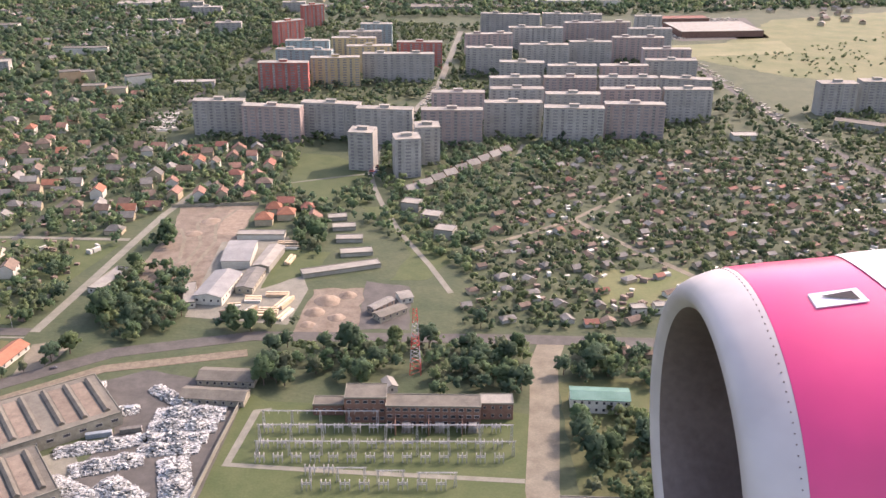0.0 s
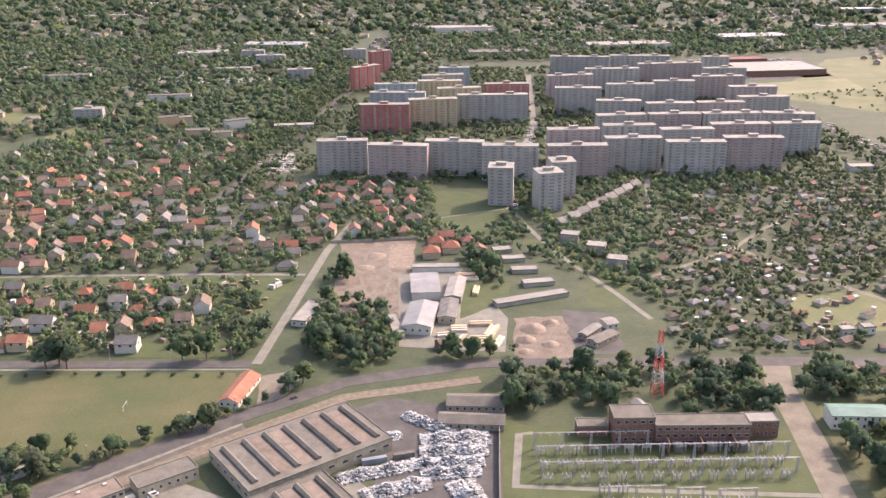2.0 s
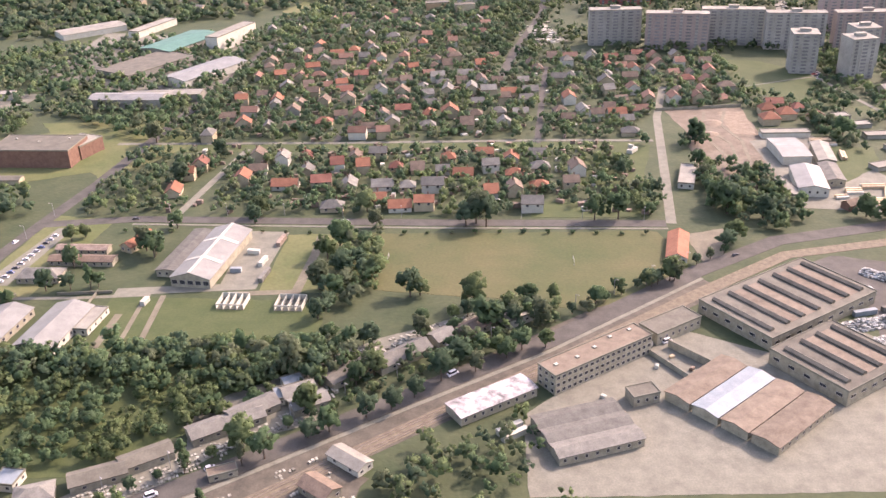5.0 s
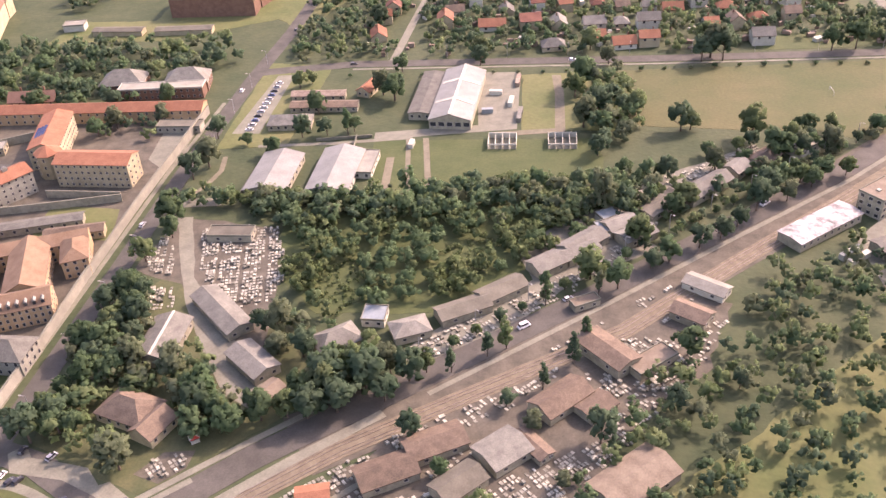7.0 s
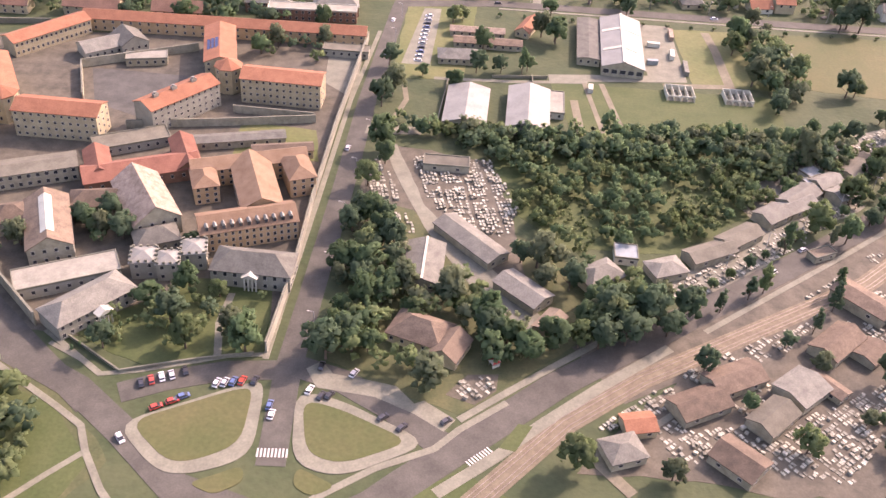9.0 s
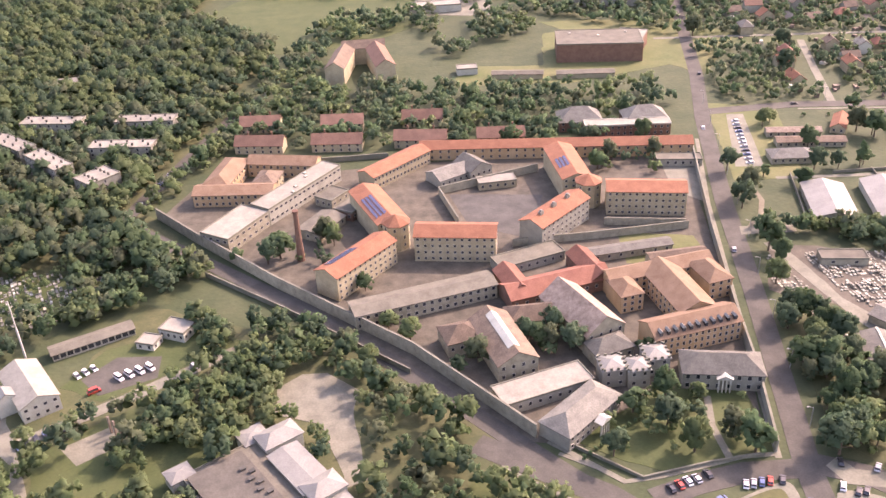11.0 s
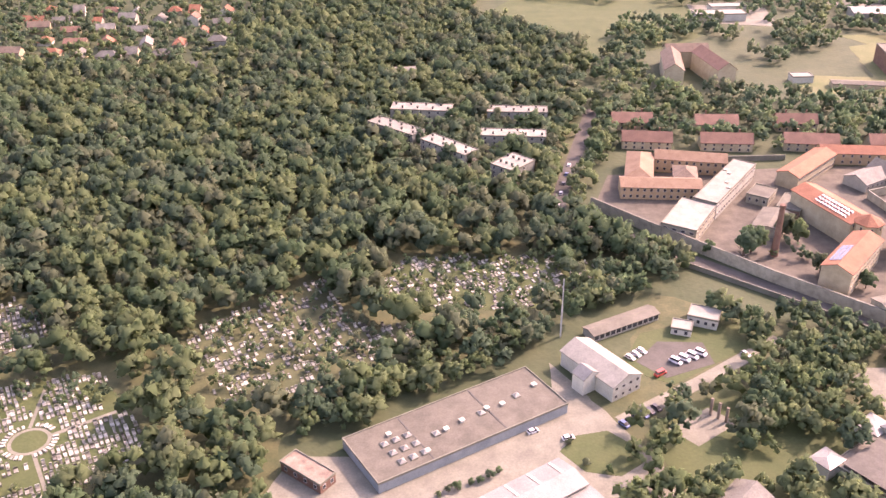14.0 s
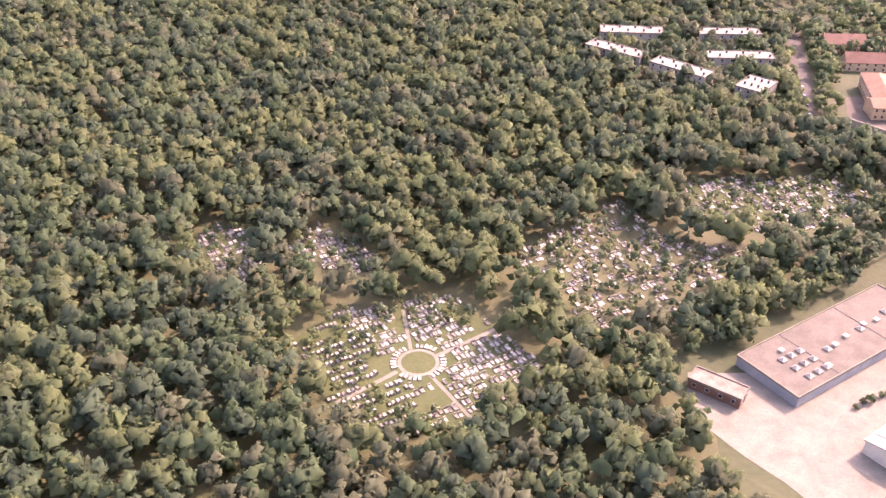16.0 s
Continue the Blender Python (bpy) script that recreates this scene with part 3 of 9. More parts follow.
def wood(name, label, polys, step, clumps, radius, height, holes=(), thin=(), seed=1, mats=("leaf", "leaf_light", "leaf_dark", "leaf_olive"), light=0.2, keep=1.5, kind="stuff", gaps=0.0, sprays=3, even=(0.7, 1.2), core=0.9, swell=1.0, leaf=1.0):
    """Woodland or garden trees over the plan's polygons as one mesh of clumps."""
    rng = random.Random(seed)
    pts, which, hearts = [], [], []
    for poly in polys:
        xs, ys = [p[0] for p in poly], [p[1] for p in poly]
        x = min(xs)
        while x < max(xs):
            y = min(ys)
            while y < max(ys):
                px, py = x + rng.uniform(-0.5, 0.5) * step, y + rng.uniform(-0.5, 0.5) * step
                y += step
                if not inside(poly, px, py) or any(inside(q, px, py) for q in holes):
                    continue
                if any(inside(q, px, py) for q in thin) and rng.random() < 0.8:
                    continue
                if gaps and noise.noise((px * 0.018, py * 0.018, 7.7)) + 0.25 * noise.noise((px * 0.07, py * 0.07, 1.7)) < gaps - 0.55:
                    continue
                r = radius * rng.uniform(0.6, 1.3)
                if not clear(px, py, keep):
                    continue
                h = height * rng.uniform(*even) * (r / radius) ** 0.5
                m = 1 if noise.noise((px * 0.02, py * 0.02, 2.2)) + rng.uniform(-0.5, 0.5) > 0.55 - light * 1.5 else 0
                if m == 0 and len(mats) > 2:
                    m = rng.choice((0, 0, 2, 2, 3))
                for q in crown_points(clumps, rng, r, h * 0.8, h * 0.2):
                    hearts.append((px, py, h * 0.45))
                    pts.append((q[0] + px, q[1] + py, q[2], q[3] * (2.1 if clumps < 6 else 1.6 if clumps < 11 else 1.25 if clumps < 20 else 1.0) * swell))
                    which.append(m)
            x += step
    return tagged(new(name, clump_mesh(name, pts, [M[k] for k in mats], seed, which, sprays, core, hearts, leaf)), label, "trees", kind=kind)

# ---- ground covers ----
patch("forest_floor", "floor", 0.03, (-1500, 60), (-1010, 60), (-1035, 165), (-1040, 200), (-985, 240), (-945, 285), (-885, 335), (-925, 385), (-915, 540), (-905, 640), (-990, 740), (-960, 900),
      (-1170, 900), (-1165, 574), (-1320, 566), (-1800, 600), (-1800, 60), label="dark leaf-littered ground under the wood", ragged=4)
patch("meadow_east", "meadow", 0.05, (340, 1290), (440, 1170), (620, 1130), (1400, 1500), (1500, 2000), (760, 1700), (560, 1620), (430, 1420), label="wide dry yellow-green meadow", ragged=8)
patch("ploughed_field", "field", 0.06, (335, 1300), (498, 1330), (510, 1428), (335, 1385), label="pale mown field", ragged=4)
patch("field_north", "lawn", 0.05, (-985, 720), (-955, 790), (-900, 900), (-790, 900), (-800, 690), (-830, 655), (-890, 632), (-935, 650), label="pale green crop field", ragged=4)
patch("meadow_prison", "meadow", 0.05, (-760, 592), (-705, 588), (-700, 660), (-640, 680), (-610, 640), (-620, 580), (-690, 552), (-770, 555), label="grass round the factory", ragged=2)
patch("sports_field", "pitch", 0.05, (-425, 476), (-246, 476), (-241, 422), (-294, 384), (-338, 398), (-404, 408), label="green sports field, dry and worn in places", ragged=2)
patch("field_west", "lawn", 0.05, (-540, 404), (-424, 396), (-428, 352), (-535, 350), label="green field before the bushes", ragged=2)
patch("yard_hall", "concrete", 0.07, (-486, 482), (-461, 480), (-466, 410), (-540, 404), (-540, 412), (-486, 416), label="pale concrete yard beside the storage hall")
ribbon("field_strip_1", "sand", 0.10, 2.5, (-522, 404), (-520, 352), label="pale concrete strip in the field", category="path")
ribbon("field_strip_2", "sand", 0.10, 3.0, (-513, 404), (-510, 352), label="pale concrete strip in the field", category="path")
ribbon("field_strip_3", "sand", 0.10, 4.0, (-530, 385), (-531, 350), label="pale concrete strip in the field", category="path")
patch("waste_ground", "meadow", 0.05, (-460, 476), (-404, 478), (-416, 404), (-464, 408), label="dry brown waste ground", ragged=2)
ribbon("sand_path_yard", "sand", 0.09, 5, (-441, 474), (-441, 450), (-444, 407), (-480, 405), label="pale sandy track", category="path")
patch("lot_prison", "concrete", 0.06, (-636, 436), (-655, 432), (-655, 392), (-640, 376), label="pale yard inside the prison wall")
patch("prison_yard", "yard", 0.05, (-640, 440), (-780, 436), (-905, 420), (-915, 385), (-835, 300), (-740, 206), (-700, 200), (-662, 200), (-652, 280), label="grey yard between the prison buildings")
patch("prison_court", "dark", 0.08, (-770, 396), (-722, 392), (-728, 345), (-760, 362), label="dark paved exercise court")
patch("prison_lawn", "lawn", 0.08, (-690, 236), (-662, 236), (-660, 196), (-700, 190), (-726, 205), label="green lawn before the prison gate", ragged=1)
patch("prison_lawn_inner", "meadow", 0.08, (-690, 350), (-655, 345), (-652, 318), (-690, 322), label="dry grass between prison walls", ragged=1)
patch("factory_yard", "concrete", 0.06, (-800, 722), (-738, 712), (-735, 770), (-800, 780), label="pale concrete works yard")
patch("verge_road", "meadow", 0.05, (-612, 508), (-572, 500), (-585, 402), (-622, 400), label="dry verge beside the road", ragged=1)
patch("parking_east", "concrete", 0.09, (-604, 489), (-594, 489), (-602, 416), (-617, 417), label="pale roadside parking strip")
patch("yard_masons", "yard", 0.06, (-634, 296), (-622, 336), (-577, 324), (-570, 284), (-566, 210), (-586, 234), (-610, 284), label="dusty pale stonemasons' yard", ragged=2)
patch("yard_masons_south", "concrete", 0.05, (-520, 236), (-440, 300), (-424, 318), (-412, 300), (-450, 276), (-500, 226), label="dusty yard of the stone works", ragged=2)
patch("yard_masons_east", "yard", 0.08, (-560, 150), (-530, 182), (-452, 240), (-412, 270), (-390, 262), (-405, 225), (-440, 195), (-470, 140), label="dusty pale yard of the stone works", ragged=3)
patch("scrub_ground", "lawn", 0.04, (-575, 326), (-493, 351), (-412, 350), (-450, 303), (-506, 260), (-551, 262), (-569, 287), label="rough green ground under scrub", ragged=3)
patch("industrial_yard", "concrete", 0.05, (-330, 300), (-262, 372), (-215, 345), (-175, 370), (-150, 340), (-170, 255), (-330, 250), label="pale concrete works yard", ragged=1)
patch("recycling_yard", "asphalt", 0.06, (-184, 428), (-159, 443), (-101, 425), (-108, 300), (-178, 300), (-158, 385), label="grey yard of the recycling depot", ragged=1)
patch("substation_lawn", "lawn", 0.04, (-101, 420), (-108, 300), (40, 300), (48, 400), (-90, 412), label="green lawn of the substation", ragged=1)
ribbon("substation_path", "concrete", 0.09, 3.2, (-86, 404), (-93, 403), (-99, 358), (-60, 354), (36, 346), label="pale concrete path round the switchyard", category="path")
ribbon("dirt_road", "sand", 0.07, 15, (62, 476), (55, 452), (50, 400), (43, 340), (43, 280), label="broad pale dirt road", category="road")
patch("garden_south", "pitch", 0.05, (60, 430), (140, 440), (140, 280), (58, 280), label="dry grass beside the dirt road", ragged=3)
patch("lumber_yard", "concrete", 0.06, (-155, 506), (-158, 624), (-112, 636), (-86, 545), (-92, 496), label="pale yard of the timber merchant")
patch("building_plot", "dirt", 0.05, (-206, 556), (-198, 645), (-206, 696), (-146, 700), (-147, 610), (-150, 571), (-158, 520), (-166, 500), (-186, 530), label="bare brown building plot", ragged=2)
patch("building_plot_ochre", "soil", 0.09, (-166, 640), (-166, 690), (-146, 690), (-149, 636), label="orange-brown bare soil", ragged=2)
for k, pts in enumerate((((-168, 520), (-176, 570), (-172, 620), (-184, 660), (-176, 690)), ((-160, 530), (-168, 575), (-163, 625), (-170, 660), (-160, 692)), ((-196, 560), (-180, 590), (-186, 630), (-194, 650)))):
    ribbon(f"plot_track_{k + 1}", "sand", 0.11, 2.4, *pts, label="pale wheel track across the bare plot", category="path", avoid=False)
patch("clubhouse_track", "sand", 0.09, (-232, 471), (-208, 478), (-212, 455), (-218, 440), (-229, 434), label="pale sandy ground beside the club house", ragged=1.5)
patch("dirt_plot", "dirt", 0.06, (-88, 485), (-82, 545), (-50, 548), (-50, 487), label="bare sandy plot with soil heaps", ragged=3)
patch("grass_plot", "lawn", 0.05, (-116, 546), (-113, 612), (-78, 606), (-86, 572), label="green grass plot", ragged=2)
patch("park_lawn", "lawn", 0.05, (-134, 750), (-130, 842), (-96, 834), (-64, 782), (-60, 700), (-90, 700), label="green park lawn", ragged=3)
patch("park_lawn_south", "lawn", 0.05, (-66, 697), (-38, 650), (-22, 604), (-34, 560), (-10, 560), (10, 600), (-30, 700), label="green strip beside the garages", ragged=3)
patch("quarry_plot", "asphalt", 0.05, (-50, 490), (-50, 558), (-21, 550), (-19, 490), label="grey gravel plot", ragged=2)
patch("grass_allotment", "meadow", 0.05, (98, 520), (104, 575), (165, 580), (160, 515), label="dry grass between the gardens", ragged=3)
patch("grass_suburb", "lawn", 0.06, (-298, 545), (-244, 550), (-228, 620), (-282, 605), label="green grass plot of the suburb", ragged=2)
patch("grass_gardens", "lawn", 0.06, (-318, 497), (-250, 495), (-250, 518), (-318, 521), label="green lawns before the suburban houses", ragged=1.5)
patch("green_strip", "lawn", 0.05, (-600, 618), (-300, 614), (-235, 612), (-235, 624), (-300, 628), (-600, 634), label="long green strip along a street", ragged=0.6)
patch("factory_meadow", "meadow", 0.05, (-700, 690), (-590, 690), (-560, 640), (-600, 560), (-640, 600), label="dry meadow by the works", ragged=3)
patch("works_yard", "concrete", 0.05, (-770, 830), (-600, 740), (-560, 800), (-600, 960), (-760, 1000), label="pale yard of the large works", ragged=3)
patch("far_field_1", "meadow", 0.06, (-765, 1190), (-729, 1250), (-637, 1228), (-618, 1146), (-684, 1160), label="pale green field between distant trees", ragged=6)
patch("far_field_2", "meadow", 0.06, (-583, 1087), (-566, 1150), (-548, 1122), (-560, 1068), label="pale green field between distant trees", ragged=4)
FAR_FIELDS = [[(-765, 1190), (-729, 1250), (-637, 1228), (-618, 1146), (-684, 1160)], [(-583, 1087), (-566, 1150), (-548, 1122), (-560, 1068)]]
patch("mall_parking", "asphalt", 0.05, (300, 1500), (360, 1420), (500, 1450), (520, 1640), (330, 1640), label="grey car park round the shopping hall")
patch("crematory_court", "concrete", 0.14, (-834, 239), (-826, 247), (-816, 248), (-803, 237), (-804, 224), (-796, 190), (-802, 186), (-815, 219), (-833, 224), label="pale gravel court before the hall", ragged=1)
patch("depot_yard", "concrete", 0.06, (-945, 246), (-927, 218), (-905, 180), (-930, 150), (-1000, 120), (-1040, 170), (-1034, 190), (-1012, 190), (-1000, 178), (-945, 216), label="pale concrete depot yard", ragged=1)
patch("depot_court", "lawn", 0.06, (-918, 244), (-908, 268), (-868, 283), (-853, 269), (-900, 234), label="lawn court of the depot", ragged=1)
patch("depot_court_asphalt", "asphalt", 0.09, (-912, 248), (-902, 262), (-884, 262), (-882, 248), (-902, 238), label="grey parking court of the depot")
patch("depot_island", "lawn", 0.11, (-945, 195), (-938, 204), (-927, 207), (-920, 201), (-917, 191), (-925, 184), (-936, 186), label="round lawn in the depot yard", ragged=1)
patch("monument_plaza", "concrete", 0.09, (-906, 209), (-890, 221), (-881, 213), (-897, 200), label="paved square of the monument")
patch("masons_north_yard", "concrete", 0.05, (-465, 280), (-420, 318), (-380, 345), (-345, 372), (-352, 382), (-395, 362), (-430, 335), (-470, 302), label="dusty yards along the avenue", ragged=3)
patch("monument_lawn", "lawn", 0.05, (-915, 205), (-880, 235), (-850, 225), (-845, 190), (-880, 160), (-905, 180), label="lawn under the park trees", ragged=2)
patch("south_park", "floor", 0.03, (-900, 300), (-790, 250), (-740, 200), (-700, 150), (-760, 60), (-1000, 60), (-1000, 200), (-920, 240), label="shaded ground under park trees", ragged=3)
patch("scrub_south", "meadow", 0.03, (-470, 140), (-400, 190), (-330, 250), (-300, 200), (-420, 60), label="dry scrub land", ragged=3)

# ---- roads ----
ROAD = "grey worn asphalt road"
ribbon("road_prison", "asphalt", 0.12, 9, (-653, 150), (-652, 190), (-648, 225), (-640, 300), (-633, 376), (-619, 485), (-606, 560), (-577, 803), (-560, 960), label="straight grey asphalt road along the prison wall")
ribbon("pavement_prison", "concrete", 0.14, 2.2, (-660, 195), (-657, 225), (-650, 290), (-641, 376), (-629, 455), label="pale pavement below the wall", category="pavement")
ribbon("road_north", "asphalt", 0.11, 9, (-619, 494), (-560, 501), (-380, 491), (-240, 486), label="grey asphalt road past the suburb")
ribbon("pavement_north", "concrete", 0.14, 2, (-560, 493.6), (-380, 483.6), (-240, 479), label="pale pavement along the field", category="pavement")
ribbon("avenue", "asphalt", 0.12, 11, (-641, 120), (-614, 144), (-562, 187), (-505, 225), (-442, 268), (-381, 312), (-317, 357), (-233, 427), (-183, 462), (-109, 482), (37, 479), (220, 470), (400, 450), label="wide grey asphalt avenue")
ribbon("tram_verge", "yard", 0.04, 30, (-548, 192), (-505, 215), (-437, 257), (-381, 300), (-317, 348), (-233, 417), label="dusty brown verge between the avenue and the tram line", category="verge", avoid=False)
ribbon("avenue_pavement", "concrete", 0.15, 2.2, (-505, 215), (-442, 259), (-381, 303), (-317, 348), (-233, 418), label="pale pavement of the avenue", category="pavement")
ribbon("tram_bed", "ballast", 0.13, 8, (-606, 125), (-561.7, 169.6), (-533.7, 189.7), (-433, 246), (-381, 288), (-317, 338), (-233, 406), (-183, 444), (-109, 462), label="brown ballast bed of the tram line", category="railway")
ribbon("road_roundabout_west", "asphalt", 0.12, 10, (-760, 206), (-718, 180), (-699, 162), (-680, 142), (-655, 132), (-628, 134), (-606, 146), label="curved grey asphalt road")
ribbon("road_parking_west", "asphalt", 0.11, 9, (-704, 178), (-690, 184), (-672, 189), (-655, 190), label="parking lane by the lawn")
ribbon("road_parking_east", "asphalt", 0.11, 10, (-649, 192), (-634, 186), (-617, 174), (-602, 160), label="parking lane by the lawn")
ribbon("road_behind_wall", "asphalt", 0.11, 8, (-930, 372), (-890, 340), (-834, 295), (-785, 247), (-735, 195), (-712, 172), label="grey road behind the prison wall")
ribbon("street_blocks", "asphalt", 0.10, 8, (-936, 372), (-930, 405), (-921, 445), (-905, 520), label="grey street between the apartment blocks")
ribbon("road_depot", "concrete", 0.10, 6, (-922, 212), (-890, 236), (-853, 266), label="pale service road of the depot")
ribbon("street_suburb", "asphalt", 0.09, 5, (-456, 630), (-448, 710), (-431, 850), (-415, 960), label="narrow suburban street")
ribbon("street_suburb_east", "asphalt", 0.09, 5, (-308, 626), (-300, 720), (-290, 830), label="narrow suburban street")
ribbon("street_suburb_west", "concrete", 0.09, 5, (-537, 500), (-528, 560), (-518, 622), label="pale suburban street")
ribbon("street_strip", "concrete", 0.09, 4.5, (-620, 638), (-456, 633), (-300, 632), (-225, 628), label="pale street beside the green strip")
ribbon("street_plot", "concrete", 0.09, 6, (-237, 486), (-228, 560), (-214, 680), (-196, 760), label="pale lane beside the building plot")
ribbon("main_road", "asphalt", 0.10, 9, (-330, 800), (-318, 880), (-283, 1040), (-262, 1263), (-239, 1400), (-225, 1800), label="long straight main road")
ribbon("housing_road", "concrete", 0.10, 8, (-60, 780), (-62, 860), (-30, 1000), (-5, 1110), (12, 1300), (30, 1500), label="pale road through the housing estate")
ribbon("walk_park", "concrete", 0.10, 4, (-64, 790), (-56, 740), (-46, 695), (-30, 640), (-9, 584), (5, 540), label="pale park path", category="path")
ribbon("walk_park_cross", "concrete", 0.11, 2, (-128, 756), (-95, 770), (-62, 782), label="pale foot path", category="path")
ribbon("estate_road_east", "asphalt", 0.10, 9, (325, 1300), (335, 1205), (352, 1000), (369, 850), (390, 760), (430, 600), label="grey road east of the estate")
ribbon("allotment_road", "sand", 0.09, 5, (100, 672), (118, 640), (151, 588), (170, 560), label="pale garden road", category="road")
ribbon("allotment_road_west", "sand", 0.09, 4, (20, 612), (60, 640), (100, 672), (160, 740), label="pale garden road", category="road")
ribbon("terrace_road", "concrete", 0.09, 5, (56, 760), (62, 800), (78, 872), label="pale access road", category="road")
patch("masons_lane", "concrete", 0.10, (-625, 336), (-618, 336), (-606, 289), (-587, 258), (-572, 234), (-563, 219), (-567, 209), (-578, 217), (-588, 235), (-605, 270), (-618, 310), label="pale dusty lane of the stonemasons, widening to a yard", category="road", ragged=0.8)
TRACKS += [(-622, 330, -612, 296, 4), (-612, 296, -590, 255, 5), (-590, 255, -568, 213, 6)]
ribbon("garden_path_suburb", "concrete", 0.09, 3, (-600, 402), (-560, 402), (-520, 405), label="pale yard track", category="path")

# rails and sleepers of the tram line
for off in (-2.6, -1.2, 1.2, 2.6):
    line = [(-606, 125), (-561.7, 169.6), (-533.7, 189.7), (-433, 246), (-381, 288), (-317, 338)]
    s = Shape()
    for (ax, ay), (bx, by) in zip(line, line[1:]):
        L = math.hypot(bx - ax, by - ay)
        nx, ny = -(by - ay) / L * off, (bx - ax) / L * off
        s.bar((ax + nx, ay + ny, 0.24), (bx + nx, by + ny, 0.24), 0.09)
    tagged(new("tram_rail", s.mesh("tram_rail", M["rail"])), "worn steel tram rail on brown ballast", "rail", "rails of the tram line", "structure")


def rounded(pts, r=5):
    out = []
    n = len(pts)
    for i in range(n):
        p, a, b = Vector(pts[i]), Vector(pts[i - 1]), Vector(pts[(i + 1) % n])
        q1, q2 = p + (a - p).normalized() * min(r, (a - p).length * 0.45), p + (b - p).normalized() * min(r, (b - p).length * 0.45)
        for t in (0, 0.25, 0.5, 0.75, 1):
            out.append(tuple((1 - t) ** 2 * q1 + 2 * t * (1 - t) * p + t * t * q2))
    return out


patch("island_west_kerb", "concrete", 0.24, *rounded([(-702, 165), (-664, 184), (-658.5, 184), (-659, 153), (-676, 146), (-686, 147)], 9), label="pale kerbed path round the lawn", category="pavement")
patch("island_west_lawn", "pitch", 0.30, *rounded([(-698, 166), (-667, 181), (-662, 181), (-663, 158), (-676, 151), (-684, 151)], 7), label="green lawn island at the junction", category="lawn")
patch("island_east_kerb", "concrete", 0.24, *rounded([(-648.5, 181), (-634, 177.5), (-605, 160), (-632, 146), (-647, 151)], 9), label="pale kerbed path round the lawn", category="pavement")
patch("island_east_lawn", "pitch", 0.30, *rounded([(-646, 177), (-634, 173.5), (-611, 160.5), (-632, 151), (-643, 155)], 7), label="green lawn island at the junction", category="lawn")
patch("island_small_west", "pitch", 0.22, *rounded([(-676, 143), (-661, 150), (-660, 144), (-668, 139)], 3), label="small grass island", category="lawn")
patch("island_small_east", "pitch", 0.22, *rounded([(-645, 150), (-633, 143), (-640, 139), (-646, 143)], 3), label="small grass island", category="lawn")
patch("square_lawn_south", "lawn", 0.10, (-618, 138), (-596, 150), (-570, 130), (-600, 110), label="green strip by the junction", ragged=1)
patch("verge_wedge", "lawn", 0.19, (-584, 159), (-579, 157.5), (-572.5, 168), (-577, 169), label="grass wedge at the crossing", category="lawn")
ribbon("avenue_south_pavement", "concrete", 0.155, 4.0, (-604, 141), (-585, 155.5), (-569, 169.5), (-548, 186), (-520, 206), label="wide pale pavement beside the tram line", category="pavement")
ribbon("avenue_north_pavement", "concrete", 0.15, 2.6, (-596, 170), (-581, 181.5), (-565, 193.5), (-545, 208), label="pale pavement before the yards", category="pavement")
patch("forecourt", "concrete", 0.13, (-646, 191), (-641, 195), (-637, 189), (-623, 186), (-616, 184), (-610, 176.5), (-607, 178), (-597, 170), (-601, 165), (-610, 172), (-623, 179), (-642, 182.5), label="pale paved forecourt under the trees", category="pavement")
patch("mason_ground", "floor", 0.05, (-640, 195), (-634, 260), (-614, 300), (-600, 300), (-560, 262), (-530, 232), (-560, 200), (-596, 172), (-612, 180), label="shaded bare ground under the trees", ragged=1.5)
patch("corner_yard", "yard", 0.10, (-600, 181), (-592, 190), (-582, 191), (-583, 183), (-591, 176.5), label="dusty corner yard with stone slabs", ragged=0.6)
ribbon("yard_lane", "sand", 0.20, 4, (-551, 161), (-553, 153), (-545, 142), label="pale lane between the masons' yards", category="road")
ribbon("hall_path", "sand", 0.10, 2.6, (-615, 392), (-614, 378), (-619, 362), (-628, 350), label="curved pale path beside the road", category="path")
patch("path_mouth", "concrete", 0.11, (-632, 352), (-606, 352), (-607, 345), (-633, 344), label="pale paved gateway of the masons' yard")
wall_run_later = [(-600, 352, -592, 405), (-551, 360, -549, 408), (-570, 405, -541, 407)]
patch("west_lawn", "lawn", 0.06, (-760, 190), (-722, 172), (-706, 150), (-730, 90), (-800, 120), label="grass west of the junction", ragged=2)
ribbon("pavement_west", "concrete", 0.20, 2.2, (-752, 194), (-722, 172), (-712, 164), (-708, 154), (-700, 140), (-690, 128), label="pale pavement along the curved road", category="pavement")
ribbon("pavement_west_branch", "concrete", 0.16, 2.0, (-708, 154), (-716, 146), (-740, 120), label="pale foot path across the grass", category="path")
ribbon("pavement_garden", "concrete", 0.18, 2.0, (-735, 206), (-712, 186), (-700, 188), (-672, 196), (-661, 197), label="pale pavement before the garden wall", category="pavement")
ribbon("pavement_square", "concrete", 0.18, 2.4, (-640, 138), (-622, 150), (-604, 158), (-596, 166), (-580, 178), label="pale pavement round the junction", category="pavement")
ribbon("garden_walk", "concrete", 0.16, 2.6, (-676, 196), (-678, 212), (-676, 228), label="pale garden walk to the gate", category="path")
ribbon("garden_walk_west", "concrete", 0.17, 1.6, (-732, 200), (-716, 190), label="pale garden walk", category="path")
ribbon("tram_pavement", "concrete", 0.17, 2.2, (-552, 155), (-532, 170), (-515, 183), label="pale tram platform edge", category="pavement")
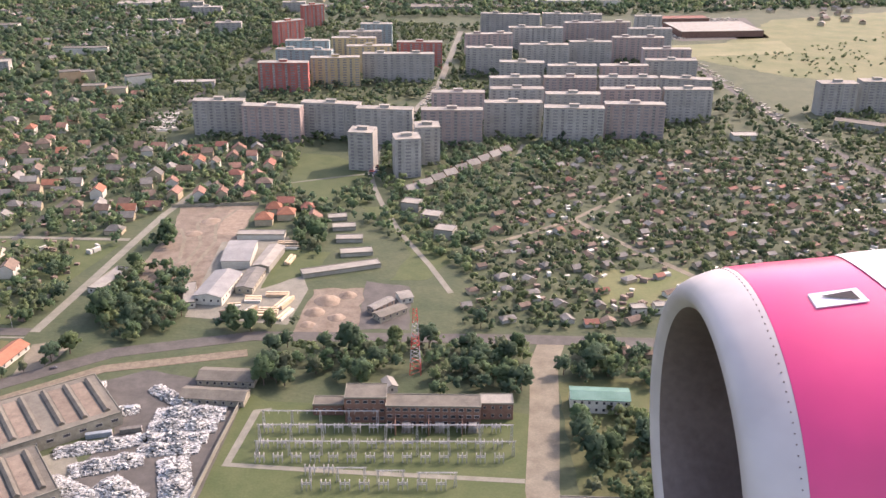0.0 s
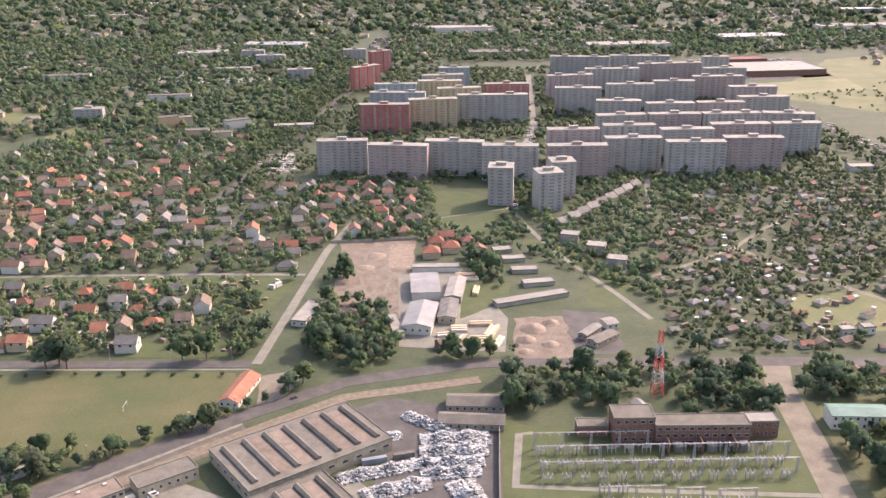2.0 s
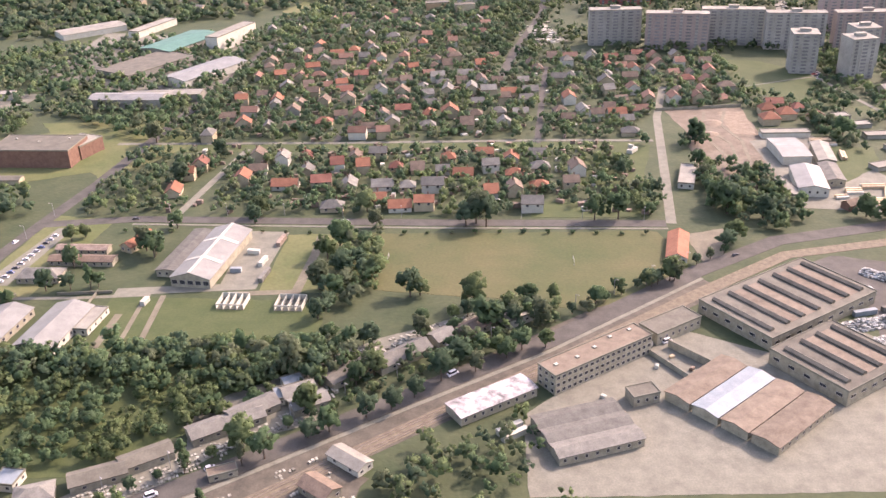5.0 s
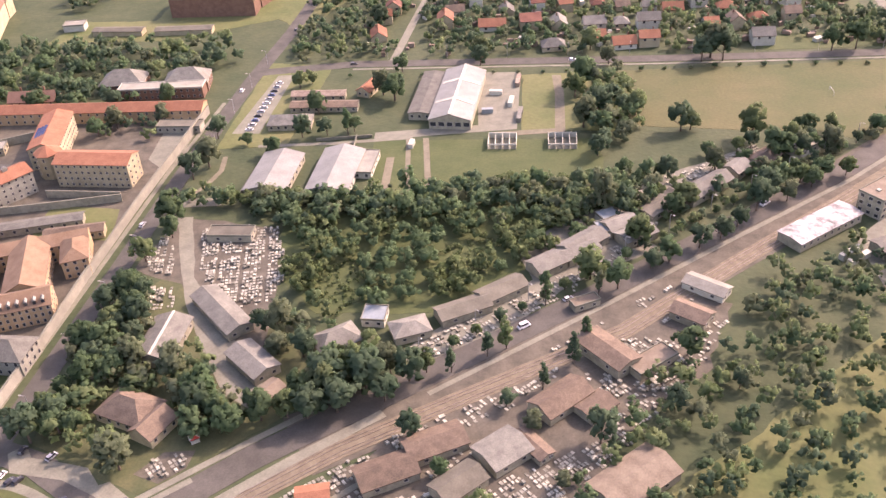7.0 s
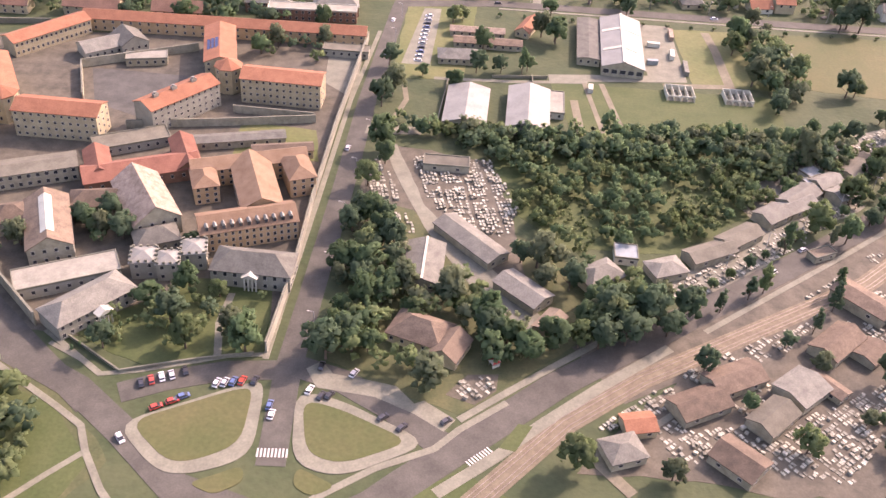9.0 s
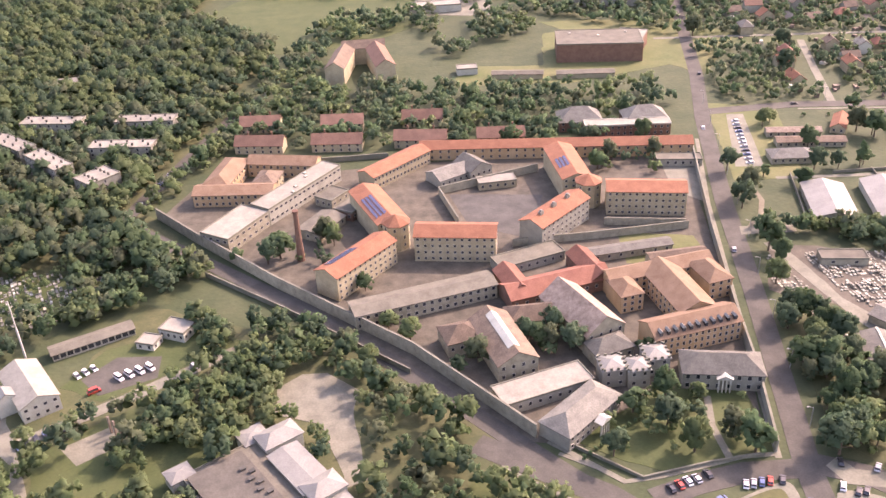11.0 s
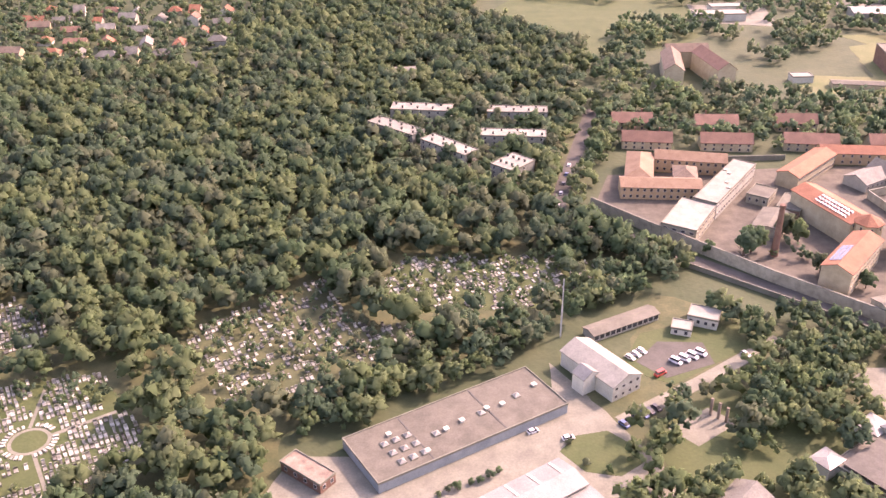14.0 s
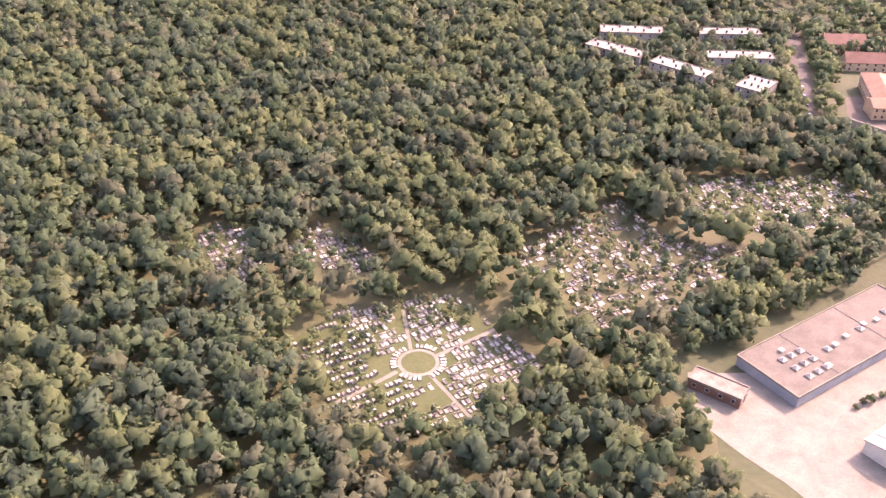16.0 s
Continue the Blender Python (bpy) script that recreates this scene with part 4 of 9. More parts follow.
zebra = empty("zebra_crossing", -653, 155, label="white zebra crossing stripes on grey asphalt", category="road marking", kind="structure")
stripe = Shape().box(-0.28, 0.28, -1.7, 1.7, 0, 0.012).mesh("stripe", M["paint"])
for i in range(9):
    part("stripe", stripe, zebra, at=pose(-4.4 + i * 1.1, 0, 0.135))
zebra_far = copy_thing(zebra, pose(-590, 155, 0, 0, 0, 40))

# ---- prison ----
P = "prison buildings"
CELL = dict(wall="cream", top="orange", roof="gable", rise=2.6, floors=4, group=P, category="prison building", win=(1.1, 1.2))
cell = "four-storey cream prison cell block with orange tile roof"
building("cell_block", -673, 373, -6, 38, 14, 13, bays=12, side_bays=3, label=cell, **CELL)
building("cell_block", -766, 335, -5, 37, 14, 13, bays=11, side_bays=3, label=cell, **CELL)
b = building("cell_block", -719, 354, 49, 38, 13, 12, bays=11, side_bays=3, label="four-storey grey prison cell block, orange roof with ventilators", **{**CELL, "wall": "grey"})
for i in (-12, -2, 9):
    part("roof_vent", Shape().box(-1.3, 1.3, -0.8, 0.8, 0, 1.5).box(-0.6, 0.6, -0.6, 0.6, 1.5, 2.3, 0).mesh("roof_vent", M["sheet"]), b, "white sheet-metal roof ventilator", pose(i, -0.5, 14.2))
b = building("cell_block", -810, 317, 53, 39, 13, 12, bays=12, side_bays=3, label="four-storey cream prison cell block with solar panels on orange roof", **CELL)


def solar(root, w, d, h, rise, x0, x1, side=1, axis="gable"):
    """Rows of solar modules lying on one slope of a pitched roof."""
    mod = Shape().box(-1.0, 1.0, -0.8, 0.8, 0, 0.05).mesh("solar_panel", M["solar"])
    half = (d if axis == "gable" else w) / 2
    for i in range(int((x1 - x0) / 1.05)):
        for k in range(3):
            u = half * (0.2 + 0.26 * k)
            z = h + rise * (1 - u / half) + 0.15
            a = math.degrees(math.atan2(rise, half)) * -side
            if i % 2:
                continue
            if axis == "gable":
                part("solar_panel", mod, root, at=pose(x0 + i * 1.05, side * u, z, a, 0, 0))
            else:
                part("solar_panel", mod, root, at=pose(side * u, x0 + i * 1.05, z) @ pose(0, 0, 0, 0, -a, 90))


solar(b, 39, 13, 12, 2.6, -14, 2, 1)
b = building("cell_block", -804, 365, 25, 15, 40, 12, bays=4, side_bays=12, label="four-storey prison cell block with solar panels on orange roof", **{**CELL, "roof": "gable_y"})
solar(b, 15, 40, 12, 2.6, -14, 8, -1, "gable_y")
b = building("cell_block", -708, 406, 9, 15, 40, 12, bays=4, side_bays=12, label="four-storey prison cell block with solar panels on orange roof", **{**CELL, "roof": "gable_y"})
solar(b, 15, 40, 12, 2.6, -8, 2, -1, "gable_y")


def hub(x, y, r, h, label):
    """An eight-sided stair tower with a tiled tent roof."""
    footprint(x, y, 0, 2 * r, 2 * r)
    root = empty("stair_tower", x, y, 20, label=label, category="tower", group=P)
    ring = [(r * math.cos(i * math.pi / 4), r * math.sin(i * math.pi / 4)) for i in range(8)]
    s = Shape().add([(*p, -0.2) for p in ring] + [(*p, h) for p in ring], [(i, (i + 1) % 8, (i + 1) % 8 + 8, i + 8) for i in range(8)])
    part("wall", s.mesh("wall", M["cream"]), root)
    o = 1.08
    t = Shape().add([(x * o, y * o, h) for x, y in ring] + [(0, 0, h + r * 0.55)] + [(x * o, y * o, h - 0.4) for x, y in ring],
                    [(i, (i + 1) % 8, 8) for i in range(8)] + [(i, i + 9, (i + 1) % 8 + 9, (i + 1) % 8) for i in range(8)])
    part("roof", t.mesh("roof", M["orange"]), root)
    for i in range(8):
        a = (i + 0.5) * math.pi / 4
        for k in range(3):
            part("window", window_mesh(1.0, 1.6), root, at=pose(r * 0.93 * math.cos(a), r * 0.93 * math.sin(a), 2 + k * 4, 0, 0, math.degrees(a) + 90))


hub(-794, 345, 6.5, 13, "octagonal cream stair tower with orange tent roof")
hub(-700, 381, 6.5, 13, "octagonal cream stair tower with orange tent roof")
building("cell_wing", -711, 442, -2, 150, 12, 7, "gable", 2.6, "ochre", "orange", 2, 32, 3, "long two-storey ochre prison wing with orange roof", "prison building", P, win=(1.1, 1.4), faces="s")
building("cell_wing", -799, 423, 48, 43, 12, 8, "gable", 2.2, "cream", "orange", 2, 16, 3, "two-storey cream prison wing with pale orange roof", "prison building", P)
building("workshop", -848, 396, -32, 12, 57, 9, "flat", 0, "grey", "felt_light", 2, 3, 16, "long flat-roofed workshop with grey felt roof", "workshop", P, win=(2.0, 1.2), faces="se", skylights=4)
building("workshop", -873, 359, -28, 17, 31, 8, "flat", 0, "old", "felt_light", 2, 4, 7, "flat-roofed workshop with grey felt roof", "workshop", P, win=(2.0, 1.2), faces="se")
building("barracks", -881, 397, -1, 41, 13, 7, "gable", 2.4, "ochre", "tan", 2, 12, 3, "ochre two-storey barracks with tan roof", "barracks", P, faces="s")
building("barracks", -889, 417, -9, 14, 34, 8, "hip", 3.2, "ochre", "tan", 2, 4, 9, "ochre two-storey wing with tan hipped roof", "barracks", P, faces="we")
building("barracks", -860, 429, -8, 38, 12, 8, "gable", 3, "ochre", "tan", 2, 10, 3, "ochre two-storey wing with tan roof", "barracks", P, faces="s")
building("barracks", -866, 410, -8, 12, 16, 7, "hip", 3, "cream", "brown", 2, 3, 4, "short cream wing with dark hipped roof", "barracks", P)
RED = dict(wall="brick", top="red", group=P, category="prison building")
building("kitchen_wing", -724, 300, 20, 46, 14, 6, "gable", 3.4, floors=1, bays=10, label="red-roofed kitchen wing with brick walls", faces="s", **RED)
building("kitchen_wing", -708, 312, 20, 10, 25, 6.5, "gable_y", 3, floors=1, bays=2, label="red-roofed cross wing with brick walls", faces="e", **RED)
building("kitchen_wing", -742, 302, 20, 10, 20, 6.5, "gable_y", 3, floors=1, bays=2, label="red-roofed cross wing with brick walls", faces="e", **RED)
building("old_workshop", -780, 292, 20, 62, 12, 7, "gable", 1.2, "old", "felt", 2, 18, 3, "long decayed workshop with patched grey roof", "workshop", P, faces="s", win=(1.4, 1.6))
building("low_store", -734, 325, 24, 32, 11, 4.5, "flat", 0, "grey", "felt", 1, 8, 2, "low flat-roofed grey store", "store", P, faces="s")
building("low_store", -690, 330, 12, 44, 7, 4, "gable", 1, "old", "slate", 1, 8, 2, "low grey-roofed store along the yard wall", "store", P, faces="s")
building("low_store", -668, 322, 10, 26, 7, 4.5, "gable", 1.4, "cream", "brown", 1, 8, 2, "low brown-roofed store by the wall", "store", P, faces="s")
E_LABEL = "tan-roofed brick administration wing"
admin = building("administration_wing", -675, 263, 18, 37, 14, 9, "gable", 3.6, "ochre", "tan", 3, 14, 4, "tan-roofed administration wing with a row of dormers", "prison building", P, win=(1.0, 1.6))
for i in range(11):
    s = Shape().box(-0.6, 0.6, -0.9, 1.6, 0, 1.5, 0).add([(-0.75, -1, 1.5), (0.75, -1, 1.5), (0, -1, 2.3), (-0.75, 1.8, 1.5), (0.75, 1.8, 1.5), (0, 1.8, 2.3)], [(0, 1, 2), (0, 2, 5, 3), (1, 4, 5, 2)], 1)
    part("dormer", s.mesh("dormer", [M["pane"], M["sheet"]]), admin, "small dormer with grey metal roof", pose(-16 + i * 3.2, -5.4, 9.6))
building("administration_wing", -675, 288, 16, 16, 36, 9, "gable_y", 4.0, "ochre", "tan", 3, 4, 10, E_LABEL, "prison building", P, faces="we")
building("administration_wing", -696, 290, 17, 10, 14, 8.5, "hip", 2.6, "ochre", "tan", 3, 3, 4, E_LABEL, "prison building", P)
building("administration_wing", -659, 300, 19, 11, 18, 9, "hip", 3, "ochre", "tan", 3, 3, 5, E_LABEL, "prison building", P)
building("administration_wing", -680, 305, 17, 48, 10, 8.6, "gable", 3, "ochre", "tan", 3, 14, 3, E_LABEL, "prison building", P, faces="s")
building("chapel", -716, 274, 28, 18, 33, 8.5, "gable_y", 6.5, "old", "rust", 2, 4, 7, "tall brownish-grey-roofed prison chapel", "chapel", P, win=(1.2, 2.2))
building("chapel", -708, 254, 23, 16, 11, 6, "hip", 3.2, "old", "slate", 1, 4, 3, "grey hip-roofed chapel annex", "chapel", P)
b = building("assembly_hall", -748.5, 257, 19, 16, 33, 8, "gable_y", 4.6, "old", "brown", 2, 4, 8, "steep brown-roofed hall with a white roof-light strip", "hall", P)
part("roof_light", Shape().add([(-2.4, -12, 11.4), (2.4, -12, 11.4), (2.4, 12, 11.4), (-2.4, 12, 11.4), (0, -12, 13.0), (0, 12, 13.0)], [(0, 1, 4), (1, 2, 5, 4), (2, 3, 5), (3, 0, 4, 5)]).mesh("roof_light", M["white"]), b, "long white glazed ridge light")
building("assembly_hall", -734, 277, 9, 24, 12, 6, "hip", 3.4, "old", "brown", 1, 6, 3, "brown hip-roofed hall wing", "hall", P)
building("assembly_hall", -764.5, 264, 19, 15, 13, 6.5, "hip", 3.4, "old", "brown", 1, 4, 3, "low brown hip-roofed side wing of the hall", "hall", P)
building("gate_house", -669, 238, -6, 29, 14, 7.5, "hip", 4.2, "grey", "slate", 2, 8, 4, "grey hip-roofed gate house with white portico", "gate house", P, win=(1.3, 1.8))
for px, py, w in ((-709, 239, 9), (-700, 238, 8), (-692, 245, 9)):
    b = building("gate_tower", px, py, 7, w, w, 8, "hip", 1.6, "grey", "sheet", 2, 2, 2, "square grey gate tower with battlements and white-edged roof", "tower", P)
    for i in range(-3, 4):
        for q in ((i * w / 7, -w / 2), (i * w / 7, w / 2), (w / 2, i * w / 7), (-w / 2, i * w / 7)):
            if (i + 3) % 2 == 0:
                part("merlon", Shape().box(-0.45, 0.45, -0.3, 0.3, 0, 1.0).mesh("merlon", M["concrete"]) if "merlon" not in bpy.data.meshes else bpy.data.meshes["merlon"], b, at=pose(*q, 7.9))


def portico(x, y, rot, h):
    root = empty("portico", x, y, rot, label="white columned portico with a triangular pediment", category="portico", group=P)
    for i in (-2.1, -0.7, 0.7, 2.1):
        part("column", Shape().box(-0.25, 0.25, -0.25, 0.25, -0.2, h).box(-0.36, 0.36, -0.36, 0.36, h - 0.3, h).mesh("column", M["white"]), root, at=pose(i, 0, 0))
    part("pediment", Shape().box(-2.8, 2.8, -0.7, 2.6, h, h + 0.4, 0, True).add([(-3, -0.8, h + 0.4), (3, -0.8, h + 0.4), (0, -0.8, h + 1.9), (-3, 2.6, h + 0.4), (3, 2.6, h + 0.4), (0, 2.6, h + 1.9)], [(0, 1, 2), (1, 4, 5, 2), (4, 3, 5), (3, 0, 2, 5)]).mesh("pediment", M["white"]), root)


portico(-669.6, 229.6, -6, 6.0)
portico(-715.4, 209.3, 47, 5.5)
building("court_house", -723, 216, 47, 30, 13, 6.5, "hip", 3.6, "grey", "slate", 2, 10, 4, "grey hip-roofed office house with porch", "office", P)
building("court_house", -735, 232, 23, 36, 12, 5, "flat", 0, "grey", "felt_light", 1, 9, 3, "low flat-roofed annex with pale roof", "office", P, faces="s")
building("canteen", -769, 414, 35, 22, 14, 5, "gable", 3, "grey", "slate", 1, 6, 4, "grey canteen with steep slate-coloured roof", "hall", P)
building("canteen", -757, 420, 35, 14, 16, 6, "gable_y", 4, "grey", "slate", 1, 4, 4, "grey canteen hall with tall gable", "hall", P)
building("canteen", -745, 405, 10, 20, 9, 4, "flat", 0, "cream", "felt_light", 1, 5, 2, "low cream annex with flat white roof", "annex", P)
building("store", -830, 392, -32, 11, 14, 5, "flat", 0, "old", "felt", 1, 3, 3, "small flat-roofed boiler house in the prison", "store", P)
building("store", -832, 362, -28, 14, 22, 4.5, "gable_y", 1.4, "old", "felt", 1, 3, 4, "grey-roofed shed beside the tall chimney", "store", P)
building("store", -818, 380, -28, 11, 18, 5, "flat", 0, "brick", "felt", 1, 3, 4, "low flat-roofed brick shed beside the chimney", "store", P)

stack = empty("factory_chimney", -838, 334, label="tall tapered brown brick chimney", category="chimney", group=P)
v, f = [], []
for j, (z, r) in enumerate(((-0.2, 1.9), (8, 1.6), (24.5, 1.15), (24.6, 1.4), (26, 1.4))):
    v += [(r * math.cos(i * math.pi / 6), r * math.sin(i * math.pi / 6), z) for i in range(12)]
    if j:
        f += [(j * 12 - 12 + i, j * 12 - 12 + (i + 1) % 12, j * 12 + (i + 1) % 12, j * 12 + i) for i in range(12)]
f.append(tuple(range(48, 60)))
part("shaft", mesh("shaft", v, f, M["brick"]), stack)


def wall_run(name, mat, h, thick, *pts, label="", group="", lean=0.0, category="wall"):
    """A free-standing boundary wall with a coping and buttresses."""
    for (ax, ay), (bx, by) in zip(pts, pts[1:]):
        L, a = math.hypot(bx - ax, by - ay), math.degrees(math.atan2(by - ay, bx - ax))
        root = empty(name, ax, ay, a, label=label, category=category, group=group)
        part("wall_face", Shape().box(0, L, -thick / 2, thick / 2, -0.2, h).mesh("wall_face", M[mat]), root)
        part("coping", Shape().box(0, L, -thick / 2 - 0.12, thick / 2 + 0.12, h, h + 0.15, 0, True).mesh("coping", M["concrete"]), root)
        SOLID.append(((ax + bx) / 2, (ay + by) / 2, math.cos(radians(a)), math.sin(radians(a)), L / 2, thick))


W = "prison walls"
wall_run("prison_wall", "grey", 5, 0.6, (-635, 443), (-646, 350), (-652, 286), (-655, 240), (-660, 198), label="high pale plastered prison wall", group=W)
wall_run("prison_wall", "old", 6, 0.6, (-918, 380), (-891, 353), (-845, 310), (-783, 258), (-739, 208), label="high dark stained prison wall", group=W)
wall_run("yard_wall", "old", 4.5, 0.5, (-775, 396), (-722, 420), label="grey exercise yard wall", group=W)
wall_run("yard_wall", "old", 4.5, 0.5, (-775, 396), (-765, 362), label="grey exercise yard wall", group=W)
wall_run("yard_wall", "old", 4.0, 0.5, (-740, 340), (-700, 345), (-656, 352), label="brownish exercise yard wall", group=W)
wall_run("yard_wall", "old", 4.0, 0.5, (-695, 358), (-657, 354), label="brownish exercise yard wall", group=W)
wall_run("yard_wall", "concrete", 3.0, 0.4, (-846, 440), (-804, 444), label="pale northern yard wall", group=W)
b = building("wash_house", -646, 424, -4, 24, 8, 4, "flat", 0, "grey", "felt", 1, 6, 2, "grey flat-roofed wash house beside the wall", "store", P, faces="s")
wall_run("garden_wall", "concrete", 1.2, 0.3, (-728, 204), (-706, 187), (-684, 193), (-664, 197), label="low pale garden wall by the pavement")
hedge = [(-724 + i * 2.2, 197 + i * 1.95) for i in range(14)]
tagged(new("hedge", clump_mesh("hedge", [(x + random.uniform(-0.4, 0.4), y + random.uniform(-0.4, 0.4), 0.6 + k * 0.5, 0.8) for x, y in hedge for k in range(3)], [M["leaf"]], 77)), "clipped green hedge before the office house", "hedge")

for ax, ay, bx, by in wall_run_later:
    wall_run("plot_wall", "concrete", 1.6, 0.25, (ax, ay), (bx, by), label="low pale wall between the plots", group="plot walls")

# ---- north of the prison ----
N = "houses north of the prison"
for x, y, rot, w in ((-879, 461, -4, 28), (-834, 460, -2, 29), (-786, 461, -4, 30), (-740, 461, 0, 27), (-884, 491, 0, 24), (-834, 489, 0, 25), (-786, 492, 0, 24)):
    building("row_house", x, y, rot, w, 11, 5.5, "gable", 4.2, "cream", "tile", 2, 6, 1, "two-storey row house with weathered red-brown roof and chimneys", "house", N, chimney=2, faces="s")
building("villa", -693, 480, 2, 25, 17, 6.5, "hip", 6, "brick", "slate", 2, 6, 4, "brick villa with steep dark roof and white trim", "villa", N, trim="white")
building("villa", -655, 479, 5, 25, 17, 6.5, "hip", 6, "brick", "slate", 2, 6, 4, "brick villa with steep dark roof and white trim", "villa", N, trim="white")
building("school_wing", -667, 467, 0, 49, 9, 7, "flat", 0, "brick", "felt_light", 2, 14, 2, "brick wing with white balustrade and flat roof", "building", N, trim="white", faces="s")
building("brick_factory", -665, 607, -3, 59, 32, 13, "flat", 0, "brick", "felt", 3, 14, 7, "large dark brick factory with flat grey roof", "factory", "", win=(2.6, 1.2), faces="se", skylights=3)
building("long_shed", -724, 567, -5, 34, 8, 3.6, "gable", 1, "cream", "felt", 1, 10, 2, "long low cream shed", "shed", "sheds by the factory", faces="s")
building("long_shed", -679, 564, -1, 38, 8, 3.6, "gable", 1, "cream", "felt", 1, 10, 2, "long low cream shed", "shed", "sheds by the factory", faces="s")
building("white_hut", -758, 579, 5, 14, 9, 4.5, "flat", 0, "white", "felt_light", 1, 3, 2, "small white flat-roofed hut", "hut")
building("court_block", -845, 584, -5, 13, 40, 12, "gable_y", 4.5, "cream", "brown", 3, 3, 6, "three-storey cream block with brown roof", "building", "courts", faces="se")
building("court_block", -817, 584, 14, 13, 42, 13, "gable_y", 4.5, "cream", "tile", 3, 3, 6, "three-storey cream block with brown roof", "building", "courts", faces="se")
building("court_block", -831, 612, 5, 30, 13, 12, "gable", 4, "cream", "brown", 3, 8, 3, "three-storey cream link block with brown roof", "building", "courts", faces="s")
building("works_hall", -782, 733, 6, 42, 14, 6, "flat", 0, "white", "felt_light", 1, 8, 2, "low white works building with pale roof", "works", faces="s")
building("works_hall", -770, 760, 6, 30, 12, 5, "flat", 0, "white", "felt_light", 1, 6, 2, "low white works building with pale roof", "works", faces="s")
building("long_hall", -644, 734, -3, 62, 20, 8, "gable", 2, "grey", "sheet", 1, 12, 3, "long hall with light sheet roof", "hall", faces="s")

# ---- apartment blocks by the wood ----
B5 = "apartment blocks beside the wood"
for x, y, rot, w, d in ((-1011, 492, -4, 37, 12), (-953, 490, -1, 36, 11), (-956, 452, -2, 37, 11), (-1024, 461, -37, 35, 11), (-992, 434, -41, 34, 11), (-957, 411, -39, 15, 19)):
    b = building("apartment_block", x, y, rot, w, d, 11, "flat", 0, "grey", "felt_light", 4, 7 if w > 20 else 3, 1, "four-storey grey apartment block with pale flat roof", "apartment block", B5, faces="se", trim="concrete")
    for i in range(8):
        part("roof_vent", bpy.data.meshes.get("vent_stub") or Shape().box(-0.5, 0.5, -0.35, 0.35, 0, 1.3).box(-0.65, 0.65, -0.5, 0.5, 1.3, 1.45, 0, True).mesh("vent_stub", M["dark"]), b,
             at=pose(-w / 2 + (i + 0.5) * w / 8, (-1) ** i * d * 0.22, 11.1))
building("long_hall", -1031, 582, 8, 36, 9, 5, "gable", 1.6, "grey", "felt_light", 1, 8, 2, "long hall with pale roof at the edge of the wood", "hall", faces="s")

# ---- storage halls ----
S = "storage halls"
b = building("storage_hall", -496.5, 443, -8, 22, 62, 5.8, "gable_y", 3.4, "old", "sheet", 1, 5, 8, "large storage hall, light sheet roof with white bands", "hall", S, faces="s", win=(3, 2.4))
for y in (-12, 12):
    for q in (-1, 1):
        a = math.degrees(math.atan2(3.4, 11)) * q
        part("light_band", Shape().box(-5.2, 5.2, -1.4, 1.4, 0, 0.12).mesh("light_band", M["white"]), b, "translucent white roof band", pose(q * 5.5, y, 5.8 + 1.7 + 0.1) @ pose(0, 0, 0, 0, a, 0))
part("ridge_strip", Shape().box(-0.7, 0.7, -31.2, 31.2, 9.1, 9.42).mesh("ridge_strip", M["white"]), b, "white ridge strip")
building("storage_hall", -585, 368, -7, 20, 36, 4.5, "gable_y", 2.6, "old", "sheet", 1, 4, 6, "gabled storage hall with pale sheet roof", "hall", S, win=(2, 1.6))
building("storage_hall", -555, 368, -7, 20, 40, 4.5, "gable_y", 2.8, "white", "sheet", 1, 4, 6, "gabled storage hall with bright white roof", "hall", S, win=(2, 1.6))
building("storage_hall", -513.5, 450, -8, 12, 52, 4.4, "gable_y", 0.8, "old", "slate", 1, 3, 5, "lower dark-roofed aisle of the storage hall", "hall", S, faces="s")
building("storage_annex", -541, 376, -7, 9, 22, 3.5, "flat", 0, "white", "felt_light", 1, 2, 4, "flat white annex of a storage hall", "annex")


def stalls(x, y, rot, n=4):
    """A block of open white stalls standing side by side."""
    root = empty("stall_block", x, y, rot, label="white block of open stalls with thin partitions", category="stalls", group="stall blocks")
    w = 14 / n
    wallm = Shape().box(-0.12, 0.12, -6, 6, -0.1, 3.0).mesh("partition", M["white"])
    for i in range(n + 1):
        part("partition", wallm, root, at=pose(-7 + i * w, 0, 0))
    part("back_wall", Shape().box(-7, 7, 5.9, 6.15, -0.1, 3.1).mesh("back_wall", M["white"]), root)
    part("floor_slab", Shape().box(-7, 7, -6, 5.9, -0.1, 0.15).mesh("floor_slab", M["concrete"]), root)
    part("front_beam", Shape().box(-7, 7, -6.1, -5.8, 2.4, 3.1, 0, True).mesh("front_beam", M["white"]), root)
    footprint(x, y, rot, 14, 12)


stalls(-474, 395, -4)
stalls(-444, 393, -4)
building("small_house", -546, 464, -25, 8, 20, 4, "gable_y", 2.6, "cream", "orange", 1, 2, 4, "small house with orange tile roof", "house")
building("long_shed", -570, 442, -3, 37, 8, 3.5, "gable", 1.4, "old", "brown", 1, 9, 2, "long low shed with brown roof", "shed", faces="s")
building("store_house", -586, 424, 0, 23, 12, 3.8, "hip", 3, "old", "slate", 1, 6, 3, "hip-roofed store with grey roof", "store", faces="s")
building("long_shed", -575, 456, -3, 30, 7, 3.5, "gable", 1.4, "old", "rust", 1, 7, 2, "low shed with rusty roof", "shed", faces="s")

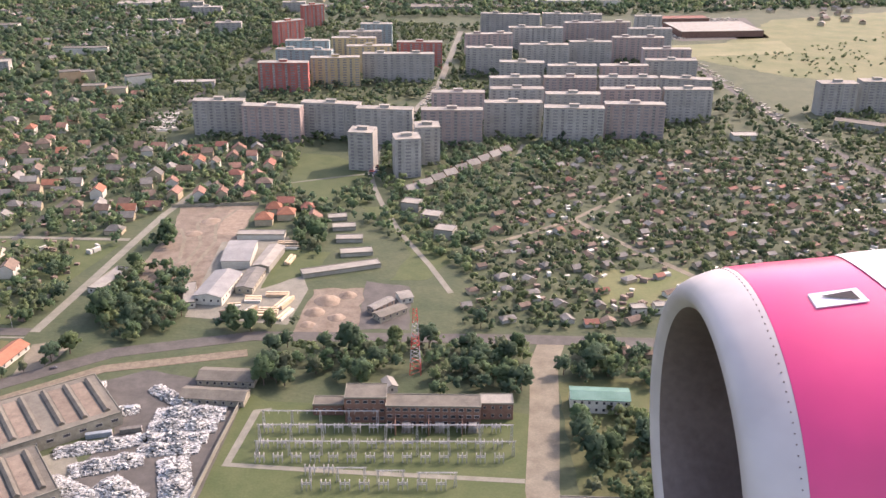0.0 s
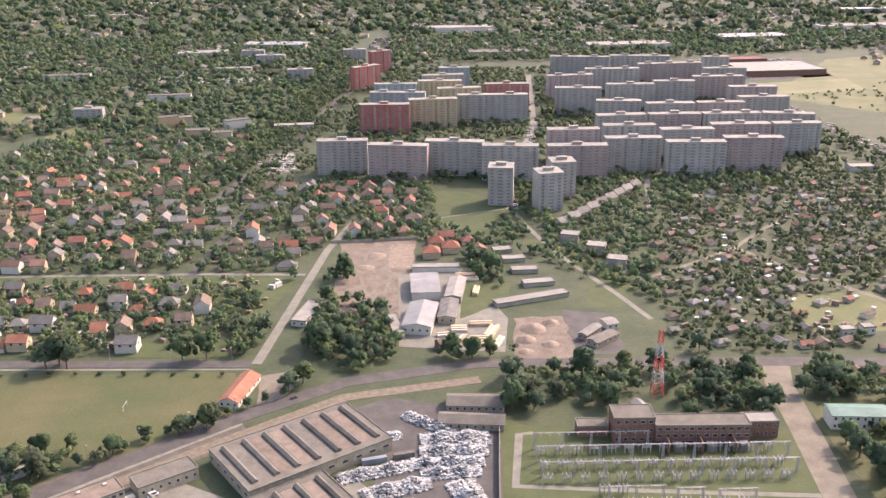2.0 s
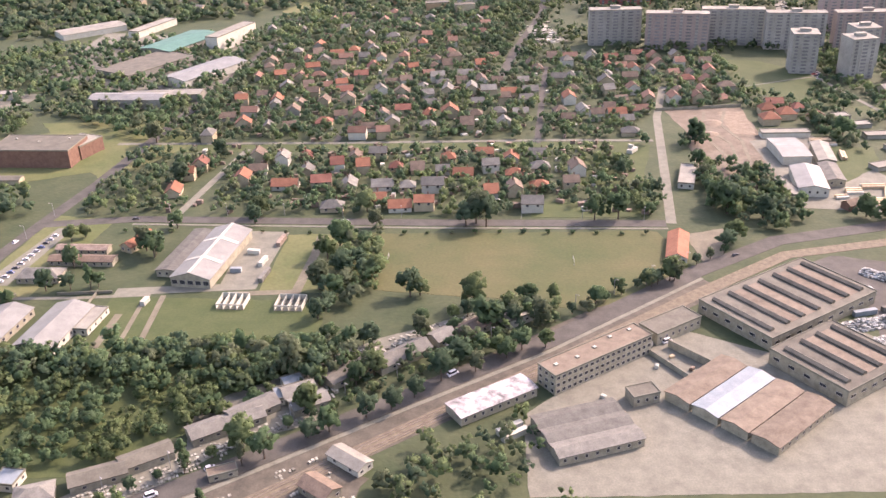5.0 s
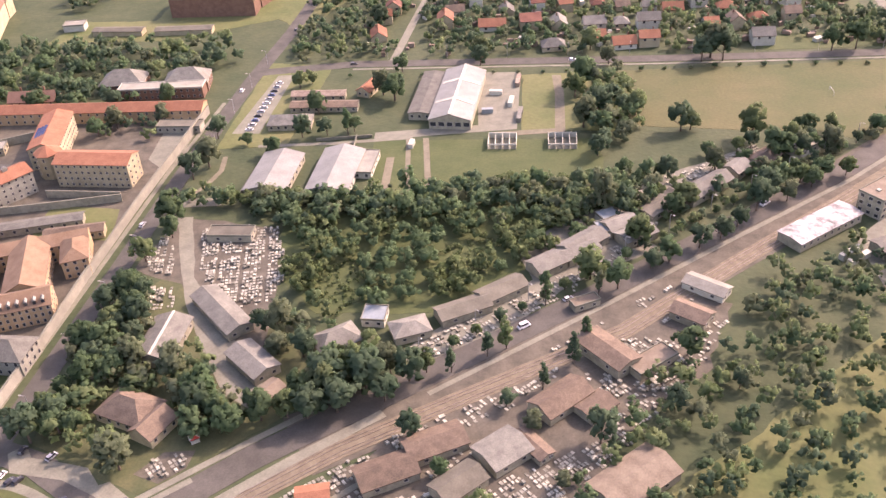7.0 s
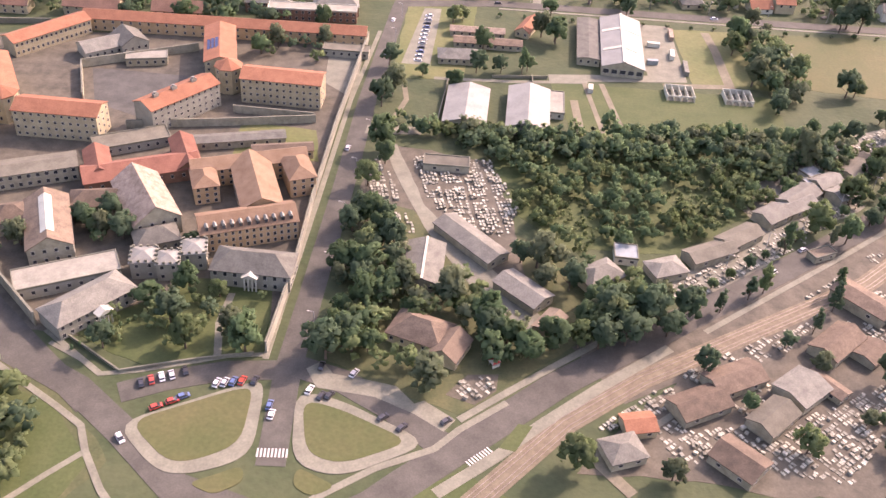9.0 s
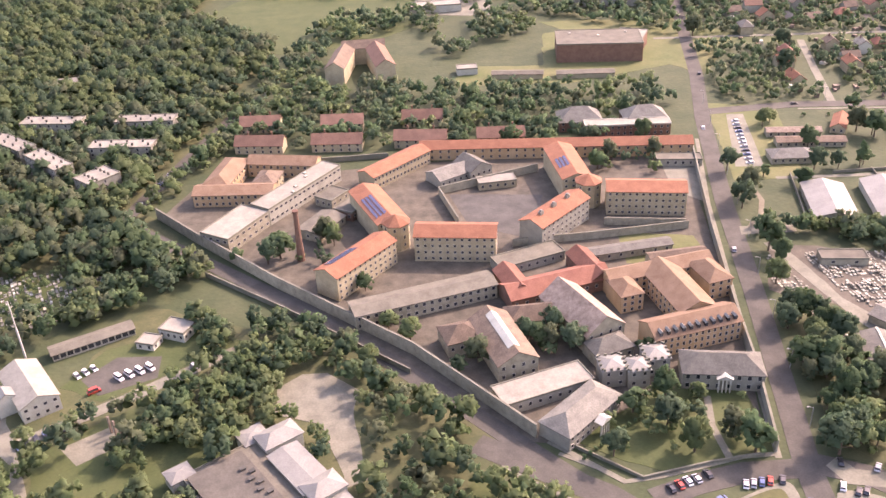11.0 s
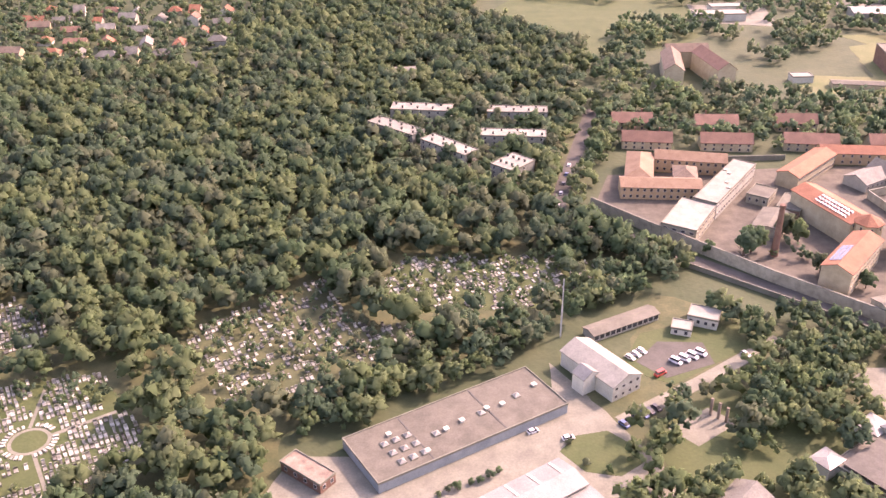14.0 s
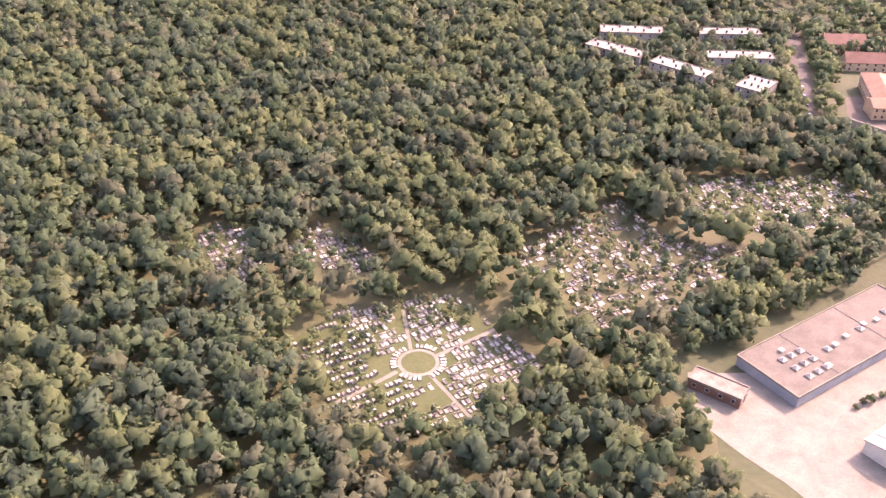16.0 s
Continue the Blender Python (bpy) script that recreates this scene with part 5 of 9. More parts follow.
# ---- stonemasons ----
G = "stonemasons' sheds"
MAS = dict(group=G, category="workshop", faces="se", win=(1.4, 1.2))
for x, y, rot, w, d, h, roof, rise, wall, top, label in (
        (-588, 262, 39, 11, 32, 4, "gable_y", 1.8, "old", "slate", "long grey-roofed stonemason's shed"),
        (-570, 232, 43, 11, 20, 4, "gable_y", 1.8, "old", "slate", "low grey-roofed stonemason's shed"),
        
        (-596, 318, -4, 20, 8, 3.5, "flat", 0, "old", "felt", "low flat grey shed among stone stacks"),
        (-540, 242, 31, 17, 12, 4.5, "hip", 3.4, "cream", "slate", "grey hip-roofed mason's house"),
        (-513, 248, 19, 14, 10, 4, "hip", 2, "old", "slate", "grey-roofed stone workshop in the yard"),
        (-493, 259, 25, 21, 9, 4, "gable", 1.8, "old", "felt", "long grey-roofed stone workshop"),
        (-478, 270, 34, 20, 9, 4, "gable", 1.8, "old", "felt", "long grey-roofed stone workshop"),
        (-445, 295, 30, 16, 9, 4, "gable", 1.8, "old", "slate", "grey-roofed stone workshop in the yard")):
    building("mason_shed", x, y, rot, w, d, h, roof, rise, wall, top, 1, 2, 2, label, **MAS)
for x, y, rot, w, d, h, roof, rise, wall, top, label in (
        (-527, 257, -7, 9, 9, 3.6, "flat", 0, "white", "blue_sheet", "small workshop with pale blue roof"),
        (-431, 312, 16, 10, 9, 3.6, "flat", 0, "white", "blue_sheet", "small workshop with pale blue roof"),
        (-420, 306, 30, 16, 9, 4, "gable", 1.6, "old", "slate", "grey-roofed stone workshop in the yard"),
        (-459.5, 208.5, 40, 20, 11, 4, "gable", 2.4, "old", "brown", "wide brown-roofed stone workshop"),
        (-448, 205, 40, 12, 9, 3.2, "gable", 1.2, "old", "brown", "lower brown-roofed wing of a workshop"),
        (-441, 231.5, -52, 22, 11, 5, "gable", 1.6, "old", "brown", "long brown hall beside a walled stone court"),
        (-426, 227, 36, 18, 8, 3.4, "flat", 0, "old", "roof_tan", "flat tan-roofed store in the stone court"),
        (-502, 189.5, 24, 20, 11, 3.8, "gable", 2.2, "old", "brown", "brown-roofed stone workshop beside the tram line"),
        (-517, 177.5, 24, 19, 11, 3.8, "gable", 2.2, "old", "brown", "brown-roofed stone workshop beside the tram line"),
        (-446, 262, 24, 11, 5, 3, "flat", 0, "old", "roof_tan", "low brown-roofed shelter beside the tram line"),
        (-440, 172, 38, 26, 15, 4.2, "gable", 2.2, "old", "roof_tan", "large tan-roofed stone workshop")):
    building("mason_shed", x, y, rot, w, d, h, roof, rise, wall, top, 1, 2, 2, label, **MAS)
for x, y, rot, w, d, h, roof, rise, wall, top, label in (
        (-398, 269, -38, 17, 8, 3.5, "gable", 1.4, "white", "felt_light", "long narrow white-walled stone shed"),
        (-407, 252, -38, 14, 9, 4, "gable", 2.0, "old", "brown", "brown-roofed stone workshop in the yard"),
        (-480, 185.5, 37, 15, 13, 4, "gable", 1.8, "old", "slate", "grey-roofed stone workshop with a lean-to"),
        (-470, 188, -53, 14, 6, 3.2, "gable", 1.0, "old", "brown", "narrow brown-roofed lean-to of a workshop"),
        (-562, 215, 52, 12, 7, 3.4, "gable", 1.2, "old", "roof_tan", "small tan-roofed shed at the end of the lane"),
        (-546, 157, 17, 12, 10, 4, "hip", 2.0, "old", "slate", "grey-roofed stone workshop in the yard"),
        (-510, 154, -47, 15, 12, 4, "gable", 2.4, "old", "brown", "brown-roofed stone workshop in the yard"),
        (-539, 168, 9, 10, 8, 3.6, "gable", 1.6, "cream", "orange", "small workshop with an orange roof"),
        (-494, 172, 40, 16, 10, 4, "gable", 2.0, "old", "felt", "grey-roofed stone workshop in the yard")):
    building("mason_shed", x, y, rot, w, d, h, roof, rise, wall, top, 1, 2, 2, label, **MAS)
for x, y, rot, w, d, h, roof, rise, wall, top, label in (
        (-384, 342, 40, 28, 10, 4, "gable", 2.6, "old", "slate", "long grey-roofed stone workshop by the avenue"),
        (-408, 327, 43, 17, 9, 3.6, "gable", 1.2, "old", "felt", "low grey-roofed stone shed by the avenue"),
        (-398, 335, 43, 8, 8, 4, "gable_y", 1.6, "cream", "felt", "small grey-roofed stone shed by the avenue"),
        (-426, 314, 28, 14, 9, 4, "gable", 2.0, "old", "slate", "grey-roofed house by the avenue"),
        (-430, 322, 28, 9, 7, 3.4, "flat", 0, "white", "blue_sheet", "small shed with pale blue roof"),
        (-443, 301, 40, 21, 10, 4, "gable", 2.2, "old", "slate", "grey-roofed stone workshop by the avenue")):
    building("mason_shed", x, y, rot, w, d, h, roof, rise, wall, top, 1, 2, 2, label, **MAS)
for x, y, rot, w, d, h, roof, rise, wall, top, label in (
        (-352, 366, 42, 16, 9, 4, "gable", 2.0, "old", "brown", "brown-roofed stone workshop by the avenue"),
        (-331, 376, 35, 14, 9, 4.5, "flat", 0, "white", "felt_light", "white flat-roofed stone shop by the avenue"),
        (-366, 358, 42, 11, 9, 4, "gable", 2.0, "old", "slate", "grey-roofed stone shop by the avenue"),
        (-459, 287, 34, 14, 10, 4, "gable", 2.0, "old", "slate", "grey-roofed stone shop by the avenue")):
    building("mason_shed", x, y, rot, w, d, h, roof, rise, wall, top, 1, 2, 2, label, **MAS)
building("mason_house", -598, 200, 62, 13, 10, 4.2, "gable", 3.4, "cream", "brown", 1, 3, 2, "brown-roofed wing of the steep-roofed house", "house", G)
b = building("mason_shed", -606.5, 245, -6, 14, 25, 4.4, "gable_y", 2.4, "old", "slate", 1, 2, 4, "dark-roofed workshop with a white ridge strip", **MAS)
part("ridge_strip", Shape().box(-0.45, 0.45, -12.9, 12.9, 6.72, 6.95).mesh("ridge_strip", M["white"]), b, "white ridge strip")
building("mason_house", -608, 208, -24, 20, 14, 4.5, "hip", 4.5, "cream", "brown", 1, 5, 3, "house with steep weathered brown hipped roof", "house", G)


def scatter_boxes(name, label, mat, polys, count, size, height, seed, rows=0.0, category="stone", tilt=8, clearance=0.3):
    """Many loose blocks lying in plan areas, as one mesh of separate pieces."""
    rng = random.Random(seed)
    s = Shape()
    for poly, n in zip(polys, count):
        xs, ys = [p[0] for p in poly], [p[1] for p in poly]
        done = tries = 0
        while done < n and tries < n * 12:
            tries += 1
            x, y = rng.uniform(min(xs), max(xs)), rng.uniform(min(ys), max(ys))
            if rows:
                y = round(y / rows) * rows + rng.uniform(-0.25, 0.25)
            if not inside(poly, x, y) or not clear(x, y, clearance):
                continue
            w, d, h = size * rng.uniform(0.5, 1.4), size * rng.uniform(0.35, 0.9), height * rng.uniform(0.4, 1.3)
            a = radians(rng.gauss(20, tilt))
            c, q = math.cos(a), math.sin(a)
            ring = [(x + c * u * w / 2 - q * t * d / 2, y + q * u * w / 2 + c * t * d / 2) for u, t in ((-1, -1), (1, -1), (1, 1), (-1, 1))]
            dz = [h + rng.uniform(-0.1, 0.1) * h for _ in range(4)]
            s.add([(*p, 0) for p in ring] + [(*p, z) for p, z in zip(ring, dz)], [(4, 5, 6, 7), (0, 1, 5, 4), (1, 2, 6, 5), (2, 3, 7, 6), (3, 0, 4, 7)])
            done += 1
    return tagged(new(name, s.mesh(name, M[mat])), label, category, kind="stuff")


def stone_plots(name, label, polys, turn, seed, fill=0.8, pitch=(1.45, 2.1), height=0.75):
    """Cut slabs and blocks standing in close rows, with aisles between the plots, as one mesh of separate pieces."""
    rng = random.Random(seed)
    s = Shape()
    c, q = math.cos(radians(turn)), math.sin(radians(turn))
    for poly in polys:
        cx, cy = sum(p[0] for p in poly) / len(poly), sum(p[1] for p in poly) / len(poly)
        n = int(max(math.hypot(x - cx, y - cy) for x, y in poly) / min(pitch)) + 1
        for i in range(-n, n + 1):
            for j in range(-n, n + 1):
                u, w = i * pitch[0] + rng.uniform(-0.2, 0.2), j * pitch[1] + rng.uniform(-0.25, 0.25)
                x, y = cx + c * u - q * w, cy + q * u + c * w
                if not inside(poly, x, y) or i % 7 == 0 or rng.random() > fill or not clear(x, y, 0.4):
                    continue
                kind = noise.noise((x * 0.16, y * 0.16, seed))
                if kind < -0.32:
                    continue
                a, b = rng.uniform(0.38, 0.62), rng.uniform(0.55, 0.85)
                h = height * (rng.uniform(0.3, 0.6) if kind < 0.1 else rng.uniform(0.8, 1.5))
                t = rng.gauss(0, 0.08 if kind < 0.2 else 0.3)
                cc, qq = math.cos(radians(turn) + t), math.sin(radians(turn) + t)
                ring = [(x + cc * k * a - qq * m * b, y + qq * k * a + cc * m * b) for k, m in ((-1, -1), (1, -1), (1, 1), (-1, 1))]
                dz = [h + rng.uniform(-0.12, 0.12) * h for _ in range(4)]
                s.add([(*p, 0) for p in ring] + [(*p, z) for p, z in zip(ring, dz)], [(4, 5, 6, 7), (0, 1, 5, 4), (1, 2, 6, 5), (2, 3, 7, 6), (3, 0, 4, 7)])
    return tagged(new(name, s.mesh(name, M["stone"])), label, "stone", kind="stuff")


stone_plots("stone_stacks", "stacks of pale cut stone slabs in the masons' yard",
            [[(-633, 296), (-624, 336), (-619, 334), (-616, 290)], [(-612, 330), (-576, 324), (-566, 290), (-572, 270), (-592, 262), (-604, 290)], [(-624, 284), (-614, 282), (-600, 250), (-614, 250)]], 8, 3, 0.85, height=0.9)
stone_plots("stone_slabs", "close rows of pale stone slabs and kerbs in the works yards",
            [[(-518, 236), (-507, 243), (-490, 255), (-470, 270), (-450, 282), (-446, 274), (-464, 260), (-487, 240), (-503, 232)], [(-468, 292), (-446, 288), (-424, 306), (-412, 332), (-404, 330), (-416, 300), (-440, 280), (-458, 276)],
             [(-440, 322), (-420, 322), (-380, 352), (-345, 376), (-352, 384), (-398, 356)]], 34, 4)
stone_plots("stone_rows", "tidy plots of pale stone slabs beside the tram line",
            [[(-520, 192), (-508, 200), (-495, 212), (-478, 224), (-458, 238), (-440, 252), (-434, 248), (-450, 234), (-462, 220), (-478, 206), (-494, 198), (-510, 188)], [(-450, 224), (-426, 222), (-420, 214), (-446, 210)],
             [(-436, 246), (-414, 238), (-416, 232), (-432, 232)], [(-506, 178), (-490, 190), (-484, 180), (-492, 168)], [(-536, 178), (-518, 168), (-478, 176), (-448, 192), (-432, 214), (-404, 250), (-394, 250), (-412, 220), (-446, 180), (-476, 148), (-530, 156)], [(-428, 262), (-412, 272), (-402, 262), (-416, 248)]], 37, 6, 0.78)
stone_plots("corner_stones", "rows of small pale stone slabs beside the avenue",
            [[(-599, 182), (-592, 189), (-584, 190), (-584, 184), (-591, 178)], [(-553, 167), (-543, 175), (-531, 184), (-521, 190), (-524, 180), (-540, 167)]], 38, 14, 0.85)
stall = empty("market_stall", -583, 195, 30, label="small stall with red and white canopy", category="stall")
for px, py in ((-1.4, -1.1), (1.4, -1.1), (1.4, 1.1), (-1.4, 1.1)):
    part("post", Shape().bar((px, py, 0), (px, py, 2.3), 0.08).mesh("post", M["steel"]), stall)
part("canopy", Shape().add([(-1.8, -1.5, 2.2), (1.8, -1.5, 2.2), (1.8, 1.5, 2.2), (-1.8, 1.5, 2.2), (0, 0, 3.0)], [(0, 1, 4), (2, 3, 4)], 0).add([(-1.8, -1.5, 2.2), (1.8, -1.5, 2.2), (1.8, 1.5, 2.2), (-1.8, 1.5, 2.2), (0, 0, 3.0)], [(1, 2, 4), (3, 0, 4)], 1).mesh("canopy", [M["mast_red"], M["white"]]), stall, "red and white canopy")
part("counter", Shape().box(-1.3, 1.3, -1.2, -0.7, 0, 0.95).box(-1.4, 1.4, -1.3, -0.6, 0.95, 1.02).mesh("counter", M["white"]), stall)

# ---- industry along the avenue ----
I = "works along the avenue"


def monitor_hall(x, y, rot, w, d, h, n, label):
    """A wide works hall: flat roof with long raised roof lights across it."""
    b = building("works_hall", x, y, rot, w, d, h, "flat", 0, "old", "felt", 1, int(w / 7), int(d / 7), label, "factory", I, win=(3.2, 1.4), faces="sw")
    for i in range(n):
        px = -w / 2 + (i + 0.5) * w / n
        L = d * 0.8
        s = Shape().box(-1.3, 1.3, -L / 2, L / 2, 0, 0.9, 0).add([(-1.5, -L / 2, 0.9), (1.5, -L / 2, 0.9), (1.5, L / 2, 0.9), (-1.5, L / 2, 0.9), (0, -L / 2, 1.8), (0, L / 2, 1.8)], [(0, 1, 4), (1, 2, 5, 4), (2, 3, 5), (3, 0, 4, 5)], 1)
        part("roof_monitor", s.mesh("roof_monitor", [M["felt"], M["felt"]]), b, "long raised glazed roof light", pose(px, 0, h + 0.1))
        if i % 3:
            part("roof_recess", Shape().box(-w / n * 0.28, w / n * 0.28, -L / 2, L / 2, 0, 0.06).mesh("roof_recess", M["roof_tan"]), b, "patched tan roof field", pose(px + w / n / 2, 0, h + 0.13))
    return b


monitor_hall(-199, 387, 35, 75, 44, 7, 7, "wide works hall, grey flat roof with rows of raised roof lights")
monitor_hall(-192, 334, 35, 42, 40, 7.5, 4, "works hall, pale flat roof with raised roof lights")
building("office_block", -297, 335, 36, 56, 12, 10, "flat", 0, "old", "roof_tan", 3, 18, 3, "three-storey stained office block with flat tan roof", "office", I, win=(1.8, 1.5), faces="sew", skylights=5)
building("works_wing", -259, 366, 35, 28, 12, 6, "flat", 0, "old", "felt", 1, 7, 3, "low works wing with flat roof", "works", I, faces="se")
building("works_shed", -343, 308, 34, 38, 12, 4.6, "gable", 0.7, "old", "patched", 1, 9, 3, "shed with peeling white and grey roof", "shed", I, faces="se")
for i in range(3):
    building("works_shed", -309 + i * 3.4, 296 - i * 9, 20, 36, 9, 4.2, "gable", 1.1, "old", "slate", 1, 8, 2, "long gabled shed with grey roof", "shed", I, faces="se")
for i in range(4):
    building("works_hall", -252 + i * 9.5, 320 - i * 9.5, 43, 40, 12, 4.6, "gable", 1.0, "old", "blue_sheet" if i == 1 else "roof_tan", 1, 8, 3, "low works hall with bluish sheet roof" if i == 1 else "low works hall with flat-pitched tan roof", "works", I, faces="s")
building("works_box", -280, 311, 19, 12, 8, 5, "flat", 0, "old", "felt", 1, 3, 2, "small flat-roofed works box with ducts", "works", I)
building("club_house", -240, 451, -12, 11, 32, 3.6, "gable_y", 2.6, "white", "orange", 1, 3, 5, "small white club house with orange roof", "house")
for gx, gy in ((-399, 443), (-298, 437)):
    g = empty("football_goal", gx, gy, 90, label="white metal football goal", category="goal", group="football goals")
    for q in (-3.6, 3.6):
        part("post", Shape().bar((q, 0, 0), (q, 0, 2.44), 0.09).mesh("post", M["paint"]), g)
    part("crossbar", Shape().bar((-3.6, 0, 2.44), (3.6, 0, 2.44), 0.09).mesh("crossbar", M["paint"]), g)
building("shed_wide", -113, 432, -4, 30, 13, 4, "gable", 2, "old", "felt", 1, 8, 3, "long grey-roofed store shed", "shed", "sheds of the recycling depot", faces="s")
building("shed_wide", -116, 413, -6, 33, 11, 4, "gable", 2, "old", "felt", 1, 8, 3, "long grey-roofed store shed", "shed", "sheds of the recycling depot", faces="s")


def bales(name, label, rows, seed, mat="bale"):
    """Heaps of pressed bales: each heap is a bank of tumbled blocks."""
    rng = random.Random(seed)
    s = Shape()
    for ax, ay, bx, by, width, height in rows:
        L = math.hypot(bx - ax, by - ay)
        for _ in range(int(L * width * height * 0.42)):
            t, q = rng.random(), rng.uniform(-1, 1)
            top = height * (1 - abs(q) ** 1.5) * min(1, 4 * t + 0.3, 4 * (1 - t) + 0.3) * (0.75 + 0.25 * math.sin(t * 17 + ax))
            x, y = ax + (bx - ax) * t - (by - ay) / L * q * width / 2, ay + (by - ay) * t + (bx - ax) / L * q * width / 2
            z = rng.random() ** 0.5 * top
            c = Matrix.Rotation(rng.uniform(0, 6.3), 3, "Z") @ Matrix.Rotation(rng.uniform(-0.4, 0.4), 3, "X")
            w, d, h = rng.uniform(0.5, 1.0), rng.uniform(0.4, 0.7), rng.uniform(0.35, 0.6)
            v = [c @ Vector((i * w, j * d, k * h)) + Vector((x, y, max(h * 0.7, z))) for k in (-1, 1) for i, j in ((-1, -1), (1, -1), (1, 1), (-1, 1))]
            s.add(v, [(4, 5, 6, 7), (0, 1, 5, 4), (1, 2, 6, 5), (2, 3, 7, 6), (3, 0, 4, 7)])
    return tagged(new(name, s.mesh(name, M[mat])), label, "waste", kind="stuff")


bales("waste_bales", "long heaps of white and grey pressed waste bales", [(-150, 424, -126, 404, 8, 4), (-142, 398, -108, 400, 12, 5), (-142, 387, -110, 389, 11, 5), (-146, 377, -112, 379, 9, 4), (-142, 368, -114, 371, 9, 4),
                                                                     (-172, 398, -152, 404, 8, 3.5), (-180, 366, -146, 376, 9, 4), (-168, 352, -138, 362, 11, 4.5), (-124, 362, -114, 330, 14, 5), (-150, 344, -132, 330, 14, 5), (-176, 345, -150, 330, 12, 4), (-180, 430, -172, 410, 5, 3)], 5)
wall_run("depot_fence", "concrete", 3, 0.25, (-101, 424), (-105, 375), (-108, 333), (-112, 290), label="pale concrete panel fence of the depot", category="fence")

# ---- substation ----
sub = building("switch_house", -5, 395, -1, 46, 11, 11, "flat", 0, "brick", "felt", 3, 12, 3, "large dark brick switch house with flat roof", "substation", win=(2.2, 1.6), faces="s")
building("switch_house", -38, 399, 0, 20, 13, 14, "flat", 0, "brick", "felt", 3, 5, 3, "tall dark brick block of the switch house", "substation", win=(2.0, 1.6), faces="se")
building("switch_house", 26, 400, 0, 16, 9, 9, "flat", 0, "brick", "felt_light", 2, 4, 2, "lower brick wing of the switch house", "substation", faces="s")
building("switch_house", -57, 403, 0, 15, 8, 6, "flat", 0, "brick", "felt", 1, 4, 2, "low brick annex of the switch house", "substation", faces="s")


def lattice(s, x, y, z0, z1, r0, r1, n, bar=0.06, k=0):
    """Four legs with cross bars, from z0 to z1."""
    corners = lambda t: [Vector((x + i * (r0 + (r1 - r0) * t), y + j * (r0 + (r1 - r0) * t), z0 + (z1 - z0) * t)) for i, j in ((-1, -1), (1, -1), (1, 1), (-1, 1))]
    for m in range(n):
        a, b = corners(m / n), corners((m + 1) / n)
        for i in range(4):
            s.bar(a[i], b[i], bar * 1.3, k(m) if callable(k) else k)
            s.bar(a[i], b[(i + 1) % 4], bar * 0.8, k(m) if callable(k) else k)


def gantry(x0, x1, y, h=8.5, bays=5, spans=True):
    """A switchyard gantry: lattice posts, one beam, insulators hanging below it."""
    root = empty("switch_gantry", (x0 + x1) / 2, y, label="galvanised lattice gantry with insulators in the switchyard", category="gantry", group="gantries of the switchyard")
    L = x1 - x0
    for i in range(bays + 1):
        s = Shape()
        lattice(s, 0, 0, -0.1, h, 0.55, 0.3, 4, 0.06)
        part("post", s.mesh("post", M["steel"]), root, at=pose(-L / 2 + i * L / bays, 0, 0))
    s = Shape()
    for dy in (-0.35, 0.35):
        s.bar((-L / 2 - 1, dy, h), (L / 2 + 1, dy, h), 0.07)
    for i in range(int(L)):
        s.bar((-L / 2 + i, -0.35, h), (-L / 2 + i + 1, 0.35, h), 0.06)
    part("beam", s.mesh("beam", M["steel"]), root)
    ins = Shape().box(-0.12, 0.12, -0.12, 0.12, -1.5, 0, 0, True).mesh("insulator", M["frame"])
    for i in range(bays * 3):
        part("insulator", ins, root, at=pose(-L / 2 + (i + 0.6) * L / (bays * 3), 0, h - 0.1))


gantry(-87, -32, 389, 9, 4)
gantry(-87, 32, 377, 9, 8)
gantry(-86, 32, 365, 8, 8)
gantry(-59, -35, 345.5, 7.5, 2)
gantry(-29, -18, 343.5, 7.5, 1)
gantry(-11, 5, 342, 7.5, 1)
for r, y in enumerate((384, 371, 360, 351, 340)):
    for i in range(14 if r < 3 else 8):
        x = (-84 if r < 3 else -60) + i * 8.4
        if not clear(x, y, 0.5):
            continue
        q = empty("switch_pole", x, y, label="steel disconnector frame with pale insulators on the lawn", category="switchgear", group="switchgear frames")
        if "sw_legs" not in bpy.data.meshes:
            s = Shape()
            for i2 in (-2, 0, 2):
                s.bar((i2, -0.6, -0.1), (i2, -0.6, 3.2), 0.13).bar((i2, 0.6, -0.1), (i2, 0.6, 3.2), 0.13)
            s.bar((-2.3, -0.6, 3.2), (2.3, -0.6, 3.2), 0.13).bar((-2.3, 0.6, 3.2), (2.3, 0.6, 3.2), 0.13)
            s.mesh("sw_legs", M["steel"])
            s = Shape()
            for i2 in (-2, 0, 2):
                s.box(i2 - 0.18, i2 + 0.18, -0.78, -0.42, 3.3, 4.9).box(i2 - 0.18, i2 + 0.18, 0.42, 0.78, 3.3, 4.9).bar((i2, -0.6, 5), (i2, 0.6, 5), 0.08)
            s.mesh("sw_ins", M["frame"])
        part("frame", bpy.data.meshes["sw_legs"], q)
        tagged(part("insulator_bank", bpy.data.meshes["sw_ins"], q), kind="stuff")
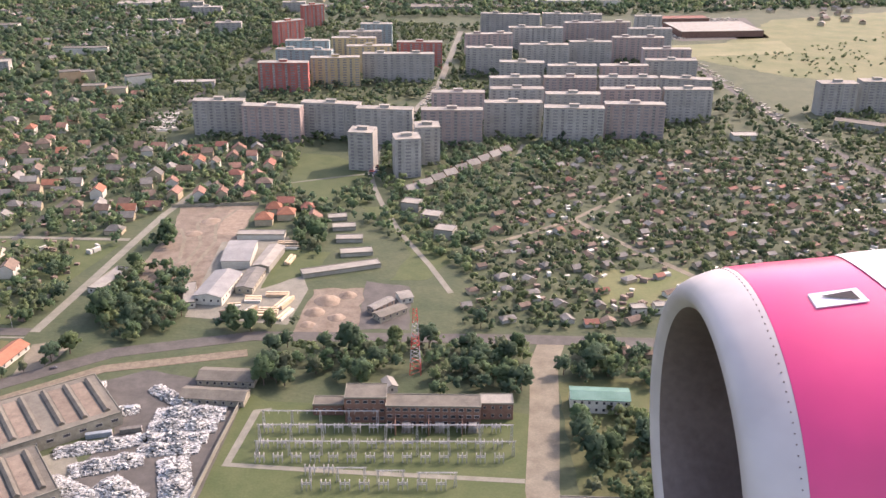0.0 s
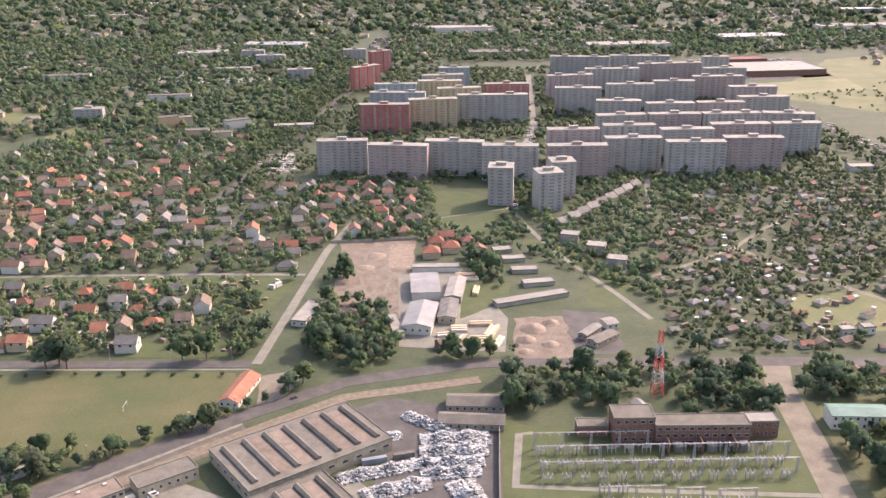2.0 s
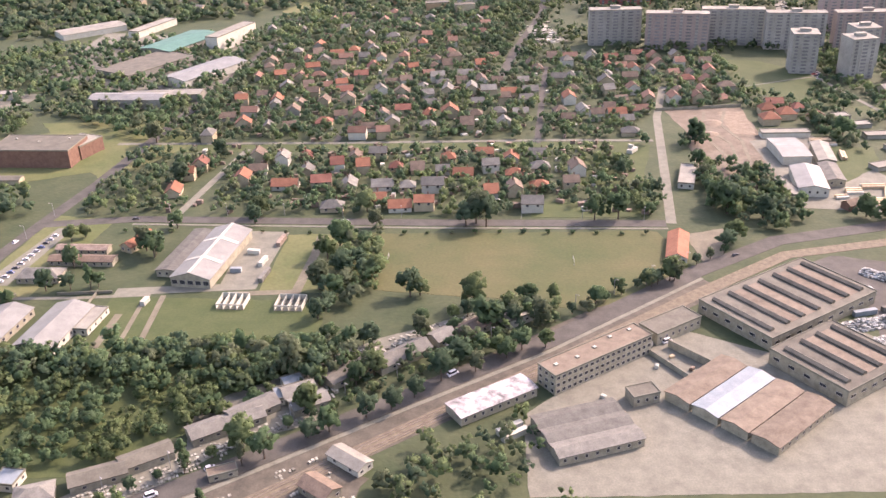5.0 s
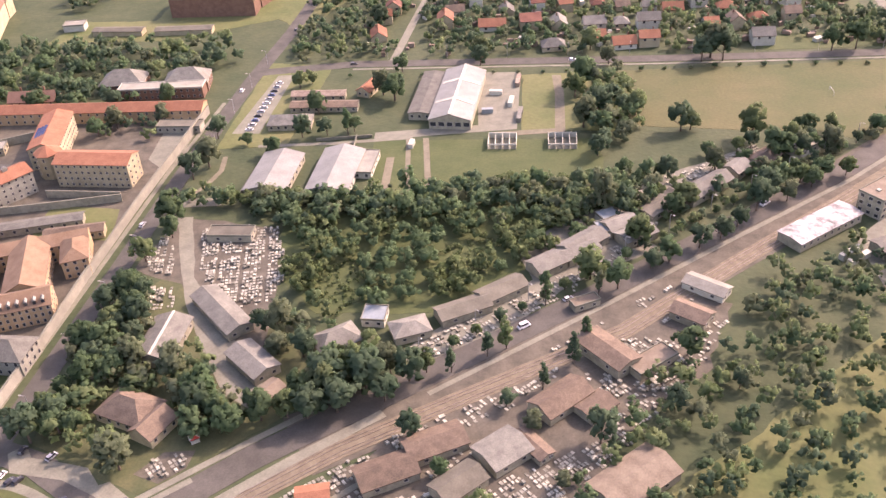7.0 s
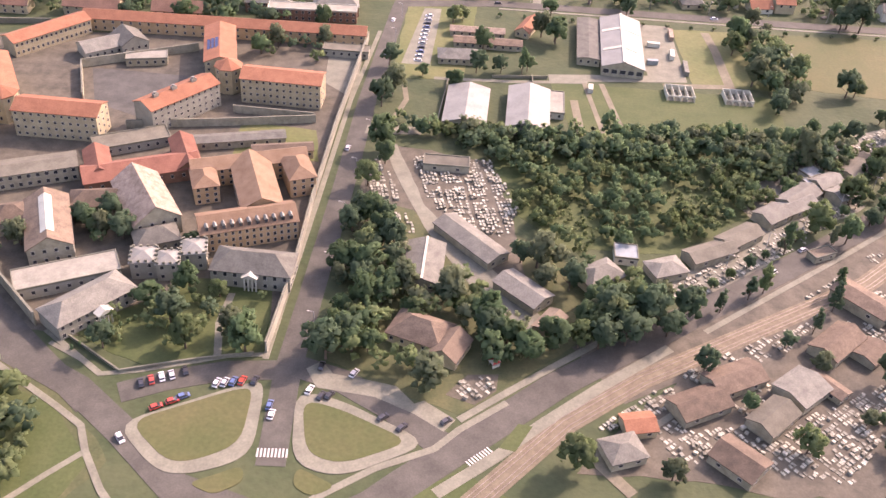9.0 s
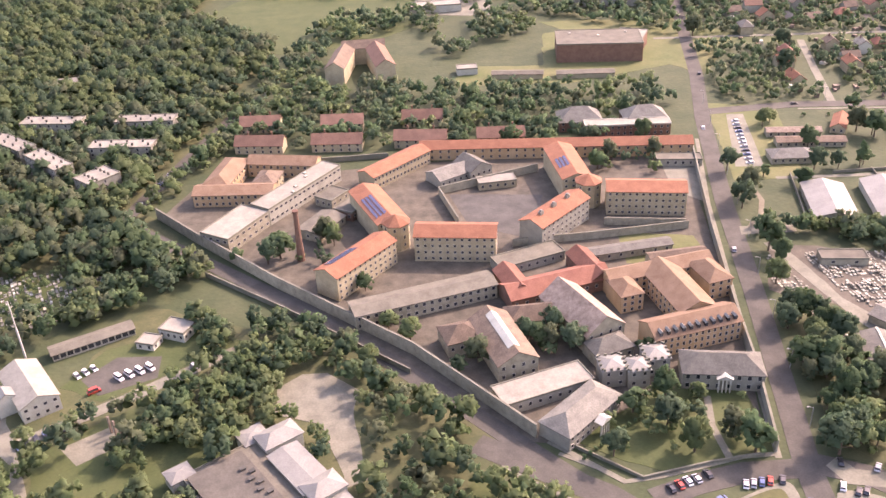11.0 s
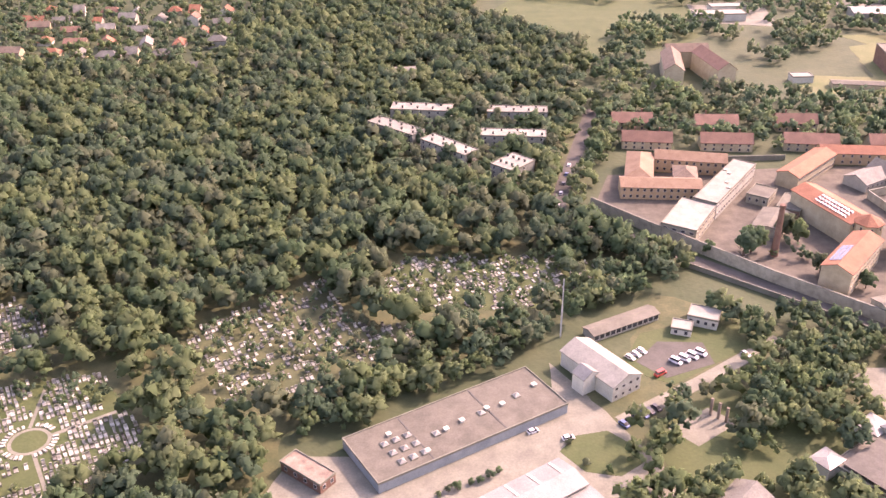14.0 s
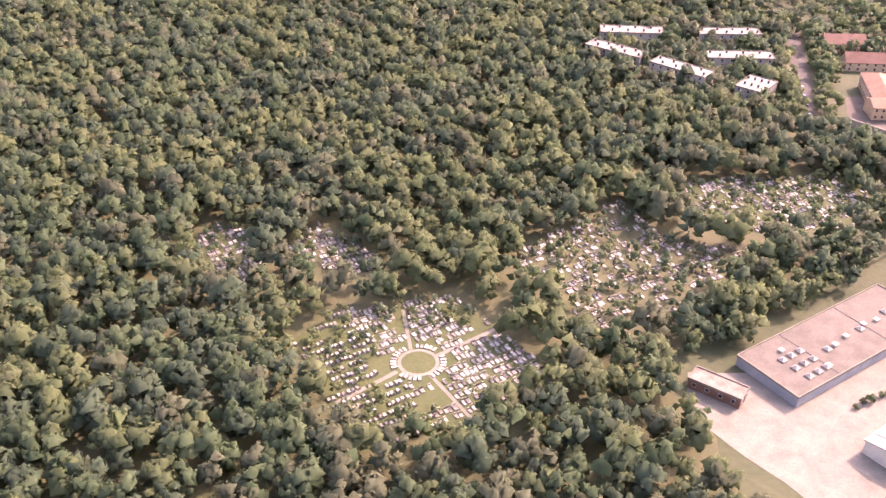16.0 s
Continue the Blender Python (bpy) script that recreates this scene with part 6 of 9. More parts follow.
for x in (-18, -2, 14):
    t = empty("transformer", x, 386, label="grey oil transformer with cooling fins between blast walls", category="transformer", group="transformers")
    part("tank", Shape().box(-2, 2, -1.5, 1.5, 0.3, 3.6).mesh("tank", M["grey"]), t)
    for i in range(6):
        part("cooling_fin", Shape().box(-0.08, 0.08, -0.8, 0, 0.6, 3.2, 0, True).mesh("cooling_fin", M["steel"]) if "cooling_fin" not in bpy.data.meshes else bpy.data.meshes["cooling_fin"], t, at=pose(-1.6 + i * 0.64, -1.5, 0))
    part("plinth", Shape().box(-2.4, 2.4, -2.6, 1.8, -0.1, 0.3).mesh("plinth", M["concrete"]), t)
    part("blast_wall", Shape().box(-5.4, -5.0, -5, 3, -0.1, 6.5).mesh("blast_wall", M["brick"]), t)
mast = empty("lattice_mast", -15, 441, label="tall red and white lattice mast", category="mast")
for i in range(5):
    s = Shape()
    z0, z1 = i * 7.6, (i + 1) * 7.6
    lattice(s, 0, 0, z0 - 0.1, z1, 3.0 - 0.42 * i, 3.0 - 0.42 * (i + 1), 3, 0.12)
    part("mast_section", s.mesh("mast_section", M["mast_red" if i % 2 == 0 else "paint"]), mast, "red-painted section" if i % 2 == 0 else "white-painted section")
b = building("workers_house", 78, 407, -4, 29, 12, 8, "gable", 1.4, "white", "green_sheet", 2, 8, 3, "two-storey white house with pale green sheet roof", "house", faces="s")
building("small_store", -28, 424, 20, 6, 9, 4, "gable_y", 1.4, "white", "felt_light", 1, 1, 2, "small white flat store house", "store")
building("ruin", 62, 326, -3, 26, 10, 3, "flat", 0, "old", "felt", 0, 0, 0, "roofless low stained ruin", "ruin")

# ---- timber yard, plots ----
T = "timber merchant's halls"
building("timber_hall", -139, 595, 2, 19, 36, 6, "gable", 1.4, "white", "sheet", 1, 5, 6, "white hall with light sheet roof", "hall", T, faces="s")
building("timber_hall", -142, 541, -8, 18, 38, 6, "gable_y", 2, "white", "sheet", 1, 4, 7, "white gabled hall with bright roof", "hall", T)
building("timber_hall", -131, 633, 0, 34, 9, 4, "flat", 0, "white", "felt_light", 1, 6, 2, "low white-roofed timber store", "store", T)
building("timber_hall", -118, 589, -8, 11, 36, 5, "gable_y", 1.2, "grey", "felt_light", 1, 2, 6, "narrow timber store with pale grey roof", "store", T)
building("timber_hall", -124, 553, -6, 11, 30, 4.6, "gable_y", 1.2, "old", "slate", 1, 2, 6, "narrow timber store with dark grey roof", "store", T)
for x, y, w, d in ((-134, 662, 13, 12), (-119, 673, 13, 12), (-130, 684, 12, 10)):
    building("villa", x, y, 4, w, d, 5.5, "hip", 4.2, "cream", "orange", 2, 3, 3, "two-storey cream villa with orange hipped roof", "villa", "villas beside the timber yard", chimney=1, faces="s")
building("timber_hall", -158, 532, 12, 7, 30, 4, "flat", 0, "white", "felt_light", 1, 2, 6, "long low white store", "store", T)
building("timber_office", -128, 505, 30, 9, 7, 4, "gable", 2, "brick", "brown", 1, 2, 2, "small brick office with brown roof", "office", T)
for i, (x, y, rot, w, n) in enumerate(((-118, 528, 0, 10, 3), (-104, 536, 0, 14, 3), (-98, 524, 70, 16, 3), (-95, 508, 70, 16, 2), (-106, 512, 0, 12, 4), (-117, 514, 60, 9, 2), (-128, 520, 10, 8, 2), (-132, 548, 0, 9, 2), (-108, 505, 0, 9, 2),
                                       (-106, 612, 3, 10, 2), (-104, 590, 80, 14, 2), (-110, 620, 0, 14, 3))):
    st = empty("timber_stack", x, y, rot, label="stack of pale sawn boards on bearers", category="timber stack", group="timber stacks")
    for k in range(n):
        part("board_pack", Shape().box(-w / 2, w / 2, -0.8, 0.8, -0.1, 1.6 + 0.5 * ((k + i) % 3)).mesh("board_pack", M["timber" if (i + k) % 3 else "white"]), st, at=pose(0, (k - (n - 1) / 2) * 2.1, 0))
    footprint(x, y, rot, w, n * 2.1)


def heap(x, y, r, h, mat="soil"):
    n = 14
    v = [(0, 0, h)]
    f = []
    for j in range(1, 5):
        for i in range(n):
            a = i * 2 * math.pi / n
            q = r * j / 4 * (1 + 0.22 * noise.noise((x + 3 * math.cos(a), y + 3 * math.sin(a), j * 0.7)))
            v.append((q * math.cos(a), q * math.sin(a), h * (1 - (j / 4) ** 1.2) + (0.25 * noise.noise((x + i, y + j, 1)) if j < 4 else -0.1)))
    f += [(0, 1 + i, 1 + (i + 1) % n) for i in range(n)]
    for j in range(3):
        f += [(1 + j * n + i, 1 + (j + 1) * n + i, 1 + (j + 1) * n + (i + 1) % n, 1 + j * n + (i + 1) % n) for i in range(n)]
    ob = new("soil_heap", mesh("soil_heap", v, f, M[mat], smooth=True))
    ob.matrix_basis = pose(x, y, 0)
    tagged(ob, "loose heap of bare brown soil", "soil", "heaps of soil")


for x, y, r, h in ((-72, 528, 9, 4), (-78, 512, 7, 3), (-64, 505, 6, 2.5), (-60, 536, 6, 3), (-175, 665, 8, 2), (-182, 640, 7, 1.6), (-80, 496, 5, 2)):
    heap(x, y, r, h)
wall_run("plot_wall", "old", 2.2, 0.3, (-213, 696), (-145, 702), label="stained wall along the bare plot", group="plot walls")
building("plot_wall_house", -215, 554, -14, 10, 34, 4, "flat", 0, "white", "felt_light", 1, 2, 5, "roofed white builders' hut", "hut")
for x, y, rot, w in ((-80, 671, 10, 14), (-73, 651, 8, 17), (-67, 628, 3, 19), (-60, 603, 10, 22), (-68, 575, 20, 53)):
    building("garage_row", x, y, rot, w, 9, 2.8, "flat", 0, "grey", "felt_light", 1, max(4, int(w / 3)), 2, "row of grey concrete garages with flat roof", "garage", "garage rows", win=(2.3, 2.0), faces="s")
building("quarry_shed", -38, 518, -40, 6, 18, 4, "gable_y", 1, "rust", "slate", 1, 2, 4, "long conveyor shed on the gravel plot", "shed", "sheds on the gravel plot")
building("quarry_shed", -32, 508, -50, 8, 20, 4, "gable_y", 1, "old", "felt", 1, 2, 4, "grey-roofed shed on the gravel plot", "shed", "sheds on the gravel plot")
building("quarry_shed", -24, 530, 20, 8, 10, 4, "gable", 1, "white", "felt_light", 1, 2, 2, "small white shed on the gravel plot", "shed", "sheds on the gravel plot")

# ---- housing estate ----
COLUMNS = {}


def slab_block(x, y, rot, w, d=12, h=33.0, wall="panel", name="apartment_block", group="estate apartment blocks", label=""):
    """An eleven-storey precast block: end walls, window columns, loggia strips, stair heads and roof rails."""
    footprint(x, y, rot, w, d)
    colour = dict(panel="grey", panel_pink="pinkish grey", panel_red="red-painted", panel_gold="yellow-painted", panel_teal="pale teal")[wall]
    root = empty(name, x, y, rot, label=label or f"eleven-storey {colour} precast apartment block with loggia strips", category="apartment block", group=group)
    bays = max(3, round(w / 7.5))
    # stepped front: every second bay stands forward; one outline, drawn up to the attic
    line = []
    for i in range(bays):
        o = 0.7 if i % 2 else 0.0
        line += [(-w / 2 + i * w / bays, -d / 2 - o), (-w / 2 + (i + 1) * w / bays, -d / 2 - o)]
    line += [(w / 2, d / 2), (-w / 2, d / 2)]
    n = len(line)
    s = Shape().add([(*p, -0.2) for p in line] + [(*p, h + 1.2) for p in line], [(i, (i + 1) % n, (i + 1) % n + n, i + n) for i in range(n)])
    part("wall", s.mesh("wall", M[wall]), root)
    key = round(h)
    if key not in COLUMNS:
        a, b = Shape(), Shape()
        for k in range(int(h / 3)):
            a.box(-2.3, 2.3, -0.08, 0.03, k * 3 + 0.9, k * 3 + 2.4)
            b.box(-1.3, 1.3, -0.05, 0.03, k * 3 + 0.95, k * 3 + 2.75, 0).box(-1.35, 1.35, -0.55, 0.03, k * 3 + 0.0, k * 3 + 0.95, 1, True)
        COLUMNS[key] = (a.mesh("window_column", [M["loggia"]]), b.mesh("loggia_column", [M["loggia"], M["panel"]]))
    win, log = COLUMNS[key]
    for i in range(bays):
        cx = -w / 2 + (i + 0.5) * w / bays
        o = 0.7 if i % 2 else 0.0
        if i % 2:
            tagged(part("window_column", win, root, at=pose(cx, -d / 2 - o, 0)), kind="stuff")
        else:
            tagged(part("loggia_column", log, root, "dark recessed loggia strip", pose(cx, -d / 2 - o, 0)), kind="stuff")
    r = Shape().box(-w / 2 - 0.2, w / 2 + 0.2, -d / 2 - 0.9, d / 2 + 0.2, h + 1.2, h + 1.6, 0, True)
    part("roof", r.mesh("roof", [M["felt_light"]]), root)
    for i in range(max(1, int(w / 32))):
        q = Shape().box(-4.5, 4.5, -2.2, 2.2, 0, 2.4, 0).box(-5, 5, -2.7, 2.7, 2.4, 2.7, 1, True)
        part("stair_head", q.mesh("stair_head", [M[wall], M["felt_light"]]), root, at=pose(-w / 2 + (i + 0.5) * w / max(1, int(w / 32)), 0, h + 1.6))
    return root


ROW_1 = ((-219, 908, 0, 50), (-163, 886, -9, 58), (-108, 899, -9, 58), (-55, 878, -6, 54), (9, 875, 0, 58), (69, 904, 0, 56), (126, 884, -3, 57), (187, 899, -3, 58))
ROW_2 = ((16, 946, 0, 54), (77, 962, 0, 55), (132, 940, 0, 55), (194, 962, 0, 62), (254, 962, 0, 50), (79, 1015, 5, 55), (139, 1017, 0, 57), (202, 1017, 0, 64), (264, 1012, -12, 55))
ROW_3 = ((93, 1097, -5, 52), (149, 1078, 0, 56), (209, 1080, 0, 55), (270, 1111, 0, 60), (59, 1185, -5, 58), (63, 1284, 8, 64), (130, 1208, 0, 62), (192, 1228, 0, 54), (260, 1261, 0, 68))
ROW_4 = ((131, 1336, 0, 76), (224, 1380, 5, 96), (104, 1456, -8, 90), (198, 1459, -6, 90), (280, 1180, 0, 60), (290, 1330, 0, 60), (310, 1440, 0, 40))
for j, row in enumerate((ROW_1, ROW_2, ROW_3, ROW_4)):
    for i, (x, y, rot, w) in enumerate(row):
        slab_block(x, y, rot, w, wall="panel_pink" if (i + j) % 3 == 1 else "panel")
for x, y, rot, w, wall in ((-184, 1091, 0, 58, "panel_red"), (-127, 1121, 5, 58, "panel_gold"), (-53, 1145, 0, 86, "panel"), (-29, 1222, 0, 58, "panel_red"), (-92, 1195, 5, 56, "panel_gold"), (-170, 1168, -6, 70, "panel_teal"),
                           (-174, 1230, 0, 56, "panel_teal"), (-116, 1250, 0, 58, "panel_gold"), (-111, 1298, 6, 58, "panel"), (-93, 1362, 0, 44, "panel_teal"), (-223, 1384, 40, 46, "panel_red"), (-208, 1543, 32, 36, "panel_red")):
    slab_block(x, y, rot, w, wall=wall)
for x, y, rot in ((-70, 801, -8), (-31, 781, 10), (-14, 818, 5)):
    b = slab_block(x, y, rot, 22, 20, 33.0, "panel", "point_tower", "point towers", "square eleven-storey grey tower block with penthouse")
slab_block(421, 994, 0, 40, 16)
slab_block(468, 1005, 0, 36, 16)
building("school", -293, 1107, 7, 47, 14, 8, "flat", 0, "panel", "felt_light", 2, 14, 4, "two-storey grey school with flat roof", "school", faces="s")
for x, y, rot, w, wall, h in ((-446, 1124, 20, 24, "ochre", 16), (-430, 1136, 20, 18, "cream", 13), (-400, 1072, 8, 26, "ochre", 11), (-368, 1054, 8, 22, "cream", 12), (-362, 1116, 30, 30, "white", 13), (-492, 1310, 5, 60, "white", 9)):
    building("walk_up_block", x, y, rot, w, 13, h, "flat", 0, wall, "felt", int(h / 3), max(4, int(w / 4)), 3, "walk-up apartment house with a flat roof among trees", "apartment house", "walk-up apartment houses", faces="s")
patch("estate_parking", "concrete", 0.09, (-295, 906), (-303, 988), (-281, 1000), (-262, 920), label="pale car park beside the main road")
scatter_boxes("parked_far_cars", "rows of cars on the car park beside the main road", "white", [[(-293, 912), (-300, 985), (-283, 994), (-266, 922)]], [90], 4.2, 1.3, 73, rows=9, category="vehicles", tilt=4)
building("shop", 296, 894, 0, 25, 14, 5, "flat", 0, "white", "felt_light", 1, 6, 3, "white flat-roofed shop pavilion", "shop", faces="s")
building("school", 430, 930, -30, 60, 16, 7, "flat", 0, "grey", "felt", 2, 14, 4, "low grey school with flat roof", "school", faces="s")
building("shopping_hall", 425, 1500, 6, 130, 90, 9, "flat", 0, "brick", "felt_light", 1, 20, 12, "large shopping hall with pale flat roof", "shopping hall", faces="s", skylights=6)
building("shopping_hall", 400, 1590, 6, 80, 30, 9, "flat", 0, "brick", "red", 1, 10, 3, "long wing of the shopping hall with red roof", "shopping hall", faces="s")
for i in range(9):
    building("terrace_house", -25 + i * 10.2, 729 + i * 13.5, 35 + i, 12, 10, 5.5, "gable", 3.4, "cream", "slate", 1, 2, 2, "two-storey grey-roofed terrace house", "house", "terrace houses", chimney=1, faces="s")
for x, y in ((-24, 693), (-8, 666), (2, 636)):
    building("apartment_house", x, y, -18, 14, 12, 7, "flat", 0, "grey", "felt_light", 2, 4, 3, "two-storey grey house with flat pale roof", "house", "flat-roofed houses", faces="se")

# ---- works in the north west ----
K = "large works"
building("works_office", -605, 935, 70, 70, 14, 16, "flat", 0, "white", "felt_light", 5, 9, 4, "five-storey white office slab with window bands", "office", K, win=(5.6, 1.5), faces="n")
building("works_hall", -655, 925, 66, 80, 40, 8, "gable", 2, "grey", "green_sheet", 1, 14, 6, "large works hall with green sheet roof", "factory", K, faces="s")
building("works_hall", -602, 820, 59, 78, 30, 7, "gable", 2, "white", "sheet", 1, 14, 5, "long hall with bright white roof", "factory", K, faces="s")
building("works_hall", -665, 845, 59, 80, 44, 7, "flat", 0, "grey", "felt", 1, 14, 6, "wide hall with grey flat roof", "factory", K, faces="s")
building("works_hall", -621, 749, 2, 70, 17, 6, "flat", 0, "grey", "felt_light", 1, 14, 3, "long low hall with pale roof", "factory", K, faces="s")
building("works_hall", -778, 1000, 40, 70, 30, 6, "gable", 1.2, "white", "felt_light", 0, 0, 0, "pale-roofed hall of the large works", "factory", K)
building("works_hall", -710, 1005, 70, 66, 14, 7, "flat", 0, "white", "felt_light", 0, 0, 0, "long narrow white hall of the large works", "factory", K)
building("brick_block", -640, 620, 70, 24, 20, 10, "flat", 0, "brick", "felt_light", 3, 6, 5, "three-storey orange brick block", "building", faces="n")
wall_run("pipe_bridge_wall", "old", 4, 0.8, (-262, 352), (-226, 312), (-214, 296), label="brown wall with pipes across the works yard")


def container(x, y, rot, mat="white", L=6.0):
    """A steel box container with ribbed sides and doors."""
    root = empty("container", x, y, rot, label=f"{'white' if mat == 'white' else 'rusty' if mat == 'rust' else 'blue-grey'} steel box container standing in the yard", category="container", group="containers")
    side = []  # the ribbed side as one outline
    for i in range(int(L)):
        x0 = -L / 2 + i * L / int(L)
        side += [(x0, 1.2), (x0 + 0.4, 1.2), (x0 + 0.45, 1.27), (x0 + 0.6, 1.27), (x0 + 0.65, 1.2)]
    side.append((L / 2, 1.2))
    line = side + [(px, -py) for px, py in reversed(side)]
    n = len(line)
    s = Shape().add([(*p, 0.0) for p in line] + [(*p, 2.6) for p in line], [(i, (i + 1) % n, (i + 1) % n + n, i + n)[::-1] for i in range(n)] + [tuple(range(n, 2 * n))[::-1]])
    part("box", s.mesh("box", M[mat]), root)
    part("door", Shape().box(0, 0.06, -1.1, 1.1, 0.15, 2.5).mesh("door", M["frame"]), root, at=pose(L / 2, 0, 0))


for x, y, rot, mat, L in ((-468, 440, 80, "white", 9), (-476, 452, -8, "white", 7), (-481, 430, 0, "blue_sheet", 6), (-463, 466, 82, "rust", 12), (-464, 424, 82, "slate", 14), (-520, 396, 80, "white", 6),
                          (-272, 352, 35, "white", 6), (-300, 292, 20, "white", 12), (-303, 286, 20, "white", 12), (-336, 290, 34, "white", 12), (-334, 286, 34, "white", 12), (-160, 402, 10, "blue_sheet", 12), (-164, 380, 15, "blue_sheet", 12), (-150, 384, 15, "slate", 10)):
    container(x, y, rot, mat, L)

# ---- works yard ----
wall_run("works_wall", "old", 2.6, 0.4, (-275, 351), (-235, 291), label="stained wall dividing the works yards")
for i, (x, y) in enumerate(((-262, 343), (-255, 333), (-270, 335), (-289, 300), (-243, 300), (-296, 312))):
    st = tagged(new("crate", Shape().box(-1.2, 1.2, -0.8, 0.8, 0, 1.1 + 0.2 * (i % 3)).box(-1.0, 1.0, -0.6, 0.6, 1.1 + 0.2 * (i % 3), 1.3 + 0.2 * (i % 3)).mesh("crate", M[("timber", "rust", "white")[i % 3]])), "stack of crates standing in the works yard", "crate", "crates in the yards")
    st.matrix_basis = pose(x, y, 0.08, 0, 0, 36 + 20 * i)

# ---- suburb ----
SUB = "houses of the suburb"
COL = dict(o="orange", r="red", b="brown", g="slate", w="slate")


def street(houses, turn):
    for i, (x, y, c, w) in enumerate(houses):
        if not clear(x, y, 2):
            continue
        house(x, y, turn + random.choice((0, 0, 90)) + random.uniform(-4, 4), COL[c], w, 9 if w < 13 else 10, 2 if i % 3 == 0 else 1, "white" if c == "w" or i % 4 == 1 else "cream", hip=i % 5 == 2)


street(((-317, 508, "w", 13), (-398, 511, "o", 14), (-440, 512, "g", 14), (-383, 512, "o", 12), (-412, 523, "o", 10), (-342, 533, "o", 12), (-327, 533, "b", 11), (-311, 541, "o", 12), (-548, 540, "o", 14), (-379, 540, "g", 14)), 3)
street(((-291, 541, "b", 10), (-412, 545, "g", 14), (-396, 543, "g", 11), (-452, 547, "r", 13), (-434, 547, "g", 13), (-476, 548, "o", 17), (-506, 556, "o", 13), (-326, 562, "o", 12), (-360, 563, "o", 13), (-285, 566, "b", 13)), 2)
street(((-547, 566, "o", 12), (-374, 570, "g", 9), (-309, 574, "g", 13), (-342, 573, "w", 11), (-466, 573, "g", 11), (-500, 576, "b", 12), (-428, 575, "o", 11), (-406, 578, "r", 9), (-391, 574, "b", 12), (-446, 579, "r", 11)), 4)
street(((-541, 582, "r", 10), (-328, 591, "o", 11), (-371, 594, "o", 10), (-420, 599, "g", 12), (-436, 599, "b", 11), (-309, 599, "g", 12), (-505, 599, "b", 10), (-471, 602, "r", 10), (-346, 602, "o", 12), (-486, 592, "g", 11)), 0)
street(((-359, 658, "b", 13), (-433, 660, "b", 12), (-389, 663, "g", 12), (-416, 664, "g", 11), (-512, 666, "g", 11), (-331, 666, "g", 12), (-531, 667, "o", 12), (-470, 674, "r", 13), (-282, 675, "b", 11), (-260, 677, "b", 10)), 5)
street(((-444, 686, "r", 12), (-244, 685, "o", 14), (-353, 688, "b", 11), (-373, 689, "o", 13), (-318, 690, "g", 12), (-426, 691, "b", 11), (-410, 695, "r", 12), (-335, 693, "g", 12), (-388, 718, "g", 12), (-278, 720, "o", 13)), 5)
street(((-458, 726, "b", 12), (-312, 726, "g", 11), (-413, 729, "b", 11), (-547, 730, "o", 10), (-519, 736, "o", 13), (-465, 758, "r", 14), (-244, 762, "g", 13), (-398, 764, "g", 11), (-426, 778, "b", 11), (-387, 788, "g", 12)), 8)
street(((-455, 796, "r", 12), (-363, 801, "g", 14), (-298, 817, "b", 12), (-324, 818, "g", 12), (-448, 833, "r", 12), (-350, 835, "o", 11), (-380, 825, "b", 12), (-270, 790, "g", 12), (-235, 820, "o", 12), (-215, 800, "o", 13)), 8)


def rows_of_houses(poly, pitch, gap, seed, tops, name="house", size=(10, 13), turn=6, skip=0.1, group=SUB):
    """Houses in rows over a plan area, on free plots."""
    rng = random.Random(seed)
    xs, ys = [p[0] for p in poly], [p[1] for p in poly]
    y = min(ys)
    while y < max(ys):
        x = min(xs) + rng.uniform(0, gap)
        while x < max(xs):
            px, py = x + rng.uniform(-2, 2), y + rng.uniform(-4, 4)
            x += gap * rng.uniform(0.85, 1.3)
            if inside(poly, px, py) and rng.random() > skip and clear(px, py, 5):
                house(px, py, turn + rng.choice((0, 0, 90)) + rng.uniform(-10, 10), rng.choice(tops), rng.choice(size), 9 if name == "house" else rng.choice((5, 6)),
                      rng.choice((1, 1, 2)) if name == "house" else 1, rng.choice(("cream", "cream", "white", "grey")), rng.random() < 0.25, name, group)
        y += pitch


MIX = ("tile", "tile", "orange", "brown", "brown", "brown", "brown", "slate", "slate", "slate")
rows_of_houses([(-560, 640), (-230, 640), (-210, 860), (-340, 880), (-420, 960), (-560, 880)], 27, 17, 11, MIX, skip=0.25)
rows_of_houses([(-250, 720), (-140, 715), (-135, 850), (-250, 850)], 26, 17, 12, ("tile", "tile", "red", "brown", "slate"))
rows_of_houses([(-225, 712), (-140, 710), (-122, 692), (-100, 645), (-85, 690), (-120, 740), (-230, 738)], 24, 18, 13, ("tile", "tile", "red"), skip=0.3)
rows_of_houses([(-560, 880), (-430, 960), (-330, 900), (-320, 1060), (-480, 1080), (-590, 1000)], 34, 24, 14, MIX, skip=0.35)
rows_of_houses([(-1340, 600), (-1170, 585), (-1180, 760), (-1360, 760)], 30, 23, 15, ("tile", "brown", "slate", "slate", "orange"), size=(11, 14, 17), group="houses beyond the wood")
ALL = ("brown", "brown", "brown", "slate", "slate", "slate", "slate", "slate", "red", "tile")
rows_of_houses([(12, 500), (120, 500), (180, 540), (330, 560), (470, 640), (500, 800), (380, 850), (120, 850), (75, 740), (20, 640)], 20, 19, 16, ALL, "cottage", (6, 7, 9), 24, 0.2, "cottages of the allotments")
rows_of_houses([(60, 500), (140, 500), (150, 440), (90, 450)], 18, 15, 17, ("red", "brown", "slate"), "cottage", (8, 9), 2, 0.1, "cottages of the allotments")
